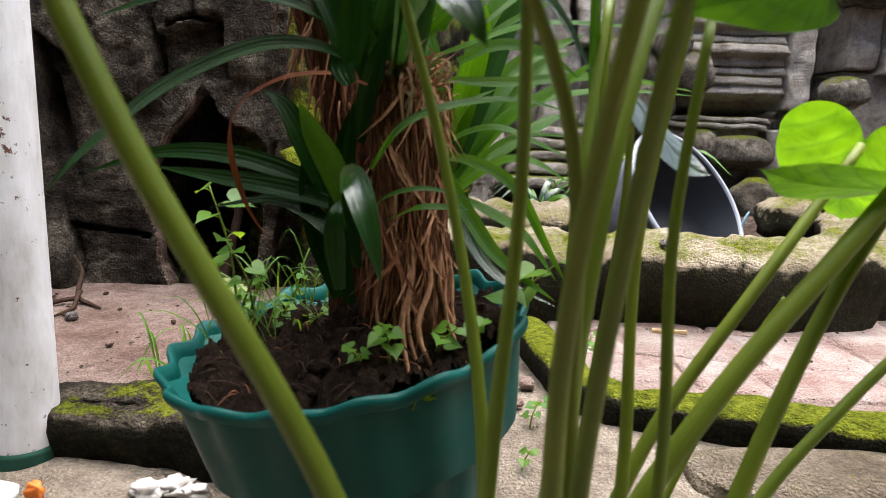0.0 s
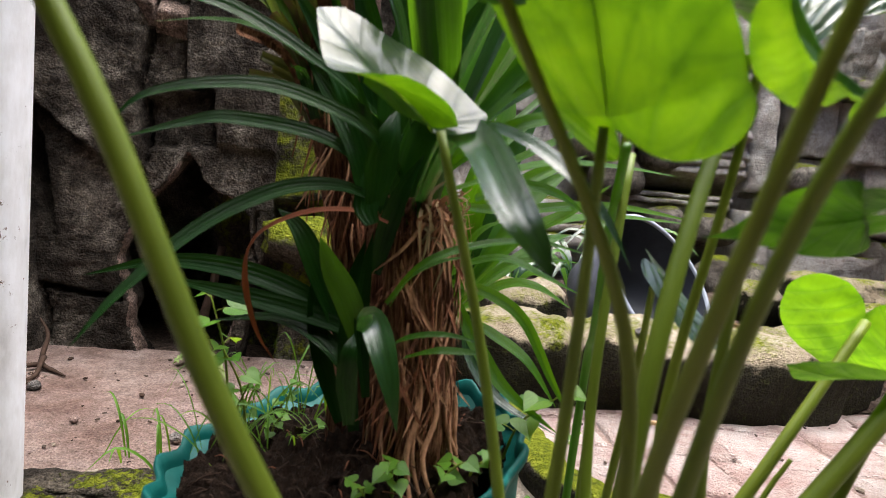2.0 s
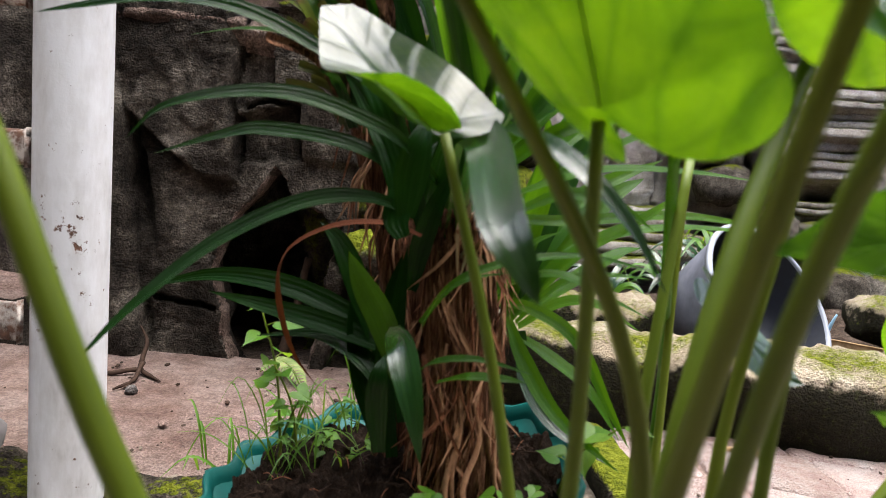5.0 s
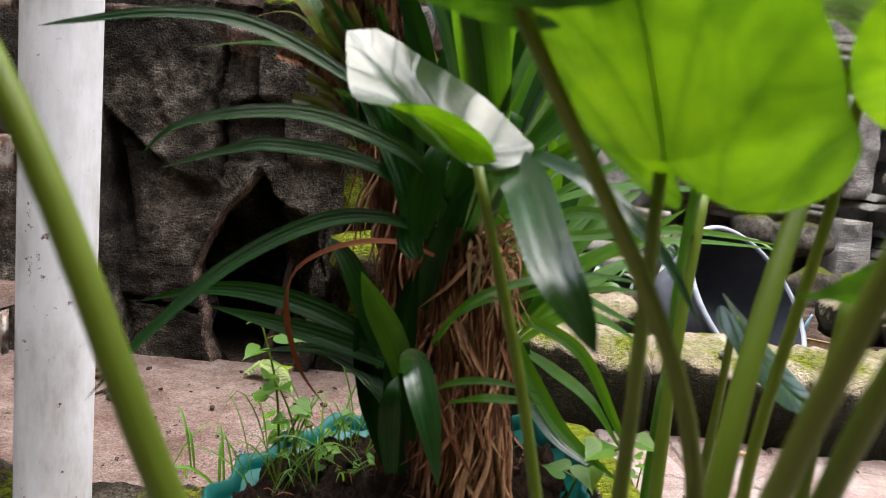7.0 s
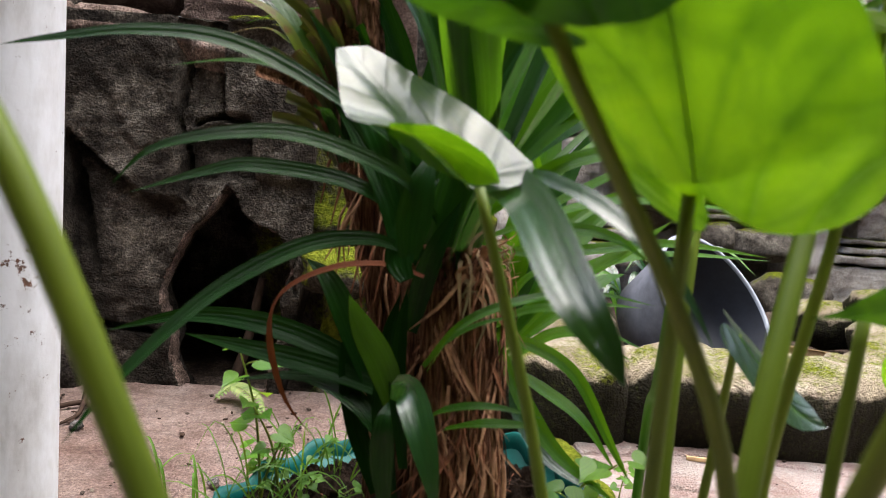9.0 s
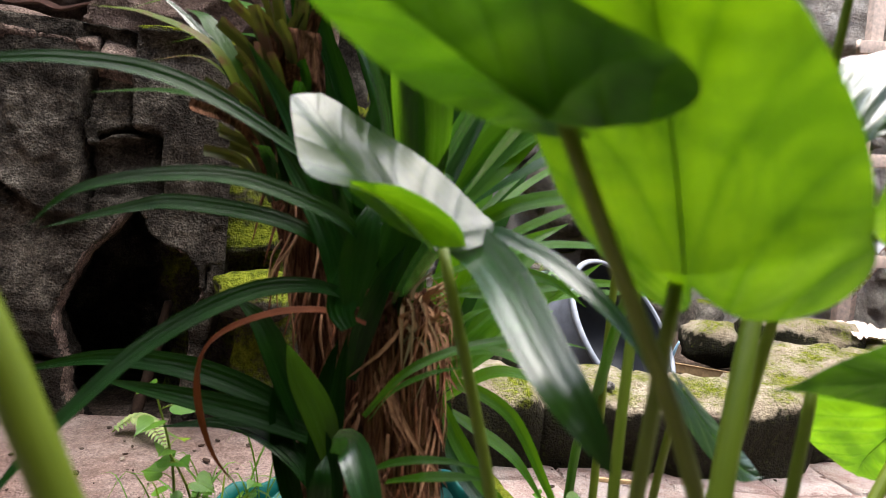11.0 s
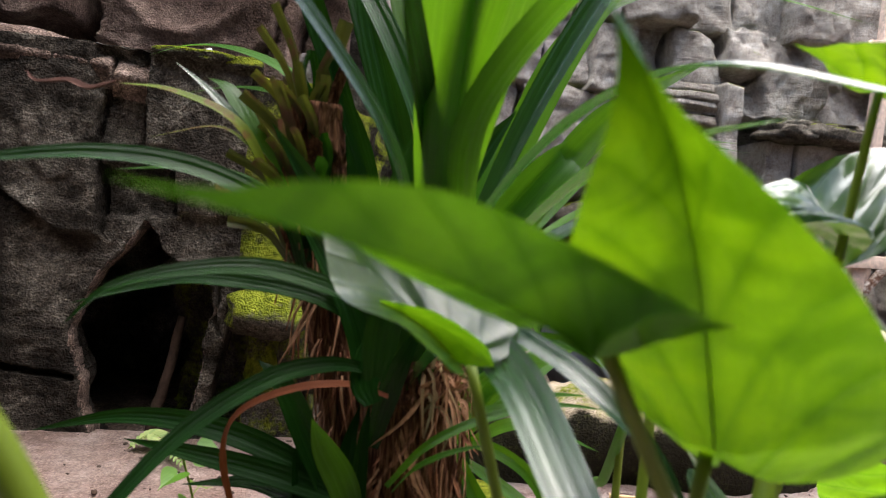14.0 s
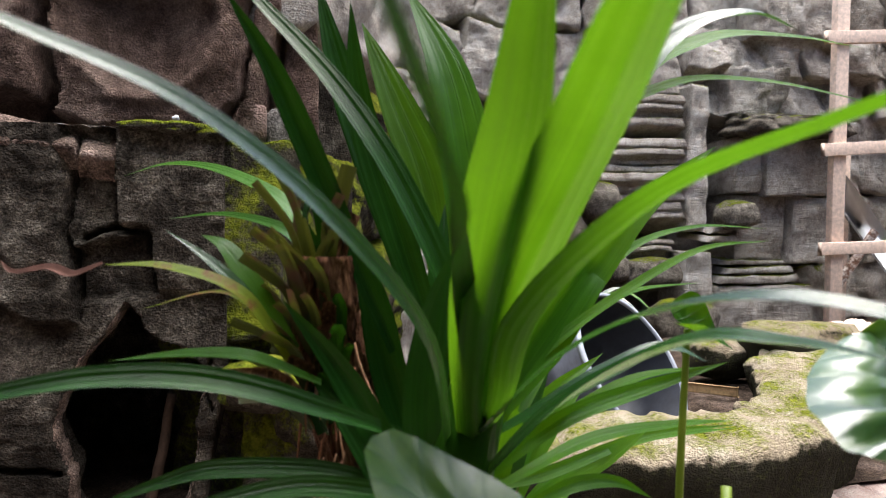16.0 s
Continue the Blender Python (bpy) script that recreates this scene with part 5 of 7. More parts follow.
# cut leaf bases round the older trunk's head
for k in range(70):
    w = 2.39996 * k
    out = V(math.cos(w), math.sin(w), 0) * 0.75 + V(-0.45, -0.3, 0)
    p0 = V(-0.085, 0.775, 0.565 + 0.0018 * k) + out * 0.012
    ln = rng.uniform(0.04, 0.085)
    tilt = 0.2 + 0.5 * (1 - k / 70) * rng.uniform(0.6, 1.2)
    tipp = p0 + out * ln * tilt + V(rng.uniform(-0.012, 0.012), 0, ln * (1.0 - 0.6 * tilt))
    midp = p0 + out * ln * tilt * 0.45 + V(0, 0, ln * 0.48)
    kind = (STUMP, STUMP, PAND, STUMP, STUMP, PAND, STUMP, BARK)[k % 8]
    blade(pandan, [p0, midp, tipp], rng.uniform(0.006, 0.0115), (out.x, out.y - 0.6, 0.35), 0.7, kind, "cut_leaf_base", cut=True, n=8, start=0.9)
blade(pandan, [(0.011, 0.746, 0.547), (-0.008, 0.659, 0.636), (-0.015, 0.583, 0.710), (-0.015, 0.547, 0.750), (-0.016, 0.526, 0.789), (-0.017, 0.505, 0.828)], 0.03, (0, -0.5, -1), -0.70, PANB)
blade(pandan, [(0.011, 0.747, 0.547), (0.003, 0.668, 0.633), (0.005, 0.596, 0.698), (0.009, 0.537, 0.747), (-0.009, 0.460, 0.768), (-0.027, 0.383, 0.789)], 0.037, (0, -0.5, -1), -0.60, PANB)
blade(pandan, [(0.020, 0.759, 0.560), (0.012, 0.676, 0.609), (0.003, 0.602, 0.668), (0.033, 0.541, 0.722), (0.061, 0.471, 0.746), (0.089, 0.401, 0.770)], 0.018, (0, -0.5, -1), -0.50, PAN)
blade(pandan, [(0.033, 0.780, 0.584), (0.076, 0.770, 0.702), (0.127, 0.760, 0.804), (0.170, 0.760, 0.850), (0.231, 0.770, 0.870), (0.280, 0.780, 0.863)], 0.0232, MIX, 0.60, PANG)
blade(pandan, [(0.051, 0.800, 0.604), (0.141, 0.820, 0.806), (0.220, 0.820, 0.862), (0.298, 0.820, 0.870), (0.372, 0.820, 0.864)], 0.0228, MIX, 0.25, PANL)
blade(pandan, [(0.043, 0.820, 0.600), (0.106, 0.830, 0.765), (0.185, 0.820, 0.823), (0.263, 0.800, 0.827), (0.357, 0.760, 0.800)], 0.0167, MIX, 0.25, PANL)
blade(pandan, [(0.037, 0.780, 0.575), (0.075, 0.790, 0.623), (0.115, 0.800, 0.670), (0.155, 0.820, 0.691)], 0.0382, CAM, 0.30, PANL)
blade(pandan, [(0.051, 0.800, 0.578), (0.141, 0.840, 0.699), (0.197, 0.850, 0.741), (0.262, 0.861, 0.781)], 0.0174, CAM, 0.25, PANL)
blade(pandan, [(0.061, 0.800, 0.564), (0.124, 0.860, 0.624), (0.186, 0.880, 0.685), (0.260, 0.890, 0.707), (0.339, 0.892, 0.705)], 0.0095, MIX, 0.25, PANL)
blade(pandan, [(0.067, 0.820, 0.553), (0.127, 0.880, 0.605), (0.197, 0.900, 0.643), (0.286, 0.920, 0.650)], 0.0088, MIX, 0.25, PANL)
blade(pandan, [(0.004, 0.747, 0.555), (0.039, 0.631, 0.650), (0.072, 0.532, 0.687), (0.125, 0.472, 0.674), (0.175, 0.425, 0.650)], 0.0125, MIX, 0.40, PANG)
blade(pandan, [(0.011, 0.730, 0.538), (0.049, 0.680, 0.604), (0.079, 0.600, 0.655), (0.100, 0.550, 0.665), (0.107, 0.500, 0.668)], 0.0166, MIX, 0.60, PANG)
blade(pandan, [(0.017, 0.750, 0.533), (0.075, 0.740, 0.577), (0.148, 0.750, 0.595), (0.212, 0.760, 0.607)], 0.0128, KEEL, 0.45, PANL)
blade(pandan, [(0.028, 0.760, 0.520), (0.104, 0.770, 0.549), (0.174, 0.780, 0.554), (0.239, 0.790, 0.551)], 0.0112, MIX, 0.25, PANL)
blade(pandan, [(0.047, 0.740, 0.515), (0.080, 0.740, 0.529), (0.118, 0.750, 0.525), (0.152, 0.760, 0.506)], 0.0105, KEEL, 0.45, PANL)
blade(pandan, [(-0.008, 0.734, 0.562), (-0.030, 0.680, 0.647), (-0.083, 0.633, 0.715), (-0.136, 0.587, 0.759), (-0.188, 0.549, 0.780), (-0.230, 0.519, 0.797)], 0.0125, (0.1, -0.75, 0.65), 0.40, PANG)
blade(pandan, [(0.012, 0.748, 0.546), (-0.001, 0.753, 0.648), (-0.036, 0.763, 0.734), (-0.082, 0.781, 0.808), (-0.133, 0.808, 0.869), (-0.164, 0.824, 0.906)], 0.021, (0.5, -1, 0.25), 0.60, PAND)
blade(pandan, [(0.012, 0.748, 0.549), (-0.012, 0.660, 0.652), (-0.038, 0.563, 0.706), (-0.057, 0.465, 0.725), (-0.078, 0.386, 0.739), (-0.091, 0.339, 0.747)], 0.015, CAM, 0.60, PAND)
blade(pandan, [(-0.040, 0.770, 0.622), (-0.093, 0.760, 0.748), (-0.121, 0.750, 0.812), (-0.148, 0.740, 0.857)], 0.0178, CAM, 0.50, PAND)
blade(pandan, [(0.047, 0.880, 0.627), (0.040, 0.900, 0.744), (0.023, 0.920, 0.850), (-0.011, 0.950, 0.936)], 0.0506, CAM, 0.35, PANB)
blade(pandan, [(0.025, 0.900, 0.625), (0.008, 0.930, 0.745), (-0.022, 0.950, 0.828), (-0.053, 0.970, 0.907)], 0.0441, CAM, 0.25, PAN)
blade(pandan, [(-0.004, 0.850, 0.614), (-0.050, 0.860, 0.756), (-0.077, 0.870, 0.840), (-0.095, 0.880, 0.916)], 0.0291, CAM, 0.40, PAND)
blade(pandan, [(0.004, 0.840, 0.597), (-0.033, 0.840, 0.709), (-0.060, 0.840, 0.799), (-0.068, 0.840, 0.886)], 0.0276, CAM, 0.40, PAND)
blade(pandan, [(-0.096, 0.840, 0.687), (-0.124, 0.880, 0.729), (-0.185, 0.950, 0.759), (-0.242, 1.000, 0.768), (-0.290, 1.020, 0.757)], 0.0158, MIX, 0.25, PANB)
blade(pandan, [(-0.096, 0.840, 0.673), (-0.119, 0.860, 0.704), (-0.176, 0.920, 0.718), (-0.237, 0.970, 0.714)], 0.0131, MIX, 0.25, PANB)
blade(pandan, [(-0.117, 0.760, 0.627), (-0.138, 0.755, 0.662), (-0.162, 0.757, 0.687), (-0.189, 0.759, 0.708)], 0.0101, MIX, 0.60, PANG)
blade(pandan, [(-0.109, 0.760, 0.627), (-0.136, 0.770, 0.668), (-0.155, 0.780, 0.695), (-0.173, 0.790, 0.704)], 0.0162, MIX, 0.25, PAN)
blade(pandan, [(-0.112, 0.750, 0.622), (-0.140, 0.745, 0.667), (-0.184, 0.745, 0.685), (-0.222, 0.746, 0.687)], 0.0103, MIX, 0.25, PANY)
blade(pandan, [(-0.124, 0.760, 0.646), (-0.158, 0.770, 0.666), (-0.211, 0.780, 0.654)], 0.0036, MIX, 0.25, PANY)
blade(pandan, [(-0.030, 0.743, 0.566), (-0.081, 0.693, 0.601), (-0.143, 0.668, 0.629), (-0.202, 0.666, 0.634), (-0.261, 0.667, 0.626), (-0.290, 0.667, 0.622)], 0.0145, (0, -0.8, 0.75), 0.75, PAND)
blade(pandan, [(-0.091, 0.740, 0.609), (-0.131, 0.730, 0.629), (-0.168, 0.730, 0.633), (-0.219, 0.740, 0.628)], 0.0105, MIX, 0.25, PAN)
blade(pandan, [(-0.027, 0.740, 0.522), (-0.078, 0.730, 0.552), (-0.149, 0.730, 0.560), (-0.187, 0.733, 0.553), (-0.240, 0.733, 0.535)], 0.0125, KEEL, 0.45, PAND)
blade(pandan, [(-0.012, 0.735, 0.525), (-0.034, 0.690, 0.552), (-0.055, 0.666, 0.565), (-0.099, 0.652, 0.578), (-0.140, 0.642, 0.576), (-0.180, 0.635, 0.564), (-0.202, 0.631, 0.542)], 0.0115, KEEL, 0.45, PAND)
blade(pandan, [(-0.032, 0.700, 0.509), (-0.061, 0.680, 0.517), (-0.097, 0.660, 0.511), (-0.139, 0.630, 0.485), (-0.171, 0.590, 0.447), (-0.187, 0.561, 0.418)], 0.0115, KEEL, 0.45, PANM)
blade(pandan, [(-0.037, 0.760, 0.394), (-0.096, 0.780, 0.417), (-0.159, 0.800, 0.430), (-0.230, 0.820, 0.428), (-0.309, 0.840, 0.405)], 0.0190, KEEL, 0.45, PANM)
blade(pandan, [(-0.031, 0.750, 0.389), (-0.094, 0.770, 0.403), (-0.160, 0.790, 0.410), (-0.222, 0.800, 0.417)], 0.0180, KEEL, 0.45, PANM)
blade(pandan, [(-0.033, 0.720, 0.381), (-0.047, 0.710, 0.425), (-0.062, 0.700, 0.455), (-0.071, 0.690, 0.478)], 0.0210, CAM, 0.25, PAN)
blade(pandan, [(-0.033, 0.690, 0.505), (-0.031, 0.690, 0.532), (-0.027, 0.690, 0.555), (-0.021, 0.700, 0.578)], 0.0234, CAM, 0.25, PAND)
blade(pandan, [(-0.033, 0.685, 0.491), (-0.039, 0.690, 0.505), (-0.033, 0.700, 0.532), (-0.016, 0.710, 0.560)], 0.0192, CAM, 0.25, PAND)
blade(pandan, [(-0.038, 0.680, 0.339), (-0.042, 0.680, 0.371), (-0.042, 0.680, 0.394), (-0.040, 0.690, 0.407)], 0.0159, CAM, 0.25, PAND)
blade(pandan, [(-0.033, 0.680, 0.411), (-0.027, 0.660, 0.427), (-0.018, 0.640, 0.411), (-0.010, 0.630, 0.387), (-0.003, 0.625, 0.358)], 0.0199, CAM, 0.25, PANG)
blade(pandan, [(-0.019, 0.680, 0.396), (-0.001, 0.660, 0.414), (0.027, 0.650, 0.421), (0.062, 0.660, 0.412)], 0.0073, MIX, 0.25, PAN)
blade(pandan, [(-0.018, 0.700, 0.430), (0.007, 0.690, 0.464), (0.048, 0.700, 0.481), (0.099, 0.720, 0.486), (0.156, 0.750, 0.475)], 0.0062, KEEL, 0.45, PANB)
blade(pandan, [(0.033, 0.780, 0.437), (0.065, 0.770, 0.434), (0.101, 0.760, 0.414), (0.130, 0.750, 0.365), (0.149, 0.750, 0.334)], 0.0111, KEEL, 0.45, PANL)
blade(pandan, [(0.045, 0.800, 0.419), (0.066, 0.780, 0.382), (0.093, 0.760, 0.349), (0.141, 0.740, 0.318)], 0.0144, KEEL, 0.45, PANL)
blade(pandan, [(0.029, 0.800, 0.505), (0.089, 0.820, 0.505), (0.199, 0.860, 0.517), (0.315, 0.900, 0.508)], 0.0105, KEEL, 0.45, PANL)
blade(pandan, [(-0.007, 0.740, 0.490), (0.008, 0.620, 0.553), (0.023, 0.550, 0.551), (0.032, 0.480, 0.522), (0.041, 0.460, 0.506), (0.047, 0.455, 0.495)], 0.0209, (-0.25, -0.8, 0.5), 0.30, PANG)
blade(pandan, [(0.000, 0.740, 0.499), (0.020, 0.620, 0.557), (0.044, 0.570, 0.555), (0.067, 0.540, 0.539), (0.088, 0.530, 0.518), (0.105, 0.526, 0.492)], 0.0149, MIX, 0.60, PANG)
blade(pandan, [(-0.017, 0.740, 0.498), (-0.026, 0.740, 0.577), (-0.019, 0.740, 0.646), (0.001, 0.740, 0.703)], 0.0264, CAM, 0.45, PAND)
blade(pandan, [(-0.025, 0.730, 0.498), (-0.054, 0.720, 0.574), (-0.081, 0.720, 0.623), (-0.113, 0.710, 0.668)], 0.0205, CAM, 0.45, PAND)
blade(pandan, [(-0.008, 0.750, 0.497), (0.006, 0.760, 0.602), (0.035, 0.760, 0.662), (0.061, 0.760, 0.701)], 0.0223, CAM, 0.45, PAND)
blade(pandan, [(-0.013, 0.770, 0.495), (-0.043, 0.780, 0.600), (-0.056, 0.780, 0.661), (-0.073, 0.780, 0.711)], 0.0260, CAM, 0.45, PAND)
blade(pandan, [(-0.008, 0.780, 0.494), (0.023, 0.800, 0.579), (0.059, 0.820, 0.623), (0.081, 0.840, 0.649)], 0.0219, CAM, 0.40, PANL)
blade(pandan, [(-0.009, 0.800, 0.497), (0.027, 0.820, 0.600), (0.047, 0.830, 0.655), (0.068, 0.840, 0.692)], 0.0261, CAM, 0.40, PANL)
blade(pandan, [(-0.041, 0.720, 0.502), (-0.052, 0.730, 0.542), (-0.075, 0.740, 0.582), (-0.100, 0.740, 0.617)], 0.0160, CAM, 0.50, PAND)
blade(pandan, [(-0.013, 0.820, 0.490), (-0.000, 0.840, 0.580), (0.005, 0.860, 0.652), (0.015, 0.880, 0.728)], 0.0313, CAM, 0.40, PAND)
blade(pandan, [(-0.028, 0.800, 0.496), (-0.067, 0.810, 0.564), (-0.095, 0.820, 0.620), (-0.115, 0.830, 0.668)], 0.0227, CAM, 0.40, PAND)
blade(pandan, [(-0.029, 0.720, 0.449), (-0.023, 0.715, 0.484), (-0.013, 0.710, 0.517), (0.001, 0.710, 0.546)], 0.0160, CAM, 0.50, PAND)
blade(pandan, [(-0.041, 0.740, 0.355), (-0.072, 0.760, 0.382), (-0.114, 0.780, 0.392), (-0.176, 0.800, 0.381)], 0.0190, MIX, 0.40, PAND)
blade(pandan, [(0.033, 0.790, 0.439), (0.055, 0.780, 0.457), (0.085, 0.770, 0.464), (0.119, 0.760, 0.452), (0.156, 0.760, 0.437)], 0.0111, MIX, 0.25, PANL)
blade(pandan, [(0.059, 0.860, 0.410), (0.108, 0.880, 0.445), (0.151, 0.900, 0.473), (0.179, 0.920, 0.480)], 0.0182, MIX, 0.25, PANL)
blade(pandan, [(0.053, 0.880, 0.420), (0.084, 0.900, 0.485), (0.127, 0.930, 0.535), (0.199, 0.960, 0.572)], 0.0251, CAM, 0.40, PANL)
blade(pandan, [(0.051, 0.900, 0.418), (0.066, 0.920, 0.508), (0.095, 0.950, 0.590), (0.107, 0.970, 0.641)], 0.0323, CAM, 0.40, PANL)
# dark leaves added over the lower trunk to stand for its shade
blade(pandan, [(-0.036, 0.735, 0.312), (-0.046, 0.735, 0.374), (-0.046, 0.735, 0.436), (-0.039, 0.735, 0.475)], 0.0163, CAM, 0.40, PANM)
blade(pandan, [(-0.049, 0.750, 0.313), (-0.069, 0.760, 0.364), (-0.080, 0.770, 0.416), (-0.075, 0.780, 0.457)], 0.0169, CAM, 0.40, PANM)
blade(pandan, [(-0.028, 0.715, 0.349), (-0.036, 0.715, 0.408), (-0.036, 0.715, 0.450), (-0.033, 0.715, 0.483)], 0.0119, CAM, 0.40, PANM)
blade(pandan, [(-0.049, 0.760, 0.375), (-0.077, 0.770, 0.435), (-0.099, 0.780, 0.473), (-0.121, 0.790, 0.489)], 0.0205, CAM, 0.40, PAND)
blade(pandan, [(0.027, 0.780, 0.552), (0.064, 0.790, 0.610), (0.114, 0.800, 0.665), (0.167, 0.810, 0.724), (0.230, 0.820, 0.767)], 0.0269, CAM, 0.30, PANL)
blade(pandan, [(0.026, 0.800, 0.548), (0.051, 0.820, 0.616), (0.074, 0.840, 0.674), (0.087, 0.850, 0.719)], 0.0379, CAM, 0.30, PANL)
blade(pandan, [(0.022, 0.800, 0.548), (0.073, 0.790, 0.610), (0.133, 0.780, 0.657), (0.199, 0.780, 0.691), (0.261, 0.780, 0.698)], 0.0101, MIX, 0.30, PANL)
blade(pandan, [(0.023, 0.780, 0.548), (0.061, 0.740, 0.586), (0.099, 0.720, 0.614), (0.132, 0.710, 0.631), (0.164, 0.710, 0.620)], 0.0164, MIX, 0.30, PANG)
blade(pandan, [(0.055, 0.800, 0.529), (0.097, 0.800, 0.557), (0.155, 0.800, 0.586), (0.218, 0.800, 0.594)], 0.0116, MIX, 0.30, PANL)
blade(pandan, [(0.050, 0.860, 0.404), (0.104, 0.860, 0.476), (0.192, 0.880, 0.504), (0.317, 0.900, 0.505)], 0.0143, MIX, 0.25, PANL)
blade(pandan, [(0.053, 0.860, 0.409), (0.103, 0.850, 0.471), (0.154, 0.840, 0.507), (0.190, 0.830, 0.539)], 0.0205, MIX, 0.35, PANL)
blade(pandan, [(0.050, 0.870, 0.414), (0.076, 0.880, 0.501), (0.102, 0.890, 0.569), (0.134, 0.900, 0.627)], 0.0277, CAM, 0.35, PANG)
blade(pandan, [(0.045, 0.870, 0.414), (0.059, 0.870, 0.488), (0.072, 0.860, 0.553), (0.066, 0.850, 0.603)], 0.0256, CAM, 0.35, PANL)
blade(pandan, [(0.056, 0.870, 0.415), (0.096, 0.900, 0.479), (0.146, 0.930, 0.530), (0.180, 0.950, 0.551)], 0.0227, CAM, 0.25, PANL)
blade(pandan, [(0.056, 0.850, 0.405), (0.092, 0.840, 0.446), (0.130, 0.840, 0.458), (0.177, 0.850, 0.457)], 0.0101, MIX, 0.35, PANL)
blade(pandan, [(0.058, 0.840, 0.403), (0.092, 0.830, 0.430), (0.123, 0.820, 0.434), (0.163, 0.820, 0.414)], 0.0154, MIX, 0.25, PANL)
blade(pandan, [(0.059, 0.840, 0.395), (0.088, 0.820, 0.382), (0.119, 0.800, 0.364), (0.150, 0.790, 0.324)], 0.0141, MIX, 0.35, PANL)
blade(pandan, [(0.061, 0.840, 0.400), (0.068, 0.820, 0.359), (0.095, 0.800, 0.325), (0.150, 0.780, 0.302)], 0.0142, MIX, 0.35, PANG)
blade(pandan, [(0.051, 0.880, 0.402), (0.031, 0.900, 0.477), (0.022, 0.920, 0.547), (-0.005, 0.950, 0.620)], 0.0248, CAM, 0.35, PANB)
blade(pandan, [(0.041, 0.800, 0.450), (0.060, 0.790, 0.484), (0.084, 0.790, 0.498)], 0.0083, MIX, 0.25, PANL)
blade(pandan, [(-0.015, 0.690, 0.430), (-0.002, 0.670, 0.456), (0.018, 0.660, 0.471), (0.041, 0.660, 0.477)], 0.0057, MIX, 0.25, PAN)
blade(pandan, [(-0.001, 0.680, 0.394), (0.020, 0.660, 0.406), (0.044, 0.660, 0.407), (0.060, 0.660, 0.406)], 0.0081, MIX, 0.25, PAN)
blade(pandan, [(-0.022, 0.700, 0.492), (-0.047, 0.700, 0.499), (-0.085, 0.700, 0.494), (-0.121, 0.710, 0.472), (-0.130, 0.720, 0.437), (-0.120, 0.730, 0.391), (-0.102, 0.750, 0.355)], 0.0073, MIX, 0.25, DEAD)
for pts, wd in (([(-0.223, 0.746, 0.687), (-0.24, 0.745, 0.68), (-0.255, 0.75, 0.684), (-0.275, 0.75, 0.682), (-0.285, 0.755, 0.69)], 0.007),):
    blade(pandan, pts, wd, MIX, 0.9, BROWN, "withered_tip", "brown curled dead leaf tip")

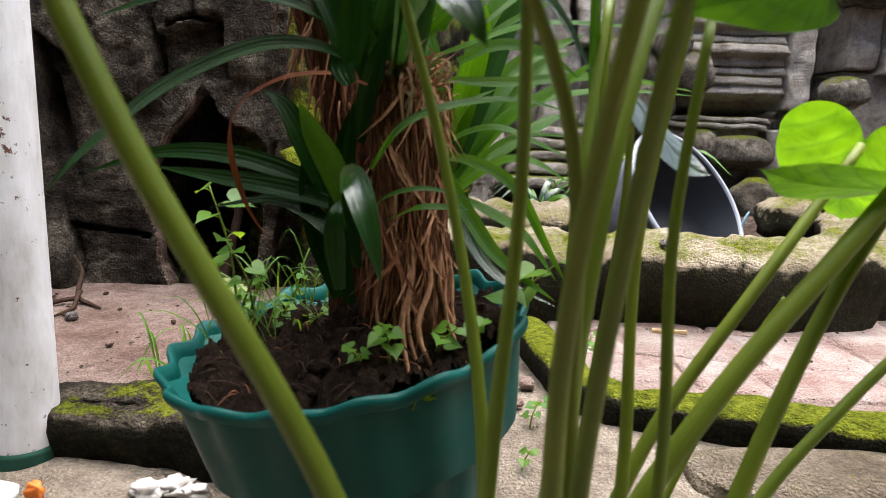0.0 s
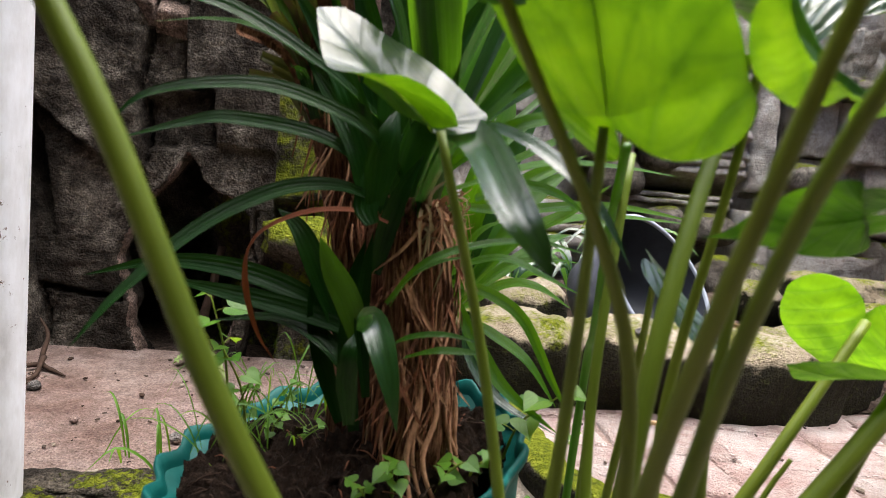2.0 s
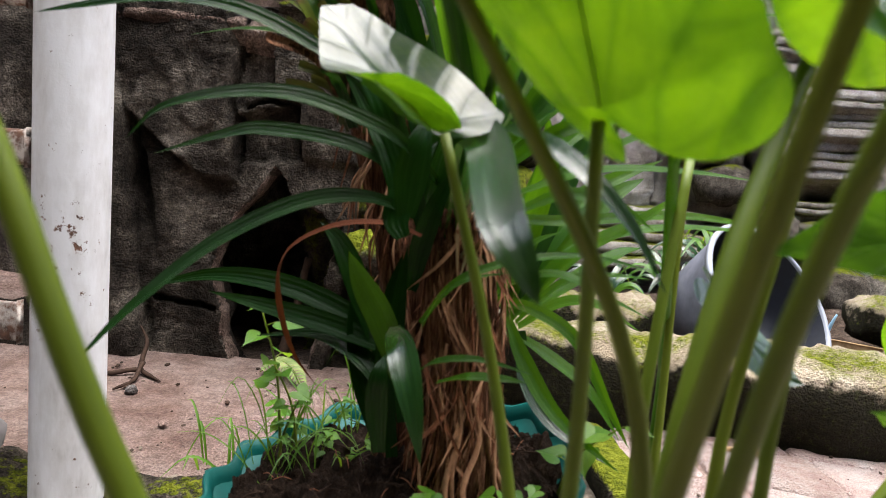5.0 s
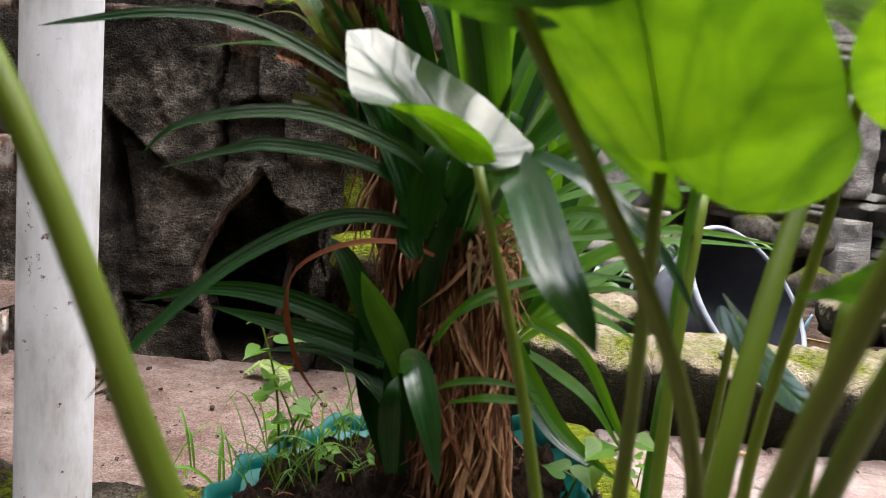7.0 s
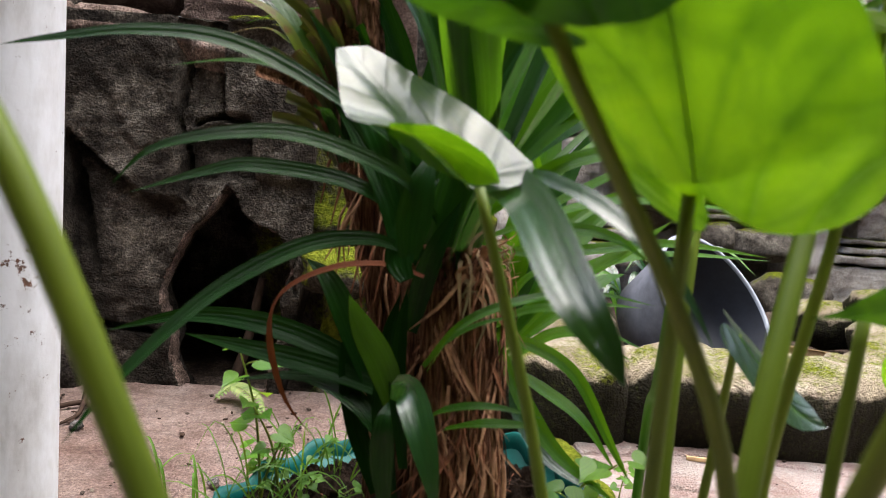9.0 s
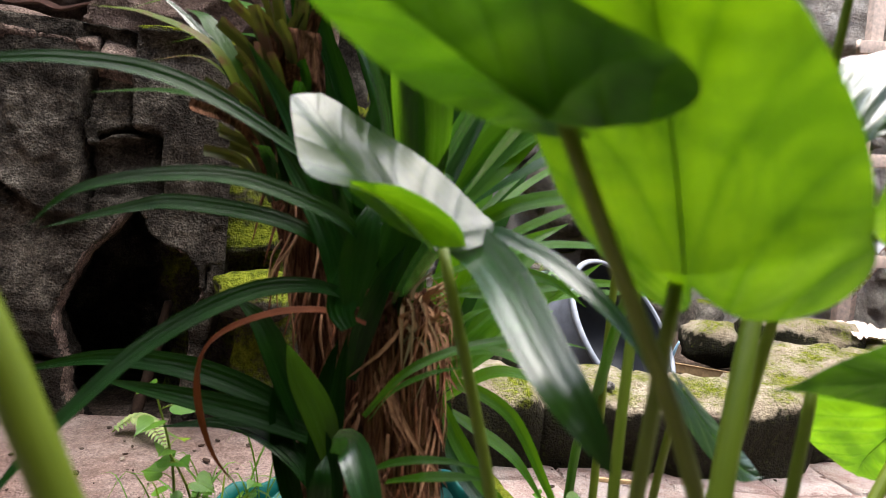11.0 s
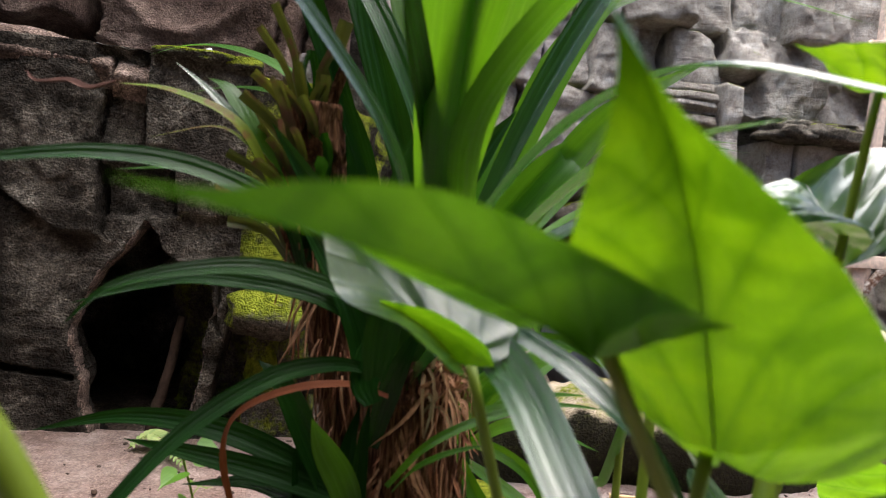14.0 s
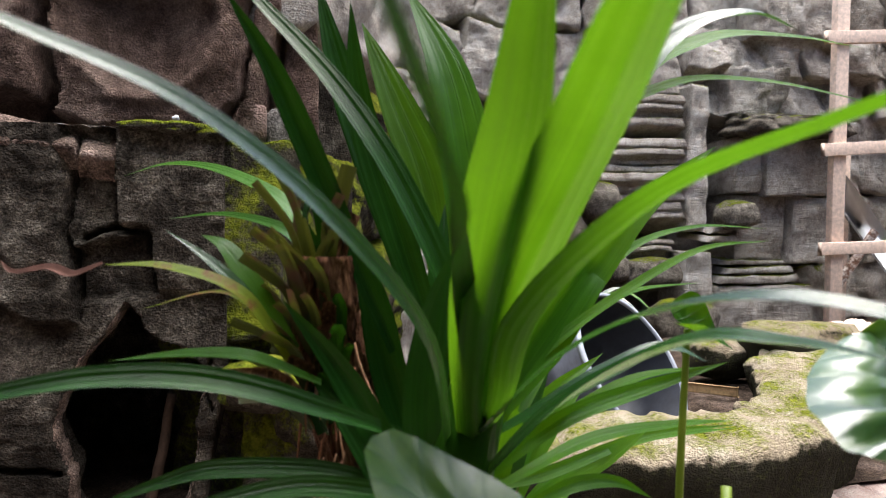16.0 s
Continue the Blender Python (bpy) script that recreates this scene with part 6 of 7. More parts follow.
# ---- the alocasia in front ----
alo = thing("alocasia_plant", "alocasia with tall green stalks and large heart-shaped leaves", "plant", (0.09, 0.47, 0))
for pts, radii, mat in (
    ([(0.065, 0.402, 0.0), (0.041, 0.405, 0.168), (0.004, 0.404, 0.321), (-0.063, 0.4, 0.454), (-0.128, 0.404, 0.584), (-0.233, 0.385, 0.719)], [0.0056, 0.0052, 0.0045, 0.004, 0.0035], STEM),
    ([(0.076, 0.462, 0.0), (0.073, 0.487, 0.104), (0.067, 0.511, 0.211), (0.058, 0.533, 0.326), (0.036, 0.548, 0.44), (0.003, 0.549, 0.554)], [0.0055, 0.005, 0.0042, 0.003, 0.0024], STEM),
    ([(0.048, 0.434, 0.0), (0.052, 0.453, 0.102), (0.056, 0.469, 0.207), (0.061, 0.481, 0.319), (0.067, 0.482, 0.435), (0.059, 0.451, 0.555)], [0.0058, 0.0052, 0.0042, 0.0032, 0.0022], STEM),
    ([(0.08, 0.468, 0.0), (0.093, 0.499, 0.086), (0.106, 0.531, 0.178), (0.115, 0.567, 0.281), (0.121, 0.609, 0.404), (0.144, 0.657, 0.559)], [0.0055, 0.005, 0.0042, 0.0036, 0.003], STEM),
    ([(0.104, 0.47, 0.0), (0.102, 0.474, 0.11), (0.099, 0.474, 0.222), (0.093, 0.467, 0.342), (0.078, 0.451, 0.474), (0.009, 0.419, 0.595)], [0.0058, 0.0052, 0.0045, 0.0032, 0.0022], STEMD),
    ([(0.099, 0.462, 0.0), (0.09, 0.454, 0.135), (0.083, 0.443, 0.271), (0.079, 0.423, 0.408), (0.089, 0.378, 0.549), (0.11, 0.326, 0.707)], [0.0064, 0.0058, 0.0048, 0.0038, 0.0028, 0.0021], STEMD),
    ([(0.087, 0.466, 0.0), (0.084, 0.464, 0.126), (0.086, 0.468, 0.251), (0.097, 0.482, 0.377), (0.121, 0.509, 0.499), (0.169, 0.565, 0.611)], [0.0075, 0.007, 0.006, 0.0048, 0.0036], STEM),
    ([(0.121, 0.492, 0.0), (0.134, 0.517, 0.138), (0.144, 0.539, 0.275), (0.144, 0.552, 0.41), (0.16, 0.542, 0.556), (0.164, 0.526, 0.691)], [0.005, 0.0045, 0.0034, 0.0026, 0.0018], STEM),
    ([(0.11, 0.47, 0.0), (0.101, 0.468, 0.136), (0.096, 0.458, 0.271), (0.098, 0.433, 0.406), (0.102, 0.384, 0.537), (0.121, 0.318, 0.644)], [0.0056, 0.005, 0.004, 0.003, 0.0024], STEMD),
    ([(0.063, 0.473, 0.0), (0.088, 0.502, 0.099), (0.12, 0.53, 0.196), (0.164, 0.555, 0.29), (0.226, 0.575, 0.377), (0.295, 0.604, 0.463)], [0.0055, 0.005, 0.0046, 0.0042, 0.0034], STEM),
    ([(0.05, 0.461, 0.0), (0.083, 0.484, 0.118), (0.122, 0.504, 0.23), (0.178, 0.515, 0.327), (0.25, 0.528, 0.418), (0.323, 0.551, 0.5)], [0.0075, 0.007, 0.0062, 0.0055, 0.0048], STEM),
    ([(0.122, 0.462, 0.0), (0.149, 0.488, 0.099), (0.18, 0.512, 0.197), (0.217, 0.534, 0.292), (0.263, 0.555, 0.385), (0.317, 0.57, 0.474)], [0.0065, 0.006, 0.0052, 0.0048, 0.0042], STEM),
    ([(0.178, 0.474, 0.0), (0.19, 0.517, 0.076), (0.211, 0.555, 0.152), (0.247, 0.582, 0.224), (0.305, 0.596, 0.292), (0.368, 0.605, 0.358)], [0.0055, 0.005, 0.0045, 0.004, 0.0034], STEM),
    ([(0.126, 0.496, 0.0), (0.137, 0.495, 0.102), (0.145, 0.495, 0.205), (0.149, 0.499, 0.311), (0.145, 0.505, 0.415), (0.152, 0.506, 0.517)], [0.0045, 0.004, 0.0034, 0.003, 0.0024], STEMD),
    ([(0.2, 0.9, 0.0), (0.205, 0.89, 0.32), (0.18, 0.8, 0.4), (0.144, 0.684, 0.5), (0.12, 0.6, 0.56)], [0.0047, 0.0047, 0.004, 0.003], WEED),
    ([(0.12, 0.55, 0.0), (0.19, 0.6, 0.2), (0.25, 0.62, 0.32), (0.27, 0.62, 0.36)], [0.0027, 0.0023, 0.0016], STEM),
    ([(0.16, 0.75, 0.0), (0.17, 0.752, 0.3), (0.168, 0.75, 0.5), (0.172, 0.75, 0.635)], [0.004, 0.0032, 0.0024], STEM),
    ([(0.12, 0.6, 0.0), (0.15, 0.65, 0.25), (0.16, 0.64, 0.4), (0.1495, 0.602, 0.486)], [0.004, 0.003, 0.002], STEM),
):
    part("petiole", tube(pts, radii, 36, 14), mat, alo)

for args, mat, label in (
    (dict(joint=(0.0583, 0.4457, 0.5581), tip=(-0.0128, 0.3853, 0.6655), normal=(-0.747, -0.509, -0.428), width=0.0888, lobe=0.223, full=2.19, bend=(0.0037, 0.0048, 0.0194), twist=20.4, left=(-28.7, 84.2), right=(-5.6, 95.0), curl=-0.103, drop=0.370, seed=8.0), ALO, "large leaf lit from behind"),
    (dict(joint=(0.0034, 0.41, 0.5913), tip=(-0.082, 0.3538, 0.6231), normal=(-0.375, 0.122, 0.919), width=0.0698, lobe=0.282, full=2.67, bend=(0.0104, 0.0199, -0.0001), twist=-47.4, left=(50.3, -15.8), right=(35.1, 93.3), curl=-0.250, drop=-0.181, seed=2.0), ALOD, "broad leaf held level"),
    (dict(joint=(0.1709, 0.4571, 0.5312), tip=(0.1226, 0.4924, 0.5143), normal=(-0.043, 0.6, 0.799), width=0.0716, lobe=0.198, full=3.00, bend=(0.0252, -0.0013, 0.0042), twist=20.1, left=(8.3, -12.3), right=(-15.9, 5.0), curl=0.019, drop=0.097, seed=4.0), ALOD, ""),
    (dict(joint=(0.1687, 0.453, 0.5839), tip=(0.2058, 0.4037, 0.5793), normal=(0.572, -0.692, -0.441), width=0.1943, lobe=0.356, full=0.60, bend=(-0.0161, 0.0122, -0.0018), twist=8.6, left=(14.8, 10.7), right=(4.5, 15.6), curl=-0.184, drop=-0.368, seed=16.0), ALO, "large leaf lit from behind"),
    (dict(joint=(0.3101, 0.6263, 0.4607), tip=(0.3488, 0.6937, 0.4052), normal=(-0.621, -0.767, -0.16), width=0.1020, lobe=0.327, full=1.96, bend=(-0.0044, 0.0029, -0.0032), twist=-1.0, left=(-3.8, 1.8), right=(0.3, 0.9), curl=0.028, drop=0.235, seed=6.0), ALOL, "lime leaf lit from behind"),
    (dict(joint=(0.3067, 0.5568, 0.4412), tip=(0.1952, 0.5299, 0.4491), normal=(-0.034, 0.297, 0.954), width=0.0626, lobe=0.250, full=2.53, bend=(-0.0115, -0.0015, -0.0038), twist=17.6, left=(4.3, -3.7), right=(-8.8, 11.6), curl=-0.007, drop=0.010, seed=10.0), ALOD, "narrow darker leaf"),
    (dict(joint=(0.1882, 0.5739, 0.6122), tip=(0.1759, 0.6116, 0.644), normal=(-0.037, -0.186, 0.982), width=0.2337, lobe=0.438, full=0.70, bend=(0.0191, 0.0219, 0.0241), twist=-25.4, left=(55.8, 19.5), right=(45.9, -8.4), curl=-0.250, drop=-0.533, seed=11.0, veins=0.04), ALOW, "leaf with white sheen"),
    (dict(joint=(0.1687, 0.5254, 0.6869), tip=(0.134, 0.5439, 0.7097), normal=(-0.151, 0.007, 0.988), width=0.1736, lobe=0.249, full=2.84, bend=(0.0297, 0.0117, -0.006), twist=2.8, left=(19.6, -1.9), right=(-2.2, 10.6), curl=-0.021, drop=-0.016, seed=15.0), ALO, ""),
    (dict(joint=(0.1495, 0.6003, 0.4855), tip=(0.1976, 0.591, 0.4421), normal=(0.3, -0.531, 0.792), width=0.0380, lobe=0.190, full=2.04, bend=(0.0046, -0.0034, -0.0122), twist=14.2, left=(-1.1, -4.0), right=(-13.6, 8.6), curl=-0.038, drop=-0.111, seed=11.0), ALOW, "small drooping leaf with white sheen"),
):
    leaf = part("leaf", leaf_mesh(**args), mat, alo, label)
    # the raised rib on the leaf's back
    a, b = V(*args["joint"]), V(*args["tip"])
    pts = [a.lerp(b, u) + V(*args["bend"]) * 4 * u * (1 - u) for u in (0, 0.2, 0.4, 0.6, 0.8)]
    part("midrib", tube(pts, [0.0005, 0.0003, 0.0002, 0.0001], 16, 6), ALOL, leaf, "pale raised midrib")
folded = dict(joint=(-0.0041, 0.5534, 0.5561), tip=(-0.0681, 0.6015, 0.6161), normal=(0.271, -0.624, 0.69), width=0.0821, lobe=0.123, full=3.11, cup=0.016, droop=-0.076, fold=38, shrink=0.00, veins=0.03, seed=3.0)
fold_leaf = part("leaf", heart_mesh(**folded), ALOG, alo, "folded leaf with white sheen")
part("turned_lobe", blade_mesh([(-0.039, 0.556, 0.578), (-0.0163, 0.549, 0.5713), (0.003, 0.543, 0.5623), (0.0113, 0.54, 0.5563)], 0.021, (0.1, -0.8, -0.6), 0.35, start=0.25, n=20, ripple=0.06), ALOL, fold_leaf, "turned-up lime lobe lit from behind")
young = dict(joint=(0.172, 0.75, 0.637), tip=(0.215, 0.75, 0.62), normal=(0.0, -0.6, 0.8), width=0.035, cup=0.5, seed=10.0)
part("leaf", heart_mesh(**young), ALO, alo, "young curled leaf")

# ---- weeds and litter round the pot ----
def grass_tuft(at, n, height, spread, seed, material=WEED, name="grass_tuft", label="thin bright grass sprouting beside the pot", width=0.004):
    r = random.Random(seed)
    base = V(*at)
    g = thing(name, label, "grass", at, kind="")
    for k in range(n):
        w = r.uniform(0, 2 * math.pi)
        h = height * r.uniform(0.5, 1.0)
        out = V(math.cos(w), math.sin(w), 0) * spread * r.uniform(0.3, 1.0)
        foot = base + V(r.uniform(-1, 1), r.uniform(-1, 1), 0) * spread * 0.3
        blade(g, [foot, foot + out * 0.35 + V(0, 0, h * 0.65), foot + out * 0.8 + V(0, 0, h), foot + out * 1.25 + V(0, 0, h * r.uniform(0.6, 1.0))], width * r.uniform(0.7, 1.4), MIX, 0.3, material, "blade", n=9)
    return g


def weed(at, height, n, size, seed, lean=(0, 0), label="small weed with round bright green leaves", material=WEED):
    r = random.Random(seed)
    base = V(*at)
    wd = thing("weed", label, "weed", at, group="weeds in the pot")
    top = base + V(lean[0], lean[1], height)
    mid = base + V(lean[0] * 0.3, lean[1] * 0.3, height * 0.55)
    part("stem", tube([base, mid, top], [0.0016, 0.0012, 0.0008], 10, 6), STEM, wd)
    line = smooth_path([base, mid, top], 20)
    for k in range(n):
        p = line[min(20, int(20 * (0.3 + 0.7 * (k + 1) / n)))]
        w = 2.4 * k + r.uniform(-0.4, 0.4) + seed
        out = V(math.cos(w), math.sin(w), 0)
        ln = size * r.uniform(0.7, 1.15)
        j = p + out * ln * 0.5 + V(0, 0, ln * 0.15)
        part("leaf", heart_mesh(j, j + out * ln * 0.75 + V(0, 0, -ln * r.uniform(-0.1, 0.35)), (r.uniform(-0.4, 0.4), -0.5, 1), ln * 1.05, lobe=0.3, cup=0.1, droop=0.1, wave=0.06, veins=0.03, seed=seed + k, rings=4, spokes=20), material, wd)
        part("leaf_stalk", tube([p, p + out * ln * 0.25 + V(0, 0, ln * 0.12), j], [0.0006, 0.0005], 5, 5), STEM, wd)
    return wd


for k, (x, y, n, h) in enumerate([(-0.16, 0.87, 8, 0.1), (-0.12, 0.9, 9, 0.11), (-0.09, 0.88, 8, 0.08), (-0.14, 0.83, 8, 0.06), (-0.06, 0.91, 7, 0.08), (-0.18, 0.84, 7, 0.07), (-0.1, 0.85, 7, 0.05)]):
    grass_tuft((x, y, 0.255 + (x + 0.05) * 0.18), n, h, 0.08, 20 + k, width=0.0017)
for k in range(7):
    r = random.Random(300 + k)
    x, y = r.uniform(-0.185, -0.05), r.uniform(0.79, 0.93)
    weed((x, y, 0.25 + (x + 0.05) * 0.18), r.uniform(0.03, 0.085), r.randint(5, 9), r.uniform(0.009, 0.017), 30.0 + k, (r.uniform(-0.03, 0.03), r.uniform(-0.03, 0.02)), "thin weed with many tiny leaves on the potting soil")
for k, (x, y, zz, h, n, s, lx, ly) in enumerate([(-0.17, 0.87, 0.24, 0.155, 6, 0.03, -0.025, -0.01), (-0.15, 0.86, 0.25, 0.09, 4, 0.026, -0.03, 0.0), (0.0, 0.70, 0.272, 0.035, 6, 0.018, -0.005, -0.01),
                                                (0.035, 0.71, 0.272, 0.03, 6, 0.016, 0.02, 0.0), (0.06, 0.72, 0.275, 0.03, 5, 0.012, 0.02, 0.0), (-0.02, 0.69, 0.268, 0.02, 5, 0.012, -0.01, 0.0),
                                                (0.1, 0.78, 0.27, 0.08, 5, 0.03, 0.04, -0.03), (0.02, 0.665, 0.25, 0.015, 4, 0.012, 0.01, 0.0), (-0.1, 0.72, 0.23, 0.02, 4, 0.01, 0.0, 0.0)]):
    weed((x, y, zz), h, n, s, 3.0 + k, (lx, ly))
for k, (x, y, n, h, w) in enumerate([(-0.3, 1.12, 5, 0.1, 0.0035), (-0.42, 1.2, 4, 0.1, 0.004), (-0.22, 1.1, 6, 0.07, 0.003)]):
    grass_tuft((x, y, 0.05), n, h, 0.09, 40 + k, WEED, "grass_tuft", "sparse long grass blades on the pink floor", w)
for k, (x, y, zz, h, n, s) in enumerate([(-0.27, 1.15, 0.05, 0.05, 5, 0.035), (-0.18, 1.2, 0.05, 0.045, 6, 0.04), (0.2, 1.15, 0.0, 0.04, 5, 0.022), (0.33, 1.35, 0.03, 0.06, 6, 0.022), (0.17, 1.02, 0.0, 0.03, 4, 0.015)]):
    weed((x, y, zz), h, n, s, 13.0 + k, (0.01, 0.0), "pale low weed growing on the floor")
# roots, straw and crumbs on the soil
rng = random.Random(77)
litter = thing("soil_litter", "dry straw, root bits and crumbs on the potting soil", "litter", (-0.05, 0.8, 0.26), kind="stuff")
for k in range(190):
    w, r = rng.uniform(0, 2 * math.pi), 0.14 * math.sqrt(rng.random())
    x, y = -0.048 + r * math.cos(w), 0.81 + r * math.sin(w)
    zz = 0.269 + 0.182 * (x + 0.048) + 0.05 * (y - 0.815) - 0.02 + 0.045 * math.exp(-(x ** 2 + (y - 0.76) ** 2) / 0.006) + 0.018 * math.exp(-((x + 0.12) ** 2 + (y - 0.86) ** 2) / 0.004)
    d = V(rng.uniform(-1, 1), rng.uniform(-1, 1), rng.uniform(-0.1, 0.3)) * rng.uniform(0.006, 0.03)
    p = V(x, y, zz + 0.006)
    part("straw", tube([p - d, p + V(0, 0, 0.003), p + d], [0.0004, 0.0007, 0.0003], 5, 4), (FIBRE, TWIG, TWIG, TWIG, TWIG, SOIL, TWIG)[k % 7], litter)
for k in range(60):
    w, r = rng.uniform(0, 2 * math.pi), 0.14 * math.sqrt(rng.random())
    x, y = -0.048 + r * math.cos(w), 0.81 + r * math.sin(w)
    zz = 0.269 + 0.182 * (x + 0.048) + 0.05 * (y - 0.815) - 0.02 + 0.045 * math.exp(-(x ** 2 + (y - 0.76) ** 2) / 0.006)
    s = rng.uniform(0.003, 0.009)
    part("crumb", boulder((x, y, zz), (s, s, s * 0.8), k, 0.8, 0.2, 1), SOIL, litter)

# grit on the pink floors
grit = thing("floor_grit", "dark crumbs, pebbles and bits of twig on the pink floor", "grit", (-0.4, 1.4, 0.04), kind="stuff")
rng = random.Random(41)
shapes = [obj_mesh(boulder((0, 0, 0), (1, 1, 0.6), 3.0 * k, 0.75, 0.25, 1), (MUD, PINK, TWIG, DIRT)[k]) for k in range(4)]
for k in range(260):
    x, y = rng.uniform(-0.95, 0.02), rng.uniform(1.1, 1.8)
    if rng.random() < 0.25:
        x, y = rng.uniform(0.35, 1.6), rng.uniform(1.2, 1.65)
    s = rng.choice((0.0012, 0.0016, 0.002, 0.003, 0.0045)) * rng.uniform(0.7, 1.4)
    g = new("crumb", shapes[rng.choice((0, 0, 0, 1, 2, 2, 3))])
    g.parent = grit
    g.matrix_parent_inverse = grit.matrix_world.inverted()
    g.matrix_world = pose(x, y, 0.041 if x < 0.1 else 0.03, 0, 0, rng.uniform(0, 360)) @ Matrix.Diagonal((s * rng.uniform(0.8, 2.2), s, s, 1))

# ---- flagstones of the paving ----
rng = random.Random(9)
paving = thing("paving", "pink and white irregular flagstones with worn joints", "paving", (0.8, 1.4, 0), kind="structure")
rows_y = [1.195, 1.3, 1.44, 1.6, 1.78]
for j in range(4):
    xs = [0.3 + 0.2 * i + rng.uniform(-0.05, 0.05) for i in range(8)]
    for i in range(7):
        def edge_y(x, k):
            return rows_y[k] - 0.2 * (x - 0.35) * (1 - k / 4) + 0.02 * math.sin(9 * x + 5 * k)
        a, b = xs[i] + 0.004, xs[i + 1] - 0.004
        y00, y10, y11, y01 = edge_y(a, j) + 0.004, edge_y(b, j) + 0.004, edge_y(b, j + 1) - 0.004, edge_y(a, j + 1) - 0.004
        s = rng.uniform(-0.02, 0.02)
        zz = 0.024 + rng.uniform(-0.002, 0.004)
        part("flagstone", block((a, y00, zz), (b, y10, zz), (b + s, y11, zz), (a + s, y01, zz), 0.02, 0.003, 0.006, i * 3.1 + j, 6, 0.003), FLAG, paving)

# ---- timber frame and board by the far wall ----
frame_t = thing("timber_ladder", "rough pinkish timber frame with cross rungs leaning by the rock wall", "ladder", (2.92, 3.8, 0))
part("upright", beam((2.93, 3.8, 0.0), (2.92, 3.8, 2.45), 0.085, 0.05), TIMBER, frame_t)
part("upright", beam((3.62, 3.86, 0.0), (3.62, 3.86, 2.45), 0.085, 0.05), TIMBER, frame_t)
for zz, dz in ((0.53, 0.015), (1.12, 0.05), (1.78, 0.05), (2.3, 0.03)):
    part("rung", beam((2.8, 3.765, zz - 0.01), (3.75, 3.765, zz + dz), 0.075, 0.03), TIMBER, frame_t)
part("brace", beam((2.98, 3.9, 0.2), (3.3, 3.9, 0.62), 0.05, 0.03), RUSTY, frame_t, "dark diagonal brace")
brd = thing("white_board", "white painted board leaning behind the timber frame", "board", (3.15, 3.95, 0.3))
part("plank", beam((2.95, 3.95, 1.05), (3.55, 3.9, 0.3), 0.15, 0.02), WHITE, brd)
brick = thing("timber_post", "stub of reddish timber post behind the timber frame", "pier", (3.18, 4.0, 0.7))
part("post", beam((3.16, 4.05, 0.0), (3.16, 4.05, 1.15), 0.09, 0.09), TIMBER, brick)

# ---- small litter ----
st = thing("bamboo_stick", "split bamboo stick lying behind the kerb", "stick", (1.25, 2.5, 0.07))
part("strip", beam((1.16, 2.62, 0.07), (1.36, 2.42, 0.08), 0.035, 0.008), STICK, st)
st2 = thing("bamboo_stick", "thin orange stick lying on the flagstones", "stick", (0.56, 1.56, 0.03))
part("strip", beam((0.535, 1.575, 0.032), (0.605, 1.555, 0.036), 0.01, 0.006, 0.002), STICK, st2)
cl = thing("cloth", "crumpled cream cloth lying on a mossy stone", "cloth", (2.05, 2.6, 0.25))
bm = sheet(-0.16, 0.16, -0.12, 0.12, 0.0, 30, 24, 0.05, 2.0, 9)
for v in bm.verts:
    v.co = V(2.05 + v.co.x, 2.6 + v.co.y, 0.26 + v.co.z + 0.02 * nz(v.co, 30, 1))
part("fold", bm, CLOTH, cl)
pp = thing("paper_scrap", "crumpled white paper scrap on the concrete", "paper", (-0.28, 0.93, 0.0))
for k, (x, y, s) in enumerate([(-0.3, 0.93, 0.02), (-0.27, 0.935, 0.022), (-0.245, 0.93, 0.014)]):
    part("wad", boulder((x, y, 0.012), (s, s * 0.7, s * 0.42), k + 0.7, 0.9, 0.5, 3), PAPER, pp)
bt = thing("plastic_wrapper", "white and pale blue plastic wrapper with orange bits", "wrapper", (-0.46, 0.9, 0.0))
part("sheet", boulder((-0.5, 0.89, 0.02), (0.06, 0.035, 0.018), 4.4, 0.8, 0.2, 3), WHITE, bt)
part("scrap", boulder((-0.435, 0.92, 0.012), (0.01, 0.006, 0.01), 1.4, 0.6, 0.3, 3), ORANGE, bt)
for k, (x, y, zz, s, m) in enumerate([(0.61, 1.06, 0.012, 0.012, PINK), (0.575, 1.663, 0.215, 0.012, ROCKP), (0.215, 1.3, 0.012, 0.015, PINK), (0.19, 1.22, 0.01, 0.01, PINK), (0.23, 1.1, 0.01, 0.008, BOULDER),
                                      (-0.435, 1.9, 0.94, 0.008, WHITE), (0.9, 1.2, 0.035, 0.01, WHITE), (-0.7, 1.5, 0.045, 0.012, ROCKP), (-0.55, 1.35, 0.045, 0.008, PINK), (-0.36, 1.3, 0.045, 0.01, ROCKP)]):
    pb = thing("pebble", "small loose pebble lying on the stone", "pebble", (x, y, zz - s * 0.6), group="loose pebbles")
    part("stone", boulder((x, y, zz), (s, s, s * 0.8), k + 0.3, 0.85, 0.15, 2), m, pb)
tw = thing("dead_twig", "dead brown twig with roots at the foot of the rock wall", "twig", (-0.75, 1.6, 0.05))
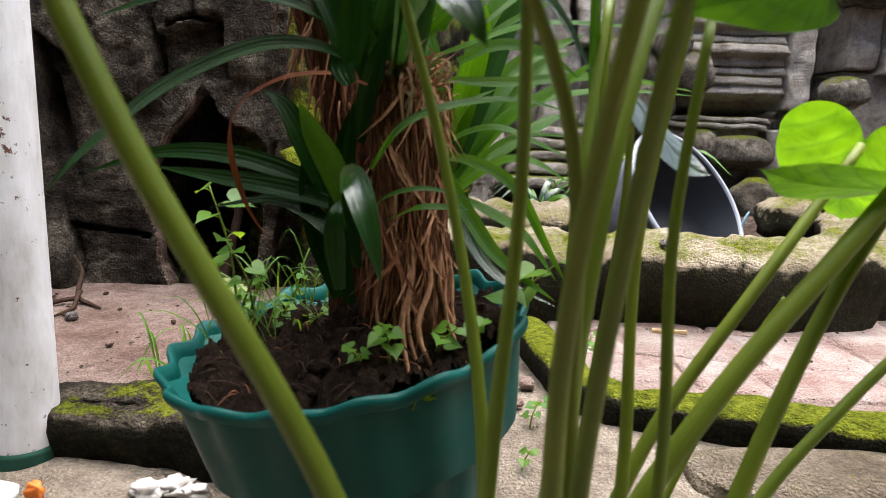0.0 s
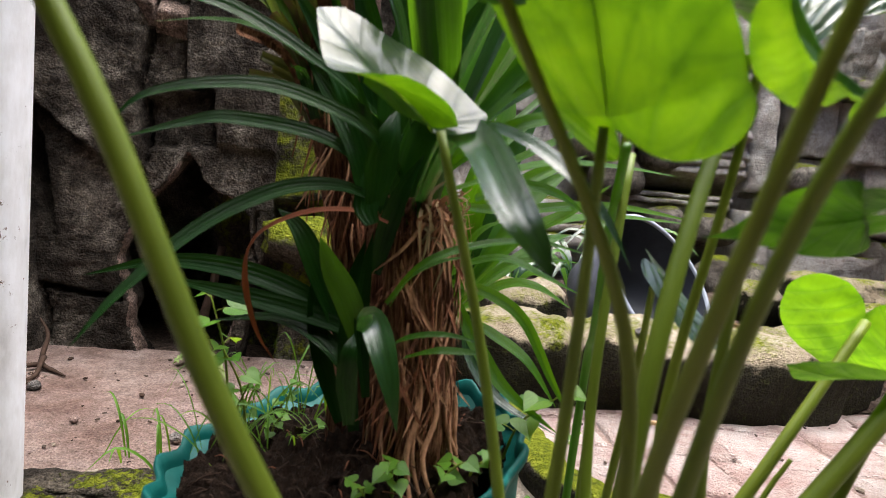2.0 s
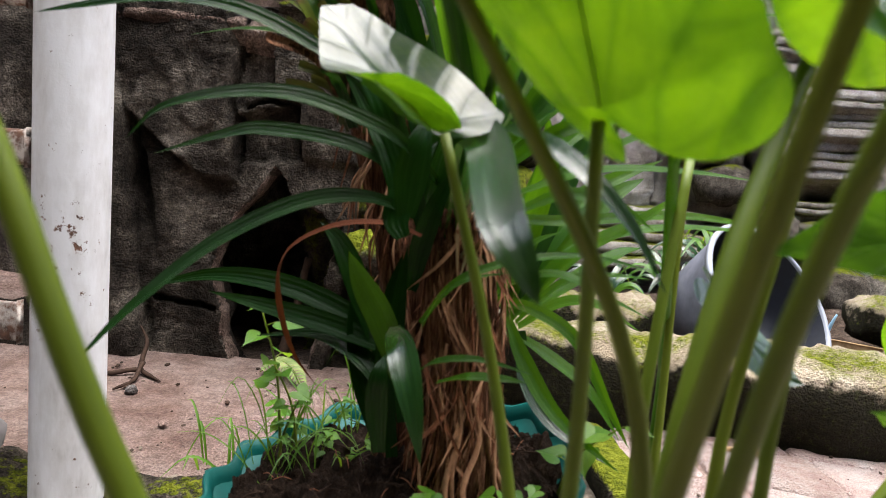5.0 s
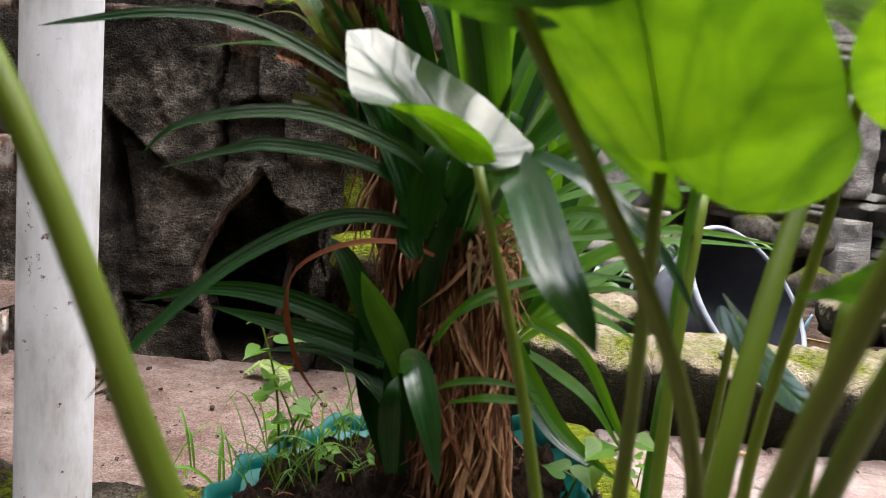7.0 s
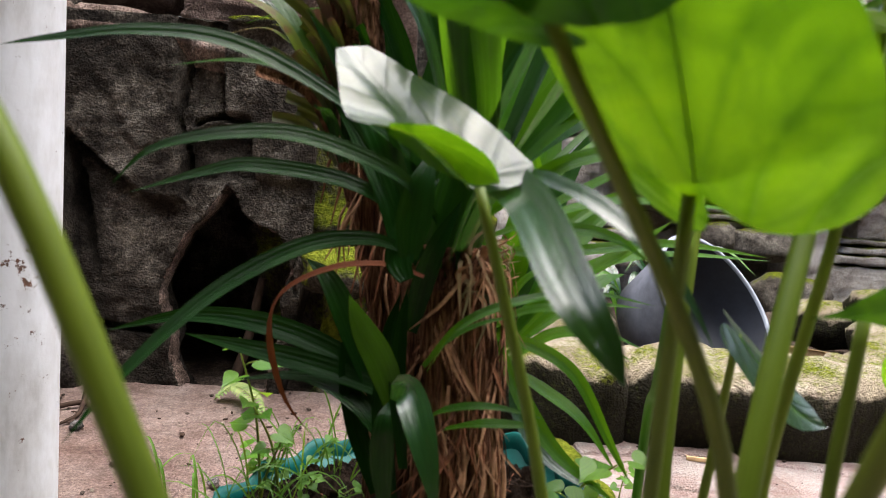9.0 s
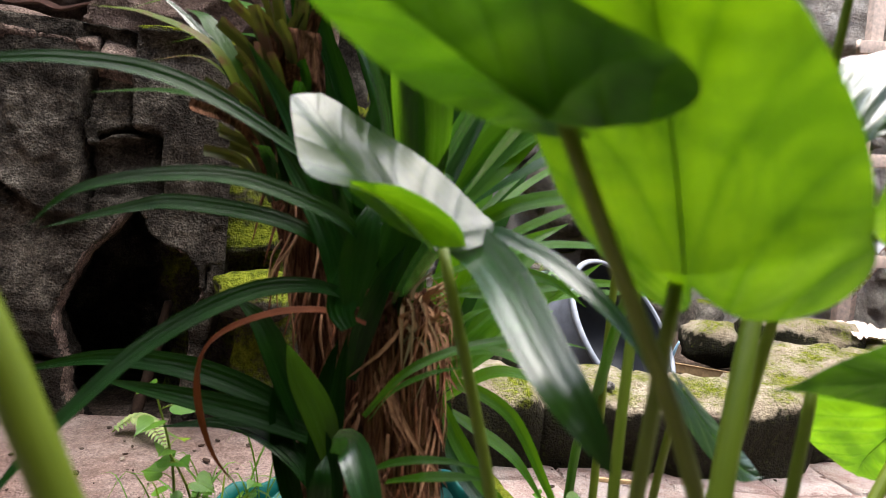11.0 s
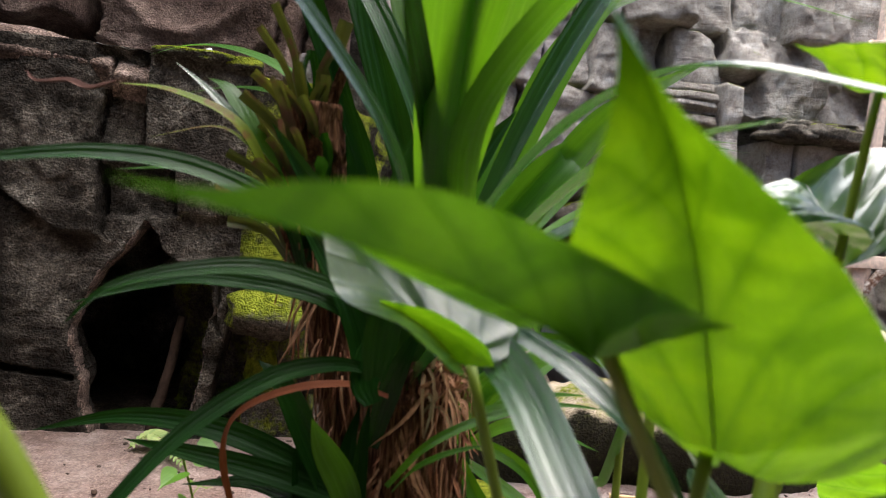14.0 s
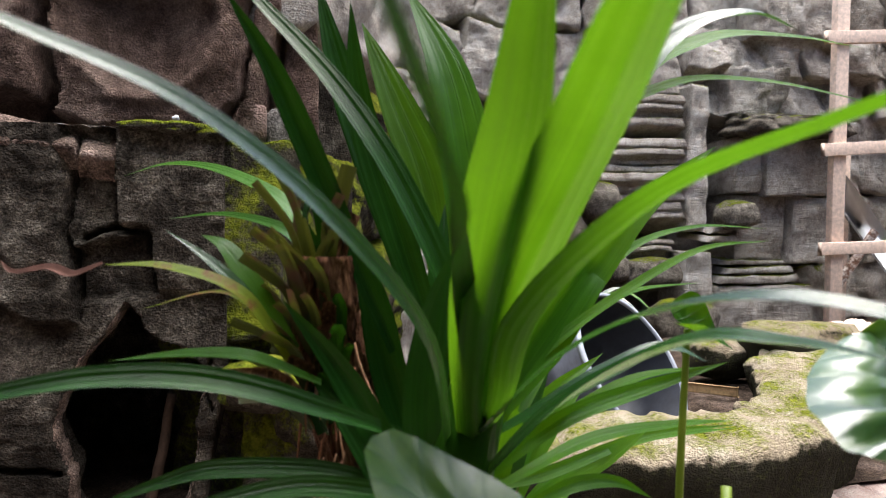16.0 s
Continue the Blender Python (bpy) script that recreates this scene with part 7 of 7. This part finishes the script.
for pts in ([(-0.75, 1.62, 0.045), (-0.755, 1.64, 0.075), (-0.76, 1.66, 0.105), (-0.78, 1.67, 0.135)], [(-0.75, 1.62, 0.05), (-0.72, 1.6, 0.045), (-0.68, 1.58, 0.043)], [(-0.75, 1.62, 0.05), (-0.8, 1.59, 0.045), (-0.86, 1.6, 0.043)],
            [(-0.75, 1.63, 0.06), (-0.73, 1.55, 0.045), (-0.74, 1.5, 0.043)]):
    part("branch", tube(pts, [0.006, 0.005, 0.002], 12, 6, 0.004, pts[1][0]), TWIG, tw)
root = thing("dead_stake", "dark dead stem standing in the cave mouth", "stake", (-0.47, 1.78, 0.03))
part("stem", tube([(-0.505, 1.86, 0.02), (-0.48, 1.88, 0.15), (-0.455, 1.9, 0.3)], [0.014, 0.013, 0.01], 14, 8, 0.004, 2.0), TWIG, root)
# tufts in the bed behind
for k, (x, y, zz, h) in enumerate([(0.95, 3.0, 0.05, 0.42), (0.72, 2.75, 0.05, 0.3), (0.42, 2.5, 0.1, 0.2)]):
    r = random.Random(60 + k)
    tf = thing("strap_leaf_tuft", "tuft of striped strap leaves in the bed", "plant", (x, y, zz), group="tufts in the bed")
    for j in range(18):
        w, ln = r.uniform(0, 6.28), h * r.uniform(0.6, 1.0)
        o = V(math.cos(w), math.sin(w), 0)
        p = V(x, y, zz)
        blade(tf, [p, p + o * ln * 0.25 + V(0, 0, ln * 0.7), p + o * ln * 0.6 + V(0, 0, ln * 0.9), p + o * ln * 0.95 + V(0, 0, ln * 0.65)], 0.022, MIX, 0.3, PANG if j % 3 else WEED, n=10)


# ---- a pale fern frond on the floor by the cave ----
fern = thing("fern_frond", "pale green fern frond lying on the pink floor by the cave", "fern", (-0.44, 1.68, 0.04))
line = smooth_path([(-0.5, 1.7, 0.045), (-0.46, 1.71, 0.075), (-0.41, 1.67, 0.07), (-0.36, 1.61, 0.045)], 22)
part("stalk", tube(line[::3], [0.0014, 0.0012, 0.0006], 14, 5), STEM, fern)
for i in range(1, 22):
    t = (line[min(i + 1, 22)] - line[i - 1]).normalized()
    size = 0.034 * math.sin(math.pi * (0.12 + 0.85 * i / 22))
    for sgn in (-1, 1):
        d = (t.cross(V(0, 0, 1)).normalized() * sgn + t * 0.5).normalized()
        blade(fern, [line[i], line[i] + d * size * 0.5 + V(0, 0, 0.004), line[i] + d * size + V(0, 0, -0.004)], 0.0085, (0, -0.3, 1), 0.2, FERN, "pinna", n=6, start=0.8)
